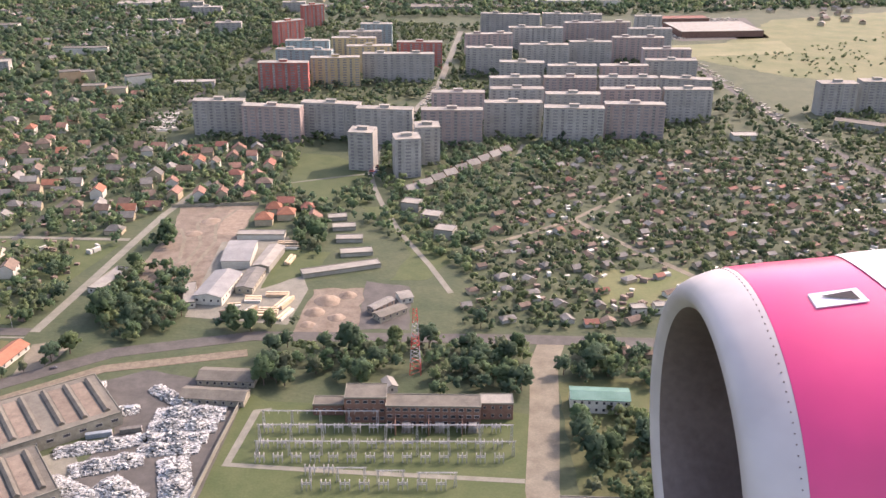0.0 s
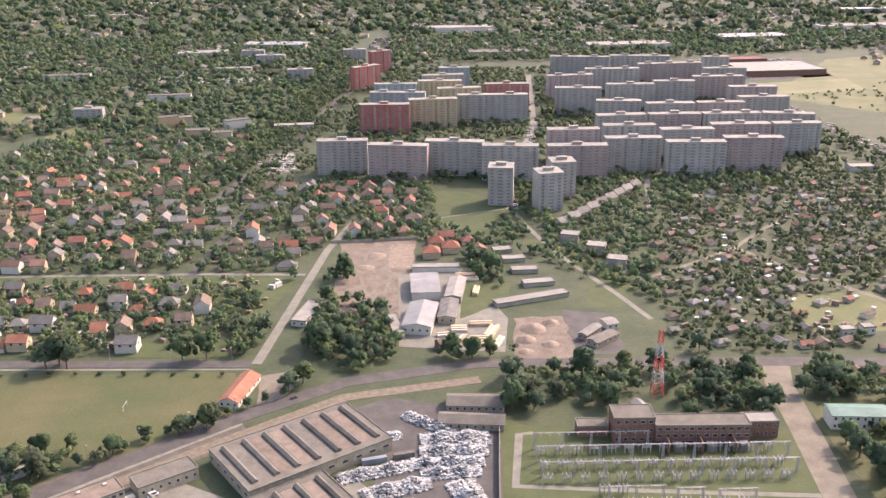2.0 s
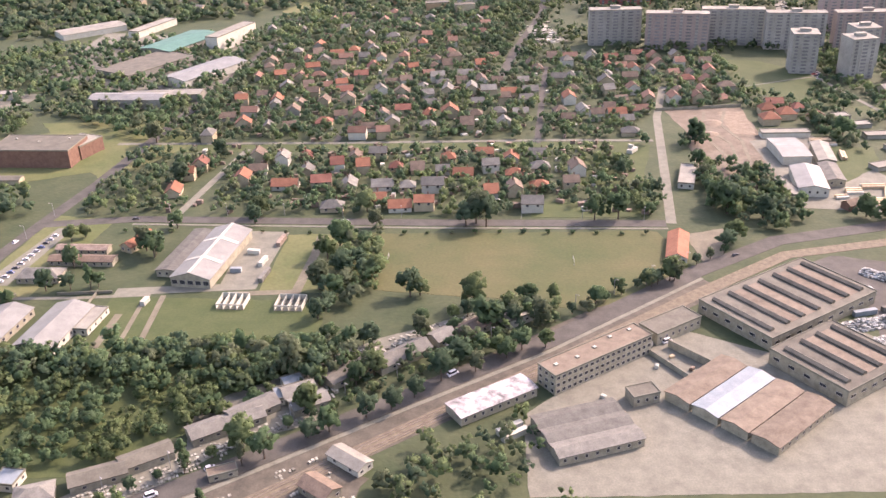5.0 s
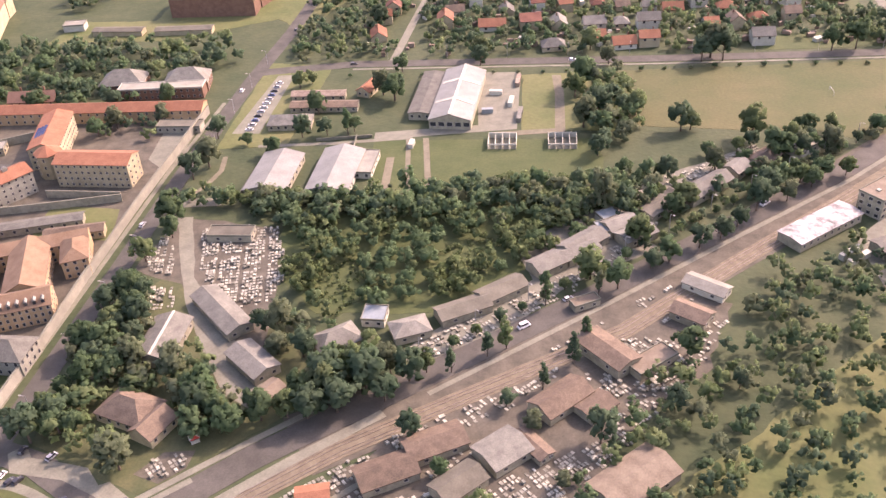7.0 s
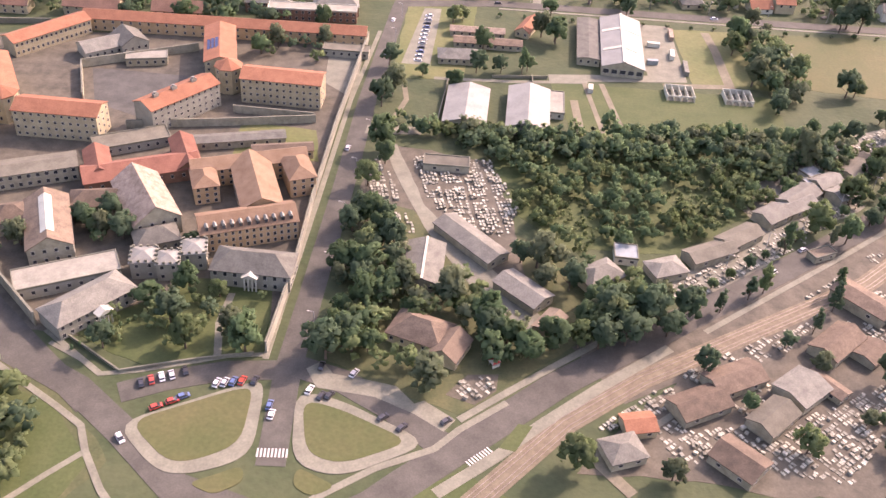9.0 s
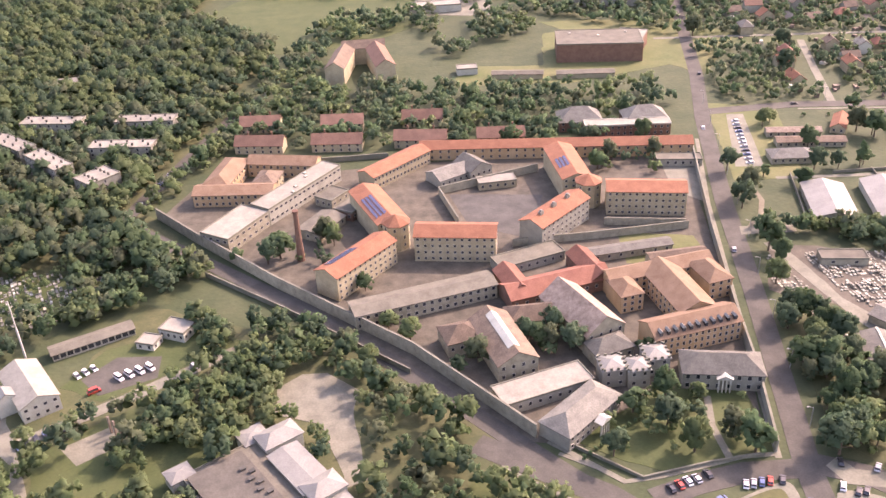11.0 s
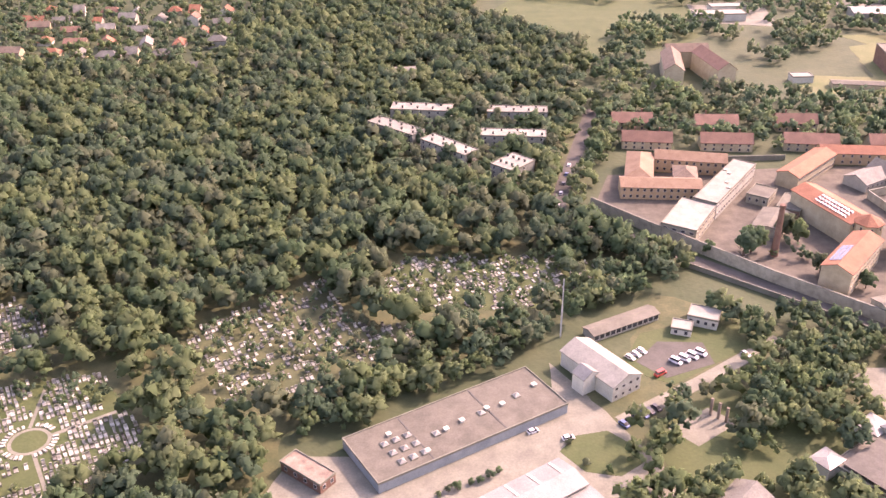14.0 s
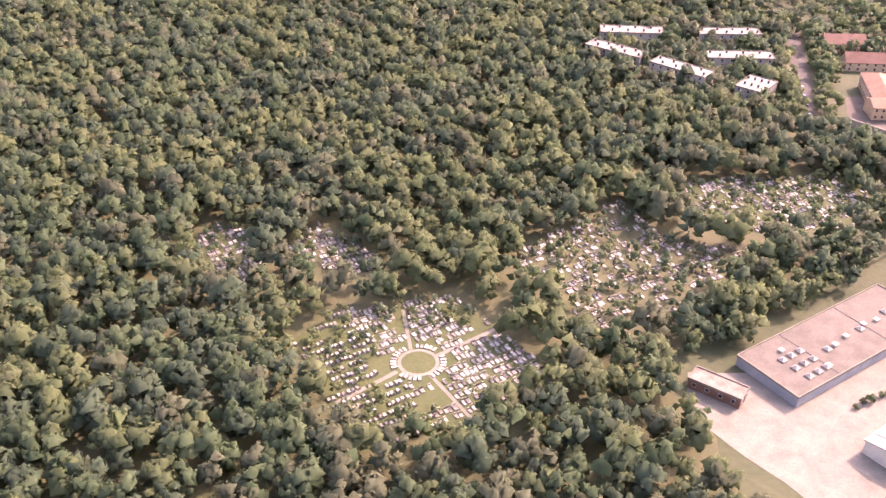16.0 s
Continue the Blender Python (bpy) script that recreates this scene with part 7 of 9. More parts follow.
building("garden_house", 118, 512, 5, 9, 7, 5, "flat", 0, "white", "felt_light", 1, 2, 2, "small white flat-roofed garden house", "house", "garden houses")
building("garden_house", 132, 515, 5, 8, 7, 5, "flat", 0, "white", "felt_light", 1, 2, 2, "small white flat-roofed garden house", "house", "garden houses")
scatter_boxes("garden_sheds", "small sheds and greenhouses scattered through the gardens", "rust", [[(15, 500), (480, 560), (500, 800), (90, 850)], [(-560, 505), (-240, 500), (-240, 850), (-560, 850)]], [420, 300], 3.6, 2.4, 21, category="shed", tilt=30, clearance=2)
scatter_boxes("white_roofs", "bright flat garden roofs and caravans among the gardens", "white", [[(15, 500), (480, 560), (500, 800), (90, 850)], [(-560, 505), (-240, 500), (-240, 850), (-560, 850)]], [150, 50], 4.2, 2.4, 22, category="shed", tilt=30, clearance=2)

# ---- depot and ceremonial hall ----
D = "depot buildings"
hall = building("depot_hall", -979, 205, 34.5, 76, 25.5, 4.2, "flat", 0, "blue_sheet", "felt", 0, 0, 0, "long low depot hall with grey felt roof and blue wall", "hall", D)
for i in range(12):
    part("window_band", Shape().box(-2.6, 2.6, -0.05, 0.1, 2.2, 3.4).mesh("window_band", M["blue_sheet"]) if "window_band" not in bpy.data.meshes else bpy.data.meshes["window_band"], hall, at=pose(-34.8 + i * 6.3, -12.8, 0))
q = Shape().box(-1.3, 1.3, -1.3, 1.3, 0, 0.5).add([(-1.2, -1.2, 0.5), (1.2, -1.2, 0.5), (1.2, 1.2, 0.5), (-1.2, 1.2, 0.5), (0, 0, 1.3)], [(0, 1, 4), (1, 2, 4), (2, 3, 4), (3, 0, 4)], 1)
dome = q.mesh("pyramid_light", [M["concrete"], M["sheet"]])
for i in range(9):
    part("roof_light", dome, hall, "pyramid roof light", pose(-27.5 + (i % 3) * 4.4 + (i // 3) * 0.4, 2.5 - (i // 3) * 5.2, 4.3))
for x, y in ((-10, -2), (9, -1), (25, 0.5)):
    part("roof_light", dome, hall, "pyramid roof light", pose(x, y, 4.3))
vent = Shape().box(-0.7, 0.7, -0.7, 0.7, 0, 0.8).box(-0.9, 0.9, -0.9, 0.9, 0.8, 0.95, 0, True).mesh("square_vent", M["white"])
for x, y in ((-24, 6), (-17, -8), (1, -1), (18, -1), (34, 2), (-6, -2), (12, 0)):
    part("roof_vent", vent, hall, "white roof ventilator", pose(x, y, 4.3))
for x in (-17, 12):
    part("roof_joint", Shape().box(-0.25, 0.25, -12.5, 12.5, 0, 0.14).mesh("roof_joint", M["dark"]), hall, "dark expansion joint", pose(x, 0, 4.3))
b = building("depot_store", -963, 164, 37, 54, 14, 5.5, "gable", 1.2, "white", "sheet", 1, 10, 3, "white-roofed depot store with translucent bands", "hall", D, faces="e")
for i in range(6):
    part("light_band", Shape().box(-0.5, 0.5, -3.4, 3.4, 0, 0.1).mesh("light_band", M["white"]), b, "translucent white roof band", pose(-22 + i * 9, 3.5, 5.5 + 0.72) @ pose(0, 0, 0, -9.7, 0, 0))
building("depot_store", -954.5, 157, 37, 50, 9.5, 4.2, "gable", 0.5, "white", "sheet", 1, 10, 3, "lower aisle of the depot store with pale roof", "hall", D, faces="se")
b = building("white_house", -927, 238, 38, 14, 28, 7, "gable_y", 3.0, "white", "felt_light", 2, 4, 8, "white two-storey house with bright gabled roof", "house", D, win=(1.2, 1.2))
part("cross_gable", wall_shape(8, 6, 7.2, "gable_y", 2.4).mesh("cross_gable", M["white"]), b, at=pose(-9, -2, 0, 0, 0, 0))
part("cross_roof", roof_shape(8, 6, 7.2, "gable_y", 2.4, 0.3).mesh("cross_roof", M["sheet"]), b, at=pose(-9, -2, 0))
building("garage_row", -915, 272, 32, 33, 7, 3.4, "gable", 1, "grey", "felt", 1, 12, 2, "long row of grey garages", "garage", D, faces="s", win=(2.2, 2.0))
building("kiosk", -891, 270, -16, 8, 7, 3, "flat", 0, "white", "felt_light", 1, 2, 2, "small white kiosk with flat roof", "kiosk", D)
building("white_hut", -881, 277, -20, 12, 9, 4.5, "flat", 0, "white", "felt_light", 1, 4, 3, "small white flat-roofed office", "office", D)
building("brick_box", -1027, 180, -35, 18, 7, 4, "flat", 0, "brick", "rust", 1, 4, 2, "low brick box with brown roof", "store", D)
wall_run("yard_wall", "concrete", 2.4, 0.3, (-784, 246), (-840, 292), (-880, 322), label="low concrete wall along the road")
pole = empty("radio_mast", -940, 264, label="thin white radio mast", category="mast")
part("shaft", Shape().bar((0, 0, -0.1), (0, 0, 14), 0.3).bar((0, 0, 14), (0, 0, 27), 0.18).mesh("shaft", M["paint"]), pole)
C = "ceremonial hall"
main = building("ceremonial_hall", -831.7, 182, 39, 31, 42, 4.6, "flat", 0, "white", "felt", 0, 0, 0, "large ceremonial hall with dark flat roof", "hall", C)
part("roof_plate", Shape().box(-14.5, 4.5, -19.5, 17.5, 0, 1.3).box(-14.9, 4.9, -19.9, 17.9, 1.3, 1.55, 0, True).mesh("roof_plate", M["roof_dark"]), main, "raised dark roof over the main room", pose(0, 0, 4.7))
rv = Shape().box(-0.9, 0.9, -0.6, 0.6, 0, 0.8).box(-1.05, 1.05, -0.75, 0.75, 0.8, 0.95).mesh("round_vent", M["dark"])
for i in range(8):
    part("roof_vent", rv, main, "dark roof ventilator", pose(1.0 + 1.8 * (i % 2), 9 - i * 3.0, 6.2))
part("air_handler", Shape().box(-1.6, 1.6, -1.0, 1.0, 0, 1.3).box(-0.6, 0.6, -0.6, 0.6, 1.3, 2.0).bar((-1.2, 0, 0.6), (-2.6, 0, 0.4), 0.25).mesh("air_handler", M["steel"]), main, "grey rooftop air unit", pose(3, -19.8, 4.8))
building("ceremonial_hall", -817.8, 190, 39, 11, 23, 6.4, "gable_y", 0.7, "white", "sheet", 0, 0, 0, "raised pale middle part of the ceremonial hall", "hall", C)
for x, y, w, d in ((-827.5, 206, 14, 9), (-809, 181, 12, 9)):
    building("hall_pavilion", x, y, 38, w, d, 7.0, "hip", 2.0, "white", "sheet", 0, 0, 0, "white pavilion with light metal hipped roof", "pavilion", C)
for x, y, w, d in ((-837, 208, 9, 8), (-803.5, 174.5, 9, 9), (-831, 155, 6, 5), (-858, 190, 8, 7)):
    building("hall_pavilion", x, y, 38, w, d, 5.2, "hip", 0.9, "white", "sheet", 0, 0, 0, "low corner pavilion with light metal roof", "pavilion", C)
building("park_house", -893, 166, 50, 26, 12, 4.5, "gable", 2.6, "old", "slate", 1, 6, 3, "grey-gabled house in the park", "house", faces="se")
building("park_house", -888, 156, -40, 12, 9, 4.5, "gable", 2.6, "old", "slate", 1, 3, 2, "grey-gabled wing of the park house", "house", faces="se")
mon = empty("monument", -887.6, 215, -38, label="three tall dark steel pillars of a monument", category="monument")
for i, (dx, a) in enumerate(((-3, 0), (0, 0), (3, 0))):
    part("pillar", Shape().box(-0.45, 0.45, -0.35, 0.35, -0.1, 7.5 - 0.5 * i).mesh("pillar", M["rust"]), mon, at=pose(dx, 0, 0, 0, a, 0))

# ---- cemetery ----
CEM_EAST = [(-1018, 300), (-1007, 326), (-934, 330), (-905, 318), (-935, 286), (-994, 280)]
CEM_MID = [(-1092, 256), (-1083, 268), (-1042, 306), (-1028, 276), (-992, 266), (-1032, 222), (-1064, 212)]
CEM_RING = [(-1172, 205), (-1156, 221), (-1115, 232), (-1081, 191), (-1103, 169), (-1142, 149)]
CEM_WEST = [(-1222, 270), (-1212, 285), (-1191, 264), (-1190, 240), (-1203, 238)]
CEM_NORTH = [(-1172, 283), (-1138, 252), (-1159, 243), (-1184, 262)]


def wider(poly, k, dy=0.0):
    cx, cy = sum(p[0] for p in poly) / len(poly), sum(p[1] for p in poly) / len(poly)
    return [(cx + (x - cx) * k, cy + (y - cy) * k + dy) for x, y in poly]


CEMETERY = [CEM_EAST, CEM_MID, CEM_RING, CEM_WEST, CEM_NORTH]
for i, poly in enumerate(CEMETERY):
    patch(f"cemetery_ground_{i + 1}", "floor" if i in (1, 4) else "lawn", 0.06, *poly, label="dry grass between the graves", category="ground", ragged=2)
PATHS = "pale gravel cemetery path"
ribbon("cemetery_path_1", "concrete", 0.10, 1.7, (-1098, 213), (-1120, 196.5), label=PATHS, category="path")
ribbon("cemetery_path_2", "concrete", 0.10, 1.7, (-1133, 188), (-1152, 172), label=PATHS, category="path")
ribbon("cemetery_path_3", "concrete", 0.10, 1.3, (-1133, 223), (-1129, 200), label=PATHS, category="path")
ribbon("cemetery_path_4", "concrete", 0.10, 1.3, (-1122, 187), (-1108, 166), label=PATHS, category="path")
ring = [(-1126 + 6.6 * math.cos(i * math.pi / 16), 193 + 6.6 * math.sin(i * math.pi / 16)) for i in range(33)]
ribbon("cemetery_path_5", "concrete", 0.11, 1.3, *ring, label="circular gravel path round a lawn", category="path")
patch("cemetery_round_lawn", "lawn", 0.09, *[(-1126 + 6.2 * math.cos(i * math.pi / 12), 193 + 6.2 * math.sin(i * math.pi / 12)) for i in range(24)], label="round lawn in the cemetery", category="lawn")


def grave_meshes():
    out = []
    for k in range(4):
        s = Shape().box(-0.5, 0.5, -1.05, 0.95, -0.05, 0.28 + 0.1 * k).box(-0.42, 0.42, -0.95, 0.85, 0.28 + 0.1 * k, 0.34 + 0.1 * k)
        t = Shape().box(-0.48, 0.48, 0.95, 1.15, -0.05, 1.0 + 0.12 * k)
        if k % 2:
            t.add([(-0.48, 0.95, 1.0 + 0.12 * k), (0.48, 0.95, 1.0 + 0.12 * k), (0, 0.95, 1.35 + 0.12 * k), (-0.48, 1.15, 1.0 + 0.12 * k), (0.48, 1.15, 1.0 + 0.12 * k), (0, 1.15, 1.35 + 0.12 * k)], [(0, 1, 2), (1, 4, 5, 2), (3, 0, 2, 5), (4, 3, 5)])
        out.append((s.mesh("grave_slab", M["grave"]), t.mesh("headstone", M["grave"])))
    return out


GRAVES = grave_meshes()
for i in range(34):
    a = i * 2 * math.pi / 34
    if min(abs((math.degrees(a) - q + 180) % 360 - 180) for q in (38, 218, 112, 292)) < 9:
        continue
    g = tagged(new("grave", GRAVES[i % 4][0]), "low stone grave slab beside the circular path", "grave", "graves round the circular path")
    g.matrix_basis = pose(-1126 + 8.6 * math.cos(a), 193 + 8.6 * math.sin(a), 0.06, 0, 0, math.degrees(a) + 90)
rng = random.Random(31)
count = 0
slabs = Shape()
for poly, turn in ((CEM_RING, 32), (CEM_WEST, 32), (CEM_NORTH, 30), (CEM_MID, 30), (CEM_EAST, 28)):
    c, s = math.cos(radians(turn)), math.sin(radians(turn))
    cx, cy = sum(p[0] for p in poly) / len(poly), sum(p[1] for p in poly) / len(poly)
    dense = 0.9 if poly is CEM_RING else 0.75 if poly in (CEM_WEST, CEM_NORTH) else 0.5
    for i in range(-44, 45):
        for j in range(-22, 23):
            u, w = i * 1.75 + rng.uniform(-0.25, 0.25), j * 4.0 + rng.uniform(-0.4, 0.4)
            x, y = cx + u * c - w * s, cy + u * s + w * c
            if not inside(poly, x, y) or rng.random() > dense or not clear(x, y, 0.6) or (x + 1126) ** 2 + (y - 193) ** 2 < 130:
                continue
            if poly is CEM_RING and noise.noise((x * 0.07, y * 0.07, 5)) < -0.25:
                continue
            if poly is CEM_RING and count < 170:
                count += 1
                slab, stone = GRAVES[rng.randrange(4)]
                g = tagged(new("grave", slab), "stone grave slab with a headstone", "grave", "graves round the circular path")
                g.matrix_basis = pose(x, y, 0.06, 0, 0, turn + 180 + rng.uniform(-5, 5))
                part("headstone", stone, g)
            else:
                a, b, h = rng.uniform(0.45, 0.75), rng.uniform(0.9, 1.3), rng.uniform(0.3, 0.6)
                q = [(x + c * m * a - s * n * b, y + s * m * a + c * n * b) for m, n in ((-1, -1), (1, -1), (1, 1), (-1, 1))]
                slabs.add([(*p, 0) for p in q] + [(*p, h) for p in q], [(4, 5, 6, 7), (0, 1, 5, 4), (1, 2, 6, 5), (2, 3, 7, 6), (3, 0, 4, 7)])
                hx, hy = x - s * b, y + c * b
                q = [(hx + c * m * a - s * n * 0.12, hy + s * m * a + c * n * 0.12) for m, n in ((-1, -1), (1, -1), (1, 1), (-1, 1))]
                slabs.add([(*p, 0) for p in q] + [(*p, h + 0.8) for p in q], [(4, 5, 6, 7), (0, 1, 5, 4), (1, 2, 6, 5), (2, 3, 7, 6), (3, 0, 4, 7)])
tagged(new("cemetery_graves", slabs.mesh("cemetery_graves", M["grave"])), "rows of pale and grey stone graves among trees", "graves", kind="stuff")

# ---- cars ----
CARS = {}


def car(x, y, rot, k=0, van=False, group="parked cars"):
    key = (k, van)
    if key not in CARS:
        body, glass = Shape(), Shape()
        L, w, h = (2.6, 0.95, 1.2) if van else (2.15, 0.88, 0.85)
        side = [(-L, 0.3), (-L, h * 0.9), (-L * 0.93, h), (L * 0.55, h), (L * 0.96, h * 0.82), (L, 0.3)]
        n = len(side)
        body.add([(p, -w, z) for p, z in side] + [(p, w, z) for p, z in side], [tuple(range(n)), tuple(reversed(range(n, 2 * n)))] + [(i, i + n, (i + 1) % n + n, (i + 1) % n) for i in range(n)])
        a = [(-L * 0.9, h), (-L * 0.72, h + (1.0 if van else 0.58)), (L * (0.55 if van else 0.15), h + (1.0 if van else 0.58)), (L * 0.55 + 0.25, h)]
        v = [(p, -w * (0.94 if i in (0, 3) else 0.8), z) for i, (p, z) in enumerate(a)] + [(p, w * (0.94 if i in (0, 3) else 0.8), z) for i, (p, z) in enumerate(a)]
        glass.add(v, [(0, 1, 2, 3), (7, 6, 5, 4), (0, 4, 5, 1), (2, 6, 7, 3)])
        glass.box(a[1][0], a[2][0], -w * 0.8, w * 0.8, a[1][1], a[1][1] + 0.05, 1)
        ring = [(0.33 * math.cos(i * math.pi / 5), 0.33 * math.sin(i * math.pi / 5)) for i in range(10)]
        wheel = mesh("wheel", [(p, -0.1, q) for p, q in ring] + [(p, 0.1, q) for p, q in ring], [tuple(range(10)), tuple(reversed(range(10, 20)))] + [(i, i + 10, (i + 1) % 10 + 10, (i + 1) % 10) for i in range(10)], M["tyre"])
        CARS[key] = (body.mesh("body", CAR[k]), glass.mesh("cabin", [M["pane"], CAR[k]]), wheel, L, w)
    body, glass, wheel, L, w = CARS[key]
    root = empty("van" if van else "car", x, y, rot, z=0.12 if y < 380 else -0.12, label=f"{('white', 'silver', 'red', 'black', 'dark blue')[k]} {'delivery van' if van else 'passenger car'} on the asphalt", category="van" if van else "car", group=group)
    part("body", body, root)
    part("cabin", glass, root, "dark glass cabin")
    for i in (-0.62, 0.62) if y < 380 else ():
        for j in (-1, 1):
            part("wheel", wheel, root, at=pose(i * L, j * (w - 0.05), 0.33))


for x, y, rot, k in ((-699, 159, -55, 0), (-655, 170, 82, 0), (-698, 182, 110, 3), (-695, 183.5, 110, 2), (-692, 185, 110, 0), (-689, 186, 110, 1), (-685, 188, 110, 3), (-674, 183, 75, 0), (-671.5, 183.3, 75, 1), (-668.8, 183.8, 75, 4), (-666, 184.2, 75, 2), (-662, 184.5, 75, 3)):
    car(x, y, rot, k)
for x, y, rot, k in ((-691, 172, 30, 2), (-686.5, 174.6, 28, 2), (-683.5, 176.8, 28, 4), (-644, 181, 70, 0), (-640, 178.5, 60, 3), (-637.4, 178.8, 60, 3), (-614, 166, 48, 3), (-630, 189, 60, 1), (-620, 170, 42, 3), (-600, 169, 40, 3), (-641, 192, 80, 3), (-656, 174, 82, 4)):
    car(x, y, rot, k)
for x, y, rot, k, van in ((-897, 248, -40, 0, True), (-893.5, 250, -40, 0, True), (-890, 252, -40, 0, True), (-886.5, 254, -40, 0, True), (-914, 250, -45, 0, False), (-911.5, 252.3, -45, 0, False), (-909, 254.6, -45, 0, False), (-904, 240, 38, 2, True), (-953, 205, 30, 0, False), (-941, 202, 20, 0, False), (-869, 254, -50, 1, False)):
    car(x, y, rot, k, van)
for i in range(6):
    car(-921 + i * 2.5, 210 + i * 1.9, -50, 3 if i % 3 else 4)
for i in range(5):
    car(-934 + i * 2.2, 384 + i * 12, 80, (0, 1, 3, 4, 0)[i])
for x, y, rot, k, van in ((-640, 330, 80, 1, False), (-622, 470, 80, 0, False), (-604, 560, 80, 3, False), (-470, 250, 32, 0, True), (-452, 266, 32, 1, False), (-360, 330, 40, 0, True), (-262, 356, 35, 0, True), (-278, 345, 35, 1, False), (-284, 341, 35, 3, False), (-210, 444, 35, 3, False), (-560, 501, 3, 3, False), (-430, 494, 3, 0, False)):
    car(x, y, rot, k, van)
for i in range(12):
    car(-601.5 - i * 0.62, 478 - i * 5.2, 172, (0, 1, 3, 4, 1, 2)[i % 6 if i % 6 < 5 else 0], group="cars on the roadside parking strip")
scatter_boxes("parked_cars", "rows of parked cars in the long car park", "stone", [[(-312, 920), (-282, 920), (-276, 1004), (-310, 985)]], [70], 3.8, 1.4, 43, rows=6, category="cars", tilt=4)
for i in range(10):
    car(-62 + (i % 2) * 4, 776 + i * 3.0, 0, (0, 1, 3, 4, 2)[i % 5], group="cars by the park")
scatter_boxes("mall_cars", "hundreds of parked cars round the shopping hall", "stone", [[(304, 1500), (356, 1428), (372, 1445), (340, 1630)], [(340, 1640), (500, 1640), (510, 1610), (345, 1610)]], [260, 150], 3.6, 1.3, 41, rows=7, category="cars", tilt=5)
scatter_boxes("estate_cars", "parked cars along the estate road", "stone", [[(325, 1300), (345, 1000), (362, 850), (378, 850), (362, 1000), (345, 1300)], [(-40, 950), (-10, 1110), (0, 1110), (-25, 950)]], [160, 60], 3.6, 1.3, 42, category="cars", tilt=5, clearance=-6)

# ---- street furniture ----
lamp_pole = Shape().bar((0, 0, -0.1), (0, 0, 8.5), 0.09).bar((0, 0, 8.5), (1.8, 0, 8.9), 0.06).mesh("lamp_post", M["steel"])
lamp_head = Shape().box(1.4, 2.3, -0.18, 0.18, 8.8, 9.0, 0, True).mesh("lamp_head", M["frame"])


def street_lamp(x, y, rot):
    r = empty("street_lamp", x, y, rot, label="grey steel street lamp with a single arm", category="street lamp", group="street lamps")
    part("lamp_post", lamp_pole, r)
    part("lamp_head", lamp_head, r)


for i in range(10):
    street_lamp(-645 + i * 3.3 + (i > 3) * 1.5, 210 + i * 33, 180)
for i in range(14):
    t = i / 13
    street_lamp(-505 + 270 * t - 4, 232 + 196 * t + 4, -50)
for i in range(9):
    street_lamp(-540 + i * 36, 506 - i * 1.8, -90)

# ---- trees ----
for x, y, s in ((-667, 198, 1.5), (-687, 199, 1.25), (-691, 228, 1.1), (-694, 210, 1.3), (-680, 226, 0.8), (-730, 259, 0.9), (-738, 266, 1.0), (-704, 220, 1.1), (-714, 198, 1.0), (-672, 206, 1.2), (-830, 352, 1.3), (-824, 346, 1.1), (-712, 448, 0.8), (-690, 420, 1.2), (-682, 428, 1.1), (-658, 432, 1.0)):
    tree(x, y, s, group="trees of the prison garden")
for i, (x, y) in enumerate(((-634, 272), (-630, 301), (-625, 329), (-623, 319), (-626, 370), (-621, 382), (-637, 208), (-629, 224), (-636, 243), (-619, 247), (-613, 231), (-598, 225), (-590, 219), (-585, 208), (-605, 183), (-629, 273), (-622, 262), (-640, 196), (-626, 200))):
    tree(x, y, 1.0 + (i % 3) * 0.28, group="trees along the prison road")
for i in range(46):
    x, y = random.uniform(-640, -598), random.uniform(200, 300)
    if clear(x, y, 2) and x > -646 + (y - 190) * 0.09 + 3 and not inside([(-634, 296), (-622, 336), (-577, 324), (-570, 284), (-610, 250)], x, y):
        tree(x, y, random.uniform(0.8, 1.35), group="trees along the prison road")
for i, (x, y) in enumerate(((-351, 489), (-357, 484), (-345, 484), (-410, 486), (-423, 427), (-428, 460), (-415, 433), (-384, 401), (-351, 391), (-333, 384), (-318, 372), (-345, 368), (-379, 402), (-281, 492), (-267, 493), (-197, 619), (-205, 512), (-200, 503), (-484, 492), (-548, 560), (-591, 640), (-535, 612), (-395, 330), (-430, 330), (-404, 420), (-433, 445))):
    tree(x, y, (2.0, 1.7, 1.8)[i] if i < 3 else 1.2 + (i % 3) * 0.25, group="trees round the sports field")
for i, (x, y) in enumerate(((-497, 226), (-484, 234), (-477, 238), (-465, 216), (-453, 229), (-461, 263), (-440, 268), (-506, 226), (-554, 411), (-448, 240), (-571, 200), (-574, 203))):
    tree(x, y, 0.8 + (i % 3) * 0.12, "tall", group="poplars along the avenue")
for i, (x, y) in enumerate(((-527, 231), (-538, 217), (-530, 222), (-442, 279), (-417, 285), (-530, 487), (-483, 505), (-532, 449), (-565, 411), (-578, 410), (-539, 457), (-432, 409), (-428, 379), (-422, 434), (-351, 508), (-418, 508), (-545, 226), (-552, 236))):
    tree(x, y, 1.0 + (i % 4) * 0.18, group="trees by the avenue")
for i, (x, y) in enumerate(((-101, 492), (-112, 488), (-123, 493), (-52, 462), (-68, 439), (-43, 428), (-91, 434), (-94, 428), (17, 434), (31, 428), (40, 422), (81, 446), (92, 440), (77, 367), (66, 376), (68, 358), (22, 492), (-205, 574), (-183, 492), (-202, 499), (-157, 507), (-214, 452), (-207, 461), (-91, 630), (-103, 658), (20, 452), (-8, 468), (-196, 624), (-70, 690))):
    tree(x, y, 1.05 + (i % 4) * 0.2, group="trees round the substation")
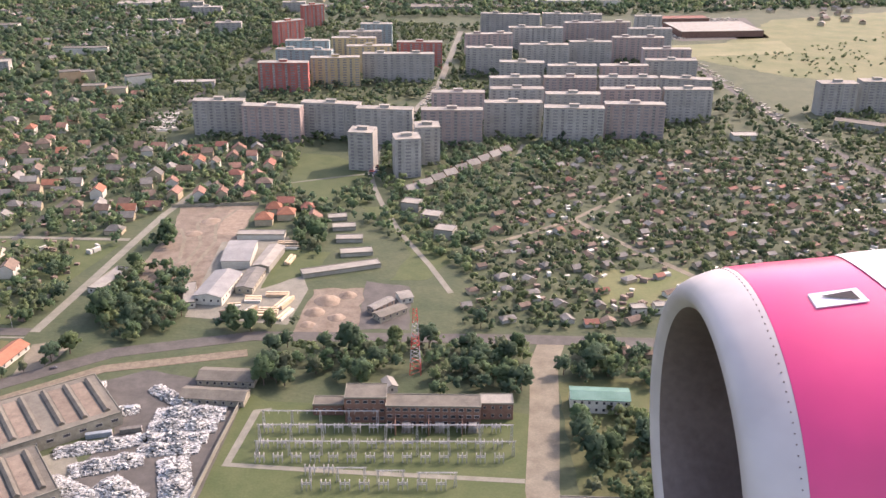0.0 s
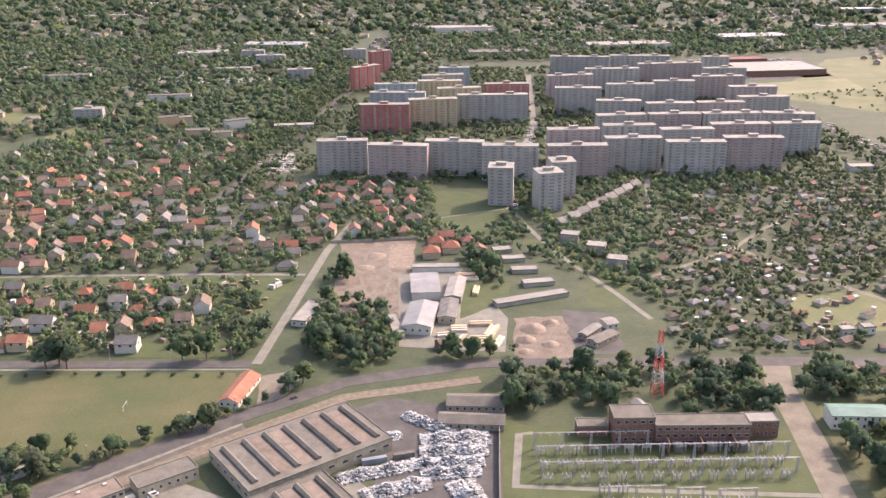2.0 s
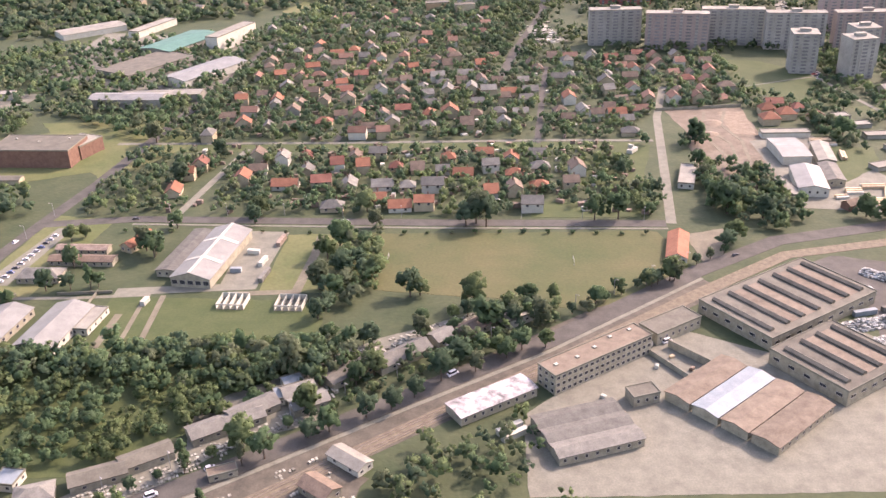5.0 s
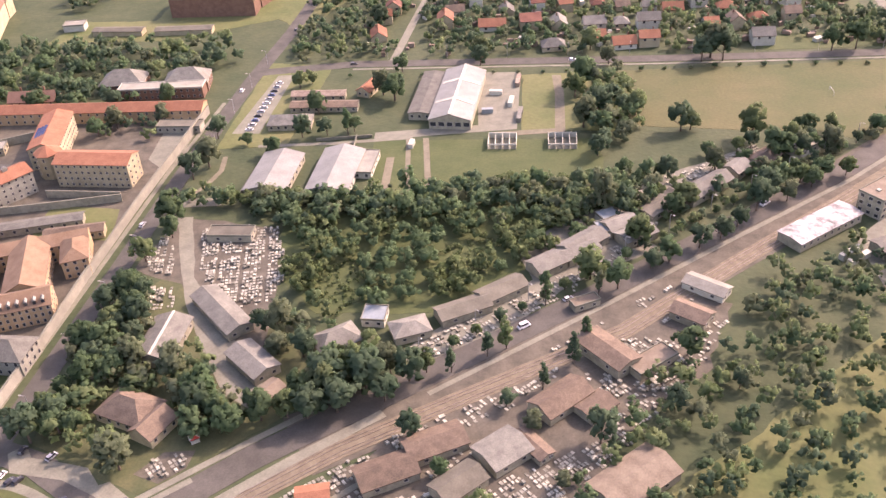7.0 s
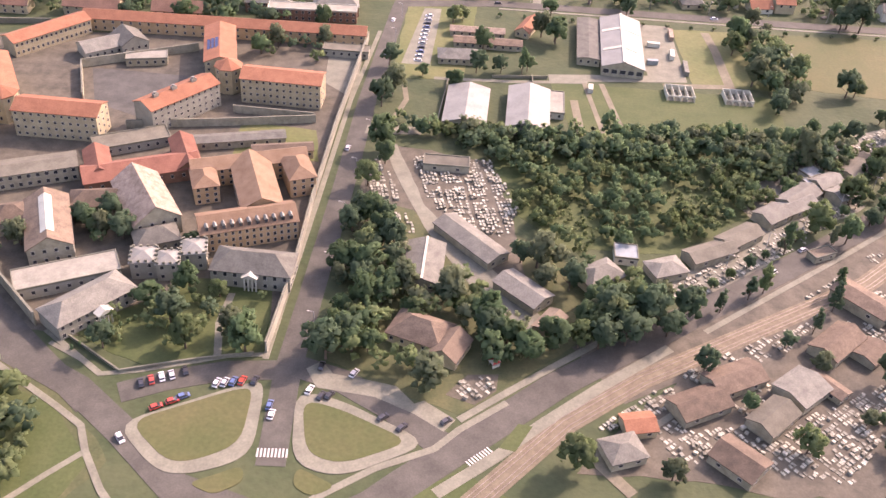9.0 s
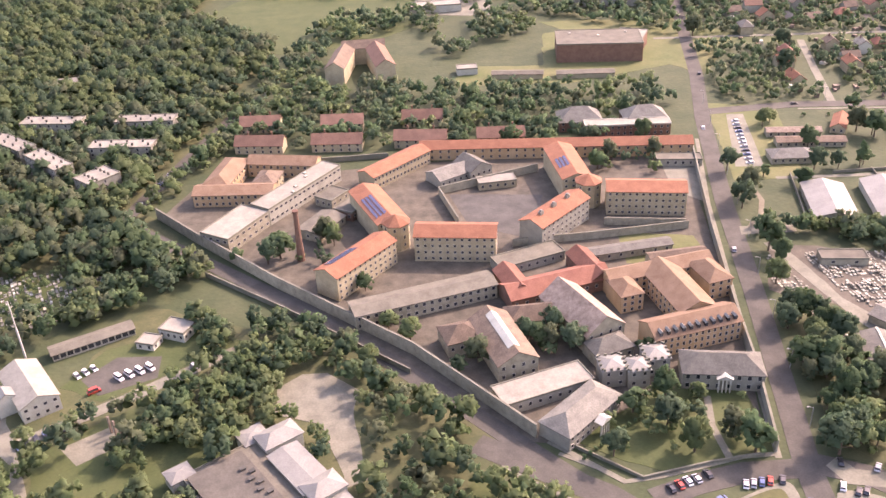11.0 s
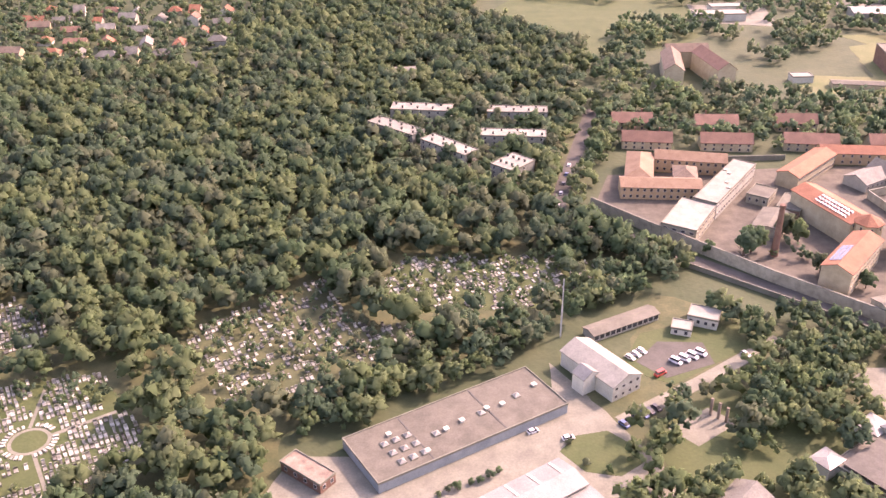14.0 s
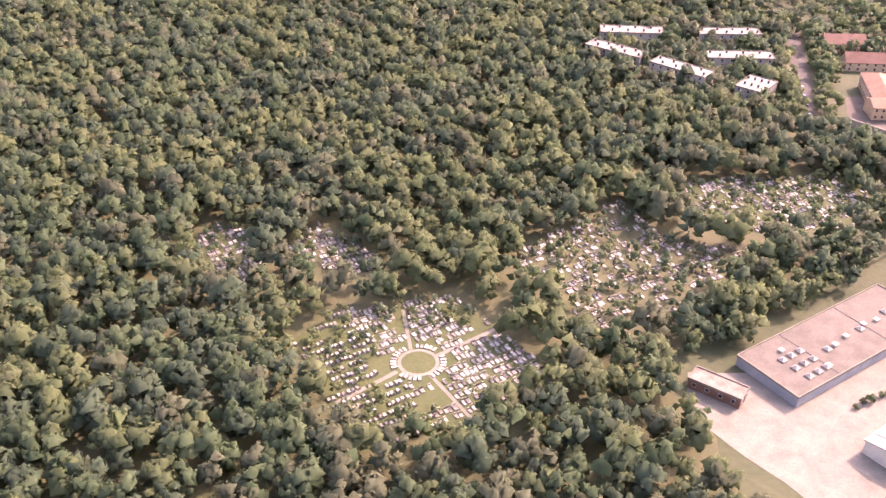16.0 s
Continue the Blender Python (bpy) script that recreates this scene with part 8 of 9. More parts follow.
for i in range(44):
    x, y = random.uniform(-95, 110), random.uniform(425, 472)
    if clear(x, y, 2.5) and abs(x + 15) > 5:
        tree(x, y, random.uniform(0.7, 1.25), group="trees round the substation")
for i in range(20):
    x, y = random.uniform(62, 125), random.uniform(300, 395)
    if clear(x, y, 3):
        tree(x, y, random.uniform(0.8, 1.3), group="trees by the dirt road")
for i in range(34):
    t = i / 33
    tree(-500 + 290 * t - 5.5, 228 + 213 * t + 5.5, random.uniform(0.45, 0.65), group="small trees lining the avenue")
for i in range(24):
    t = i / 23
    tree(-560 + 320 * t, 481.5 - 10 * t + random.uniform(-1, 1), random.uniform(0.5, 0.8), "bush", group="bushes along the road")
for i in range(30):
    t = random.random()
    tree(-420 + 185 * t, 322 + 100 * t + random.uniform(0, 40) * (1 - t), random.uniform(0.7, 1.2), group="trees by the avenue") if clear(-420 + 185 * t, 340 + 100 * t, 3) else None

for i, (x, y) in enumerate(((-350, 332), (-336, 343), (-329, 350), (-365, 325), (-376, 313), (-395, 298), (-409, 289), (-420, 301), (-340, 347), (-385, 304), (-432, 272), (-358, 338), (-318, 352), (-402, 322))):
    tree(x, y, 0.95 + (i % 4) * 0.14, group="trees by the avenue")
for i, (x, y) in enumerate(((-775, 298), (-794, 276), (-800, 250), (-758, 252), (-765, 245), (-734, 262), (-727, 268), (-722, 258), (-694, 252), (-812, 268), (-785, 268))):
    if clear(x, y, 0.6):
        tree(x, y, 0.8 + (i % 4) * 0.15, group="trees of the prison garden")
for i, (x, y) in enumerate(((-984, 173), (-981, 175), (-978, 176), (-974, 178.5), (-971, 180), (-968, 182), (-965, 184.5), (-929, 186), (-936, 189), (-915, 186), (-905, 214), (-900, 218), (-910, 210), (-941, 199))):
    tree(x, y, 0.5 + (i % 3) * 0.12, "bush", group="bushes in the depot yard")

for i, (x, y) in enumerate(((-478, 208), (-470, 196), (-455, 205), (-448, 190), (-500, 178), (-430, 222), (-420, 205), (-486, 160), (-462, 172), (-440, 168), (-510, 196), (-412, 232), (-398, 214), (-526, 176))):
    if clear(x, y, 1.0):
        tree(x, y, 0.7 + (i % 4) * 0.16, group="trees between the masons' sheds")

for i, (x, y) in enumerate(((-629, 394), (-630, 383), (-627, 403), (-623, 412), (-634, 361), (-636, 354), (-588, 470), (-573, 436), (-562, 444), (-582, 476), (-590, 392), (-532, 452), (-599, 356), (-588, 360), (-576, 360), (-590, 418), (-606, 404), (-551, 414))):
    if clear(x, y, 0.8):
        tree(x, y, 0.75 + (i % 4) * 0.15, group="trees beside the storage halls")

for x, y, k in ((-848, 336, 1.5), (-853, 331, 1.2), (-822, 318, 1.0), (-806, 306, 0.9), (-868, 334, 0.8), (-735, 452, 1.4), (-690, 452, 1.3), (-660, 454, 1.2), (-765, 454, 1.1)):
    if clear(x, y, 0.5):
        tree(x, y, k, group="trees of the prison garden")

for i, (x, y) in enumerate(((-416, 280), (-419, 290), (-409, 286), (-521, 220), (-526, 213), (-515, 216), (-533, 209), (-541, 213), (-546, 220), (-549, 195), (-539, 190), (-563, 249), (-569, 252), (-562, 238), (-561, 152), (-569, 157), (-532, 148), (-578, 205), (-572, 199), (-584, 213))):
    if clear(x, y, 0.4):
        tree(x, y, 1.0 + (i % 4) * 0.17, group="large trees along the avenue")

for i, (x, y) in enumerate(((-553, 205), (-546, 204.5), (-536, 207), (-520, 212), (-562, 204), (-527, 218), (-519, 226), (-512, 222), (-541, 219), (-549, 214))):
    tree(x, y, 1.15 + (i % 3) * 0.2, group="large trees along the avenue")

FOREST = [(-1480, 70), (-1012, 70), (-1036, 160), (-1046, 200), (-990, 244), (-948, 288), (-889, 336), (-930, 385), (-936, 440), (-915, 520), (-900, 640), (-990, 735), (-960, 900), (-1160, 900), (-1163, 576), (-1320, 570), (-1480, 575)]
wood("forest_trees", "dense dark green broad-leaved wood", [FOREST], 7.8, 13, 5.4, 12.5, holes=[wider(CEM_RING, 1.06), wider(CEM_EAST, 1.06, -4), wider(CEM_MID, 1.04, -3), wider(CEM_WEST, 1.15, -3), wider(CEM_NORTH, 1.15, -3)], seed=51, light=0.25, keep=2.8, even=(0.88, 1.12), core=0.95, swell=1.3, leaf=0.55, sprays=5)
wood("cemetery_trees", "single trees and shrubs between the graves", CEMETERY, 7.0, 12, 2.4, 5, holes=[[(-1138, 204), (-1114, 204), (-1114, 182), (-1138, 182)]], seed=52, light=0.35, gaps=0.16)
wood("park_trees", "park trees south of the prison", [[(-905, 345), (-895, 305), (-850, 262), (-790, 245), (-735, 190), (-718, 150), (-760, 70), (-1000, 70), (-1000, 130), (-930, 150), (-915, 215), (-880, 240), (-870, 270)], [(-1042, 196), (-990, 240), (-948, 284), (-889, 334), (-898, 300), (-925, 283), (-950, 262), (-960, 240), (-1010, 208)], [(-940, 375), (-900, 350), (-870, 330), (-880, 318), (-920, 345)], [(-893, 328), (-842, 285), (-802, 252), (-812, 242), (-835, 236), (-857, 258), (-881, 286)]], 8.0, 18, 4.8, 10,
     holes=[[(-834, 239), (-826, 250), (-803, 240), (-796, 190), (-800, 186), (-815, 219), (-833, 224)], [(-906, 208), (-884, 226), (-874, 223), (-888, 205)]], seed=53, light=0.4, gaps=0.04)
SCRUB_CLEARINGS = [[(-556, 279), (-548, 292), (-540, 297), (-530, 284), (-537, 269), (-544, 259)], [(-503, 303), (-490, 309), (-478, 308), (-482, 292), (-493, 287)]]
for k, poly in enumerate(SCRUB_CLEARINGS):
    patch(f"scrub_clearing_{k + 1}", "lawn", 0.08, *wider(poly, 1.1), label="rough yellow-green grass in the scrub", ragged=2)
wood("scrub", "rough overgrown scrub with young trees", [[(-606, 343), (-591, 350), (-573, 353), (-547, 356), (-509, 358), (-470, 357), (-412, 352), (-400, 330), (-450, 305), (-506, 262), (-551, 264), (-569, 287), (-572, 326)]], 7.2, 16, 4.0, 6.5, holes=SCRUB_CLEARINGS, seed=54, mats=("leaf", "scrub"), light=0.5, gaps=0.12, sprays=6)
wood("clearing_bushes", "low bushes and tall weeds in the scrub clearings", [wider(p, 1.1) for p in SCRUB_CLEARINGS], 3.4, 6, 1.3, 1.7, seed=86, mats=("scrub", "leaf_light"), light=0.3, keep=0.3, gaps=0.25)
wood("yard_trees", "trees between the masons' yards and the junction", [[(-616, 252), (-600, 254), (-585, 232), (-566, 205), (-560, 188), (-590, 190), (-618, 186), (-636, 196), (-640, 236)], [(-560, 256), (-548, 262), (-540, 232), (-520, 226), (-530, 205), (-556, 214)], [(-640, 340), (-628, 334), (-600, 345), (-612, 358), (-632, 362)]], 7.5, 16, 4.2, 8.5, seed=67, light=0.3, keep=1.2, gaps=0.12)
wood("prison_trees", "trees and shrubs between the prison buildings", [[(-735, 285), (-720, 290), (-700, 262), (-730, 245), (-740, 262)], [(-712, 224), (-690, 232), (-664, 226), (-664, 202), (-700, 196), (-722, 206)], [(-850, 350), (-820, 340), (-826, 325), (-850, 335)], [(-690, 436), (-655, 432), (-658, 412), (-690, 420)]], 9, 14, 3.2, 6.5, seed=68, light=0.3, keep=0.8, gaps=0.25)
wood("scrub_edge", "thick hedge of trees beside the scrub", [[(-588, 328), (-560, 322), (-520, 324), (-470, 332), (-430, 322), (-403, 332), (-405, 356), (-493, 355), (-590, 346)], [(-425, 470), (-405, 470), (-402, 405), (-425, 380), (-432, 400)]], 7.2, 18, 4.6, 9.5, seed=55, light=0.2)
wood("suburb_trees", "garden trees between the suburban houses", [[(-600, 506), (-242, 500), (-232, 620), (-245, 860), (-330, 890), (-420, 960), (-600, 880)]], 7.8, 9, 3.3, 7.2, holes=[[(-262, 614), (-224, 620), (-229, 550), (-256, 551)], [(-316, 496), (-294, 496), (-294, 519), (-315, 520)], [(-289, 495), (-252, 494), (-253, 517), (-289, 518)], [(-600, 616), (-235, 610), (-235, 630), (-600, 636)]], seed=56, light=0.15, keep=0.3, gaps=0.06)
wood("garden_trees", "garden trees between the houses and the estate", [[(-250, 640), (-208, 700), (-140, 700), (-100, 640), (-84, 690), (-130, 745), (-130, 860), (-250, 865)], [(-215, 500), (-160, 508), (-168, 560), (-215, 560)], [(-100, 700), (20, 560), (30, 640), (60, 760), (240, 868), (-60, 860), (-60, 780)]], 8.5, 10, 3.6, 7.0, seed=57, light=0.2, keep=0.6, gaps=0.18)
wood("allotment_trees", "fruit trees and hedges of the allotments", [[(12, 488), (150, 488), (330, 545), (520, 640), (560, 860), (380, 870), (240, 868), (120, 855), (60, 740), (15, 620)]], 8.0, 8, 3.0, 5.4, holes=[[(98, 520), (104, 575), (165, 580), (160, 515)]], seed=58, light=0.4, keep=0.5, gaps=0.1)
wood("estate_trees", "trees between the apartment blocks", [[(-340, 860), (560, 860), (520, 990), (360, 1000), (330, 1290), (300, 1500), (-240, 1600), (-320, 1100)]], 11.0, 7, 4.4, 8.0, seed=59, light=0.3, keep=2, gaps=0.15, sprays=2)
wood("prison_north_trees", "trees north of the prison", [[(-920, 452), (-640, 455), (-628, 545), (-700, 555), (-780, 548), (-880, 560), (-920, 540)], [(-900, 560), (-860, 560), (-860, 640), (-800, 690), (-770, 600), (-745, 640), (-700, 660), (-720, 720), (-860, 720), (-900, 640)]], 8.4, 13, 4.8, 10.5, seed=60, light=0.12, keep=3.2, gaps=0.22, holes=[[(-756, 584), (-646, 584), (-644, 536), (-756, 544)]])
wood("main_road_trees", "trees lining the long main road", [[(-350, 868), (-300, 868), (-262, 1120), (-240, 1400), (-232, 1640), (-275, 1640), (-335, 1120)]], 10, 7, 4.6, 9.0, seed=84, light=0.12, keep=0.5, gaps=0.0, sprays=2)
wood("works_trees", "trees round the large works", [[(-900, 900), (-590, 980), (-560, 1080), (-320, 1120), (-330, 900), (-430, 960), (-560, 880), (-570, 700), (-600, 640), (-780, 760), (-960, 800)]], 9.5, 7, 5.0, 9.5, holes=FAR_FIELDS, seed=61, light=0.12, keep=1, gaps=0.04, sprays=2)
wood("plot_trees", "dense trees round the bare plot and the club house", [[(-180, 576), (-162, 560), (-162, 535), (-158, 490), (-172, 474), (-196, 480), (-209, 512), (-210, 543), (-202, 570)], [(-104, 671), (-88, 661), (-80, 630), (-82, 590), (-98, 602), (-109, 619)],
     [(-261, 539), (-236, 532), (-233, 496), (-250, 483)], [(-266, 609), (-256, 601), (-248, 565), (-256, 552)], [(-208, 622), (-189, 630), (-187, 598), (-208, 590)], [(-135, 497), (-80, 492), (-84, 484), (-140, 486)]], 7.4, 18, 4.2, 8.5, seed=81, light=0.2, keep=0.8, gaps=0.1)
wood("substation_belt", "belt of trees between the avenue and the switch house", [[(-88, 472), (-20, 472), (120, 464), (118, 430), (45, 424), (36, 412), (-20, 416), (-88, 436)]], 8.2, 18, 4.0, 8.0, holes=[[(-24, 452), (-6, 452), (-6, 418), (-24, 418)], [(-40, 436), (-20, 436), (-20, 412), (-40, 412)]], seed=82, light=0.25, keep=1.2, gaps=0.3)
wood("wall_road_trees", "trees along the road behind the prison wall", [[(-945, 372), (-914, 362), (-862, 318), (-848, 298), (-866, 286), (-899, 296), (-920, 284), (-940, 296)], [(-890, 206), (-872, 222), (-868, 238), (-850, 256), (-835, 240), (-836, 220), (-858, 197), (-880, 180), (-889, 188)], [(-1030, 196), (-1004, 212), (-962, 242), (-950, 256), (-948, 270), (-964, 280), (-992, 262), (-1030, 222), (-1046, 212)], [(-939, 168), (-930, 172), (-912, 188), (-902, 176), (-920, 166), (-924, 146), (-938, 142)], [(-850, 300), (-800, 256), (-806, 248), (-858, 290)], [(-952, 382), (-924, 380), (-903, 440), (-893, 520), (-917, 535), (-944, 450)]], 7.6, 18, 4.3, 8.5, seed=83, light=0.3, keep=0.8, gaps=0.12)
wood("dirt_road_trees", "thick olive trees beside the broad dirt road", [[(62, 394), (128, 402), (132, 290), (60, 290)]], 8.0, 16, 4.2, 7.5, seed=85, light=0.7, keep=0.8, gaps=0.15)
wood("west_trees", "garden trees of the far houses beyond the wood", [[(-1420, 575), (-1165, 580), (-1160, 900), (-1420, 900)]], 9, 9, 3.8, 8, seed=62, light=0.2, keep=0.5, gaps=0.05, sprays=2)
wood("avenue_trees", "trees along the avenue and tram line", [[(-420, 330), (-330, 392), (-290, 384), (-330, 360), (-400, 300)], [(-470, 330), (-420, 350), (-400, 330), (-420, 310)], [(-470, 150), (-445, 200), (-405, 240), (-385, 240), (-380, 275), (-330, 300), (-300, 210), (-430, 70)], [(-480, 318), (-440, 345), (-425, 352), (-428, 330), (-470, 296)], [(-560, 262), (-545, 272), (-520, 235), (-545, 210), (-560, 225)]], 8.5, 15, 3.8, 8, seed=63, light=0.35, keep=1.5, gaps=0.15)
wood("far_woods", "distant woods and garden trees", [[(-1500, 900), (-1160, 900), (-960, 910), (-590, 1080), (-330, 1130), (-270, 1600), (-265, 2000), (-2000, 2000)], [(-200, 1620), (300, 1660), (500, 1700), (1100, 1850), (1200, 2000), (-200, 2000)]], 15, 4, 7.0, 9, holes=FAR_FIELDS, seed=64, light=0.1, keep=0, gaps=0.0, sprays=1)
wood("horizon_woods", "woods far off towards the horizon", [[(-2300, 2000), (1300, 2000), (1700, 4200), (-3000, 4200)]], 36, 4, 15, 9, seed=66, light=0.1, keep=0, gaps=0.3, sprays=1)
wood("meadow_bushes", "scattered bushes on the wide meadow", [[(345, 1290), (440, 1175), (620, 1140), (900, 1300), (700, 1500), (480, 1330)]], 17, 8, 2.4, 3.5, seed=65, light=0.4, keep=0, gaps=0.45)

# ---- distance ----
rng = random.Random(71)
far, big = Shape(), Shape()
for i in range(6000):
    x, y = rng.uniform(-2400, 1500), 1100 + 2300 * rng.random()
    if -330 < x < 620 and y < 1700 or x > -330 and y < 1500 or x < -1160 and y < 900 or not clear(x, y, 8):
        continue
    if noise.noise((x * 0.004, y * 0.004, 9)) < -0.05:
        continue
    w, d, h, a = rng.uniform(4, 7), rng.uniform(4, 6), rng.uniform(3, 6), rng.uniform(0, 3.1)
    c, s = math.cos(a), math.sin(a)
    q = [(x + c * u * w - s * t * d, y + s * u * w + c * t * d) for u, t in ((-1, -1), (1, -1), (1, 1), (-1, 1))]
    r = [(x - c * w, y - s * w, h + 2.6), (x + c * w, y + s * w, h + 2.6)]
    far.add([(*p, 0) for p in q] + [(*p, h) for p in q], [(0, 1, 5, 4), (1, 2, 6, 5), (2, 3, 7, 6), (3, 0, 4, 7)], 0)
    far.add([(*p, h) for p in q] + r, [(0, 1, 5, 4), (2, 3, 4, 5), (1, 2, 5), (3, 0, 4)], 1 + rng.randrange(3))
tagged(new("far_town", far.mesh("far_town", [M["cream"], M["brown"], M["slate"], M["felt_light"]])), "distant low houses between trees", "town", kind="stuff")
for i, (x, y, rot, w, d, h, top) in enumerate(((-930, 2440, 12, 110, 22, 8, "felt_light"), (-540, 1750, 10, 90, 40, 8, "felt_light"), (-420, 1850, -5, 120, 50, 9, "sheet"), (-700, 1500, 8, 70, 24, 8, "felt"), (-450, 1560, 5, 60, 20, 7, "felt_light"),
                                               (250, 1800, 4, 160, 50, 9, "felt_light"), (520, 1900, 6, 140, 60, 9, "sheet"), (800, 2050, 4, 180, 50, 10, "felt_light"), (0, 1720, 0, 110, 40, 8, "felt"), (-1200, 1300, 10, 60, 18, 7, "felt"), (1000, 2400, 3, 200, 40, 10, "sheet"), (-60, 2100, 5, 160, 50, 9, "felt_light"))):
    building("far_hall", x, y, rot, w, d, h, "flat", 0, "white" if i % 2 else "grey", top, 0, 0, 0, "distant long industrial hall with pale flat roof", "hall", "distant halls")
for x, y in ((-760, 2900), (-700, 2950), (-640, 2880), (-480, 2920), (-560, 3000), (-250, 2950), (-200, 2900), (-330, 3020), (100, 3000), (160, 2950)):
    slab_block(x, y, random.uniform(-10, 10), 46, group="distant apartment blocks")
for x, y, w in ((-330, 1480, 40), (-400, 1640, 50), (-440, 1700, 40), (-260, 1700, 40), (-560, 1180, 36)):
    slab_block(x, y, 5, w, 14, 15.0, "panel", "far_block", "distant blocks", "five-storey pale apartment block far off")
scatter_boxes("far_cars", "glinting rows of vehicles on distant yards", "white", [[(-560, 1440), (-380, 1440), (-380, 1500), (-560, 1500)], [(-520, 1600), (-330, 1600), (-330, 1640), (-520, 1640)]], [220, 120], 6, 2.2, 72, rows=9, category="vehicles", tilt=4)

# ---- the airliner's engine ----
EX, EY, EZ = -2.11 + 1.38, 0.95 + 4.30, 256.07 - 3.17
eng = empty("jet_engine", EX, EY, 0, z=EZ, label="magenta airliner engine nacelle with bare metal intake lip", category="jet engine")


def turned(name, profile, mat, n=96, smooth=True):
    v = [(x, r * math.cos(2 * math.pi * i / n), r * math.sin(2 * math.pi * i / n)) for x, r in profile for i in range(n)]
    f = [(j * n + i, j * n + (i + 1) % n, (j + 1) * n + (i + 1) % n, (j + 1) * n + i) for j in range(len(profile) - 1) for i in range(n)]
    return mesh(name, v, f, M[mat], smooth=smooth)


lip = part("intake_lip", turned("intake_lip", [(0.05, 0.945), (0.02, 0.98), (0.0, 1.02), (0.015, 1.055), (0.05, 1.09), (0.10, 1.115), (0.16, 1.135), (0.21, 1.149), (0.25, 1.156)], "lip"), eng, "bare metal intake lip")
cowl = part("cowl", turned("cowl", [(0.25, 1.157), (0.262, 1.160), (0.5, 1.178), (0.9, 1.199), (1.3, 1.21), (1.9, 1.216), (2.6, 1.20), (3.2, 1.15), (3.8, 1.05), (3.82, 0.95)], "pink"), eng, "glossy magenta fan cowl")
# the duct's dark brown stands in for shade inside the intake
part("intake_duct", turned("intake_duct", [(0.048, 0.944), (0.1, 0.912), (0.2, 0.885), (0.4, 0.868), (0.7, 0.866), (1.0, 0.875), (1.3, 0.88)], "duct"), eng, "intake liner, coloured dark and brownish for the shade inside")
fan = Shape()
for i in range(24):
    a = 2 * math.pi * i / 24
    u = [(1.12, 0.22, 0.0), (1.12, 0.87, 0.10), (1.28, 0.87, 0.32), (1.28, 0.22, 0.22)]
    fan.add([(x, r * math.cos(a + t), r * math.sin(a + t)) for x, r, t in u], [(0, 1, 2, 3)])
part("fan", fan.mesh("fan", M["blade"]), eng, "dark titanium fan blades")
part("spinner", turned("spinner", [(0.82, 0.01), (0.9, 0.08), (1.05, 0.17), (1.2, 0.24)], "blade", 32), eng, "dark conical spinner")
rv = Shape()
for i in range(150):
    a = 2 * math.pi * i / 150
    rv.bar((0.222, 1.148 * math.cos(a), 1.148 * math.sin(a)), (0.222, 1.155 * math.cos(a), 1.155 * math.sin(a)), 0.003)
tagged(part("rivets", rv.mesh("rivets", M["duct"]), lip, "ring of dark rivets"), kind="stuff")


def on_cowl(x, a, r=1.0):
    """A point on the cowl: metres aft of the lip, degrees from the top towards the fuselage."""
    q = float(np.interp(x, (0.27, 0.5, 0.9, 1.3, 1.9, 2.6), (1.160, 1.178, 1.199, 1.21, 1.216, 1.20)))
    return Vector((x, -q * r * math.sin(radians(a)), q * r * math.cos(radians(a))))


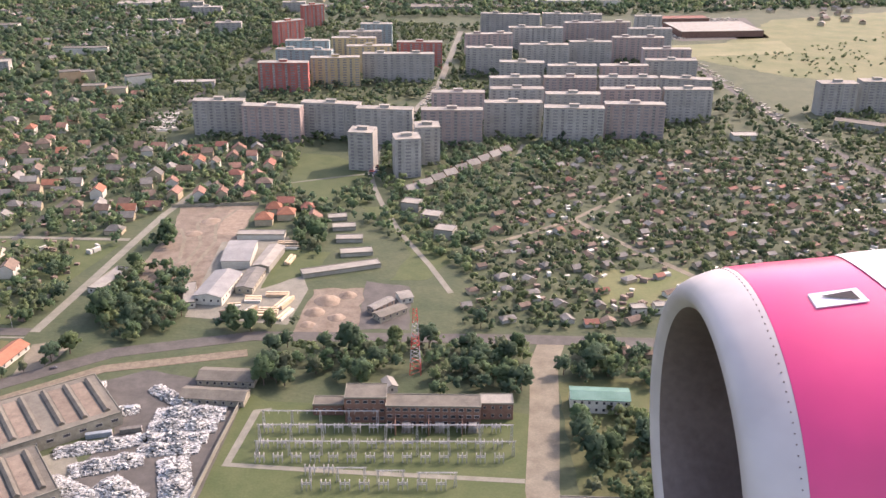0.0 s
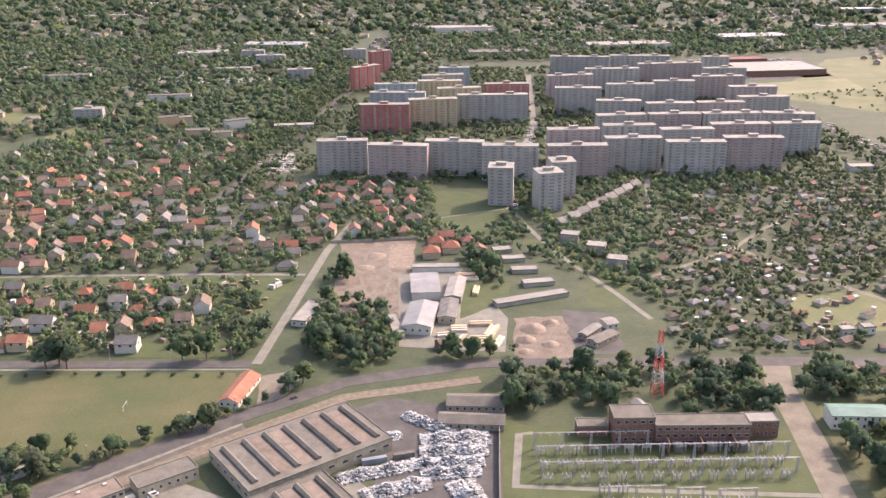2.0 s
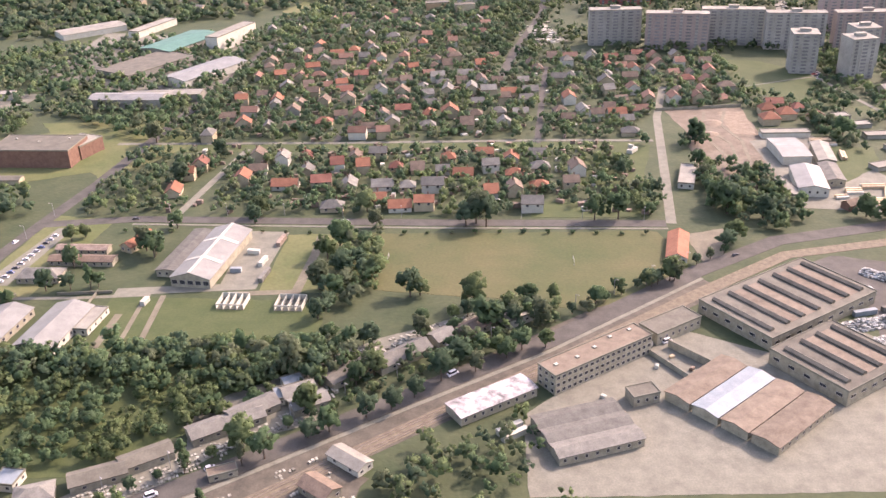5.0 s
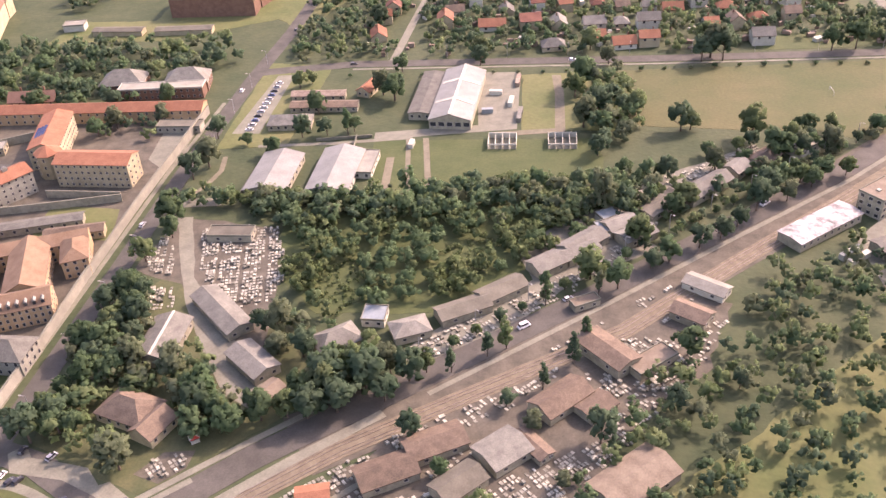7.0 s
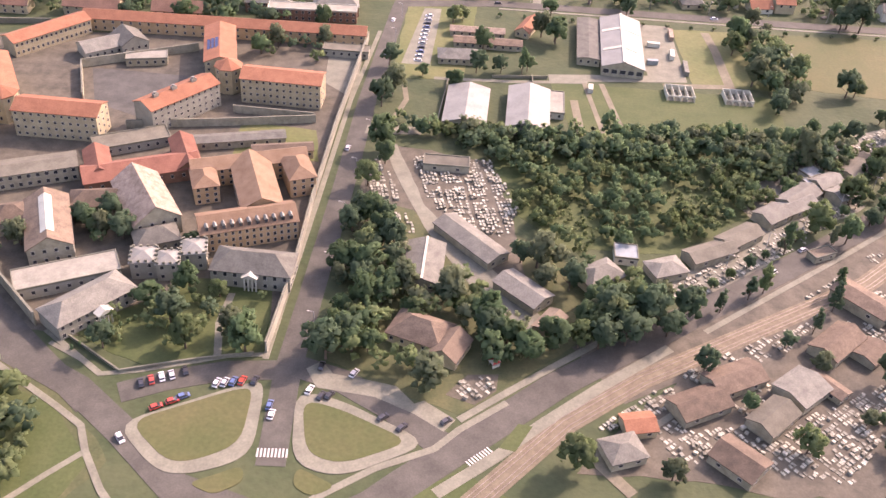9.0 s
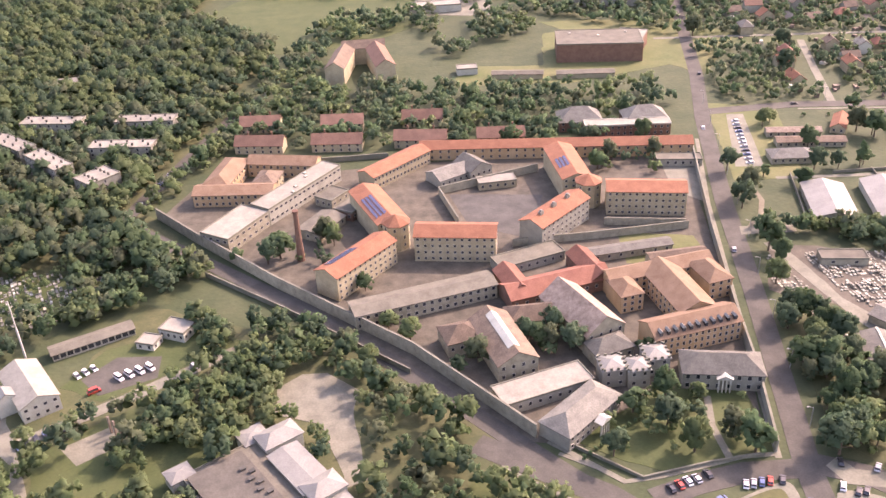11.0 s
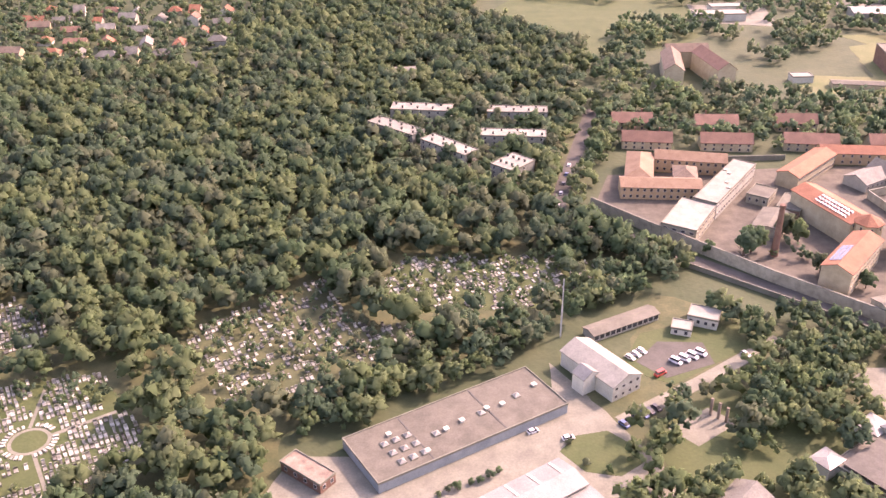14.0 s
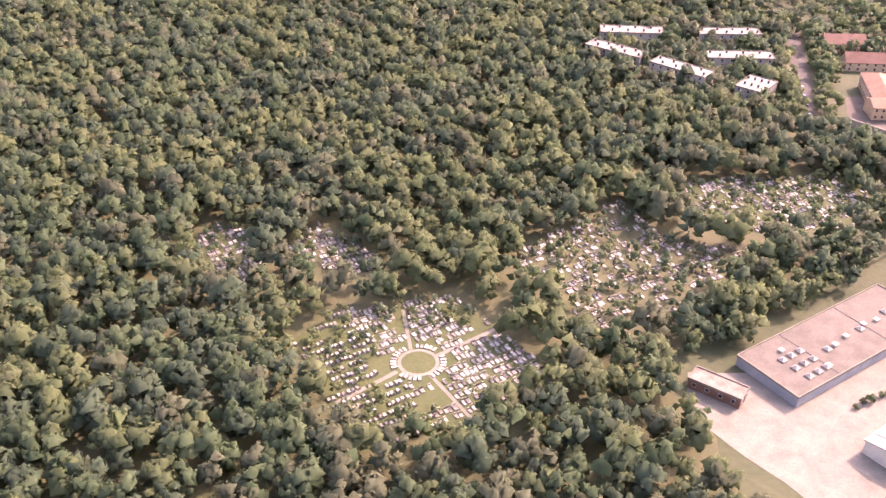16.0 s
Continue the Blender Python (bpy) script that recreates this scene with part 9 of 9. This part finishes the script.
s = Shape()
c = [on_cowl(0.48, 12.5, 1.002), on_cowl(0.735, 11.5, 1.002), on_cowl(0.715, 6, 1.002), on_cowl(0.475, 7, 1.002)]
s.add(c + [p * 1.006 for p in c], [(3, 2, 1, 0), (4, 5, 6, 7), (0, 1, 5, 4), (1, 2, 6, 5), (2, 3, 7, 6), (3, 0, 4, 7)])
part("duct_frame", s.mesh("duct_frame", M["silver"]), cowl, "pale frame of a flush air scoop")
# no recess is cut: a flat black face paints the scoop's shade
t = [on_cowl(0.515, 8.6, 1.012), on_cowl(0.70, 11.0, 1.012), on_cowl(0.685, 7.2, 1.012)]
part("air_scoop", Shape().add(t, [(0, 1, 2)]).mesh("air_scoop", M["tyre"]), cowl, "flat dark triangle standing for the shade in the air scoop")
# white patch on the cowl: the pylon fairing together with a painted highlight
v, f = [], []
for i in range(13):
    for k in range(15):
        u = k / 14 * 2 - 1
        x = 0.82 + 0.09 * u * u + 1.9 * (i / 12) ** 1.5
        lift = 0.003 + (1 - u * u) * 0.05 * min(1, (i / 12) * 1.2) ** 0.8
        v.append(on_cowl(x, -8 + 24 * u, 1.002 + lift))
for i in range(12):
    f += [(i * 15 + k, i * 15 + k + 1, i * 15 + k + 16, i * 15 + k + 15) for k in range(14)]
part("pylon_fairing", mesh("pylon_fairing", [tuple(p) for p in v], f, M["silver"], smooth=True), eng, "white pylon fairing, its white also standing for a highlight on the cowl")
st = Shape().add([on_cowl(1.55, 52, 1.0), on_cowl(2.45, 52, 1.0), on_cowl(2.45, 52, 1.22), on_cowl(2.0, 52, 1.17)], [(0, 1, 2, 3)]).add([on_cowl(1.55, 52.8, 1.0), on_cowl(2.45, 52.8, 1.0), on_cowl(2.45, 52.6, 1.22), on_cowl(2.0, 52.6, 1.17)], [(3, 2, 1, 0)])
part("strake", st.mesh("strake", M["pink"]), eng, "magenta vortex strake")
for ob in [eng]:
    ob.rotation_euler = (0, radians(-2.5), 0)

# ---- what stands on a roof belongs to the roof ----
ROOFS = {}
for ob in scene.objects:
    if ob.parent is not None and ob.name.split(".")[0] == "roof":
        ROOFS.setdefault(ob.parent.name, ob)
for ob in list(scene.objects):
    if ob.parent is not None and ob.parent.name in ROOFS and ob.name.split(".")[0] in ("solar_panel", "roof_light", "roof_vent", "roof_joint", "roof_monitor", "roof_recess", "dormer", "chimney", "stair_head", "light_band", "ridge_strip", "dark_slope"):
        ob.parent = ROOFS[ob.parent.name]

# ---- lay the plan out at its scale ----
for ob in scene.objects:
    if ob.parent is None and ob is not cam and ob is not sun:
        ob.matrix_basis = Matrix.Scale(SCALE, 4) @ ob.matrix_basis
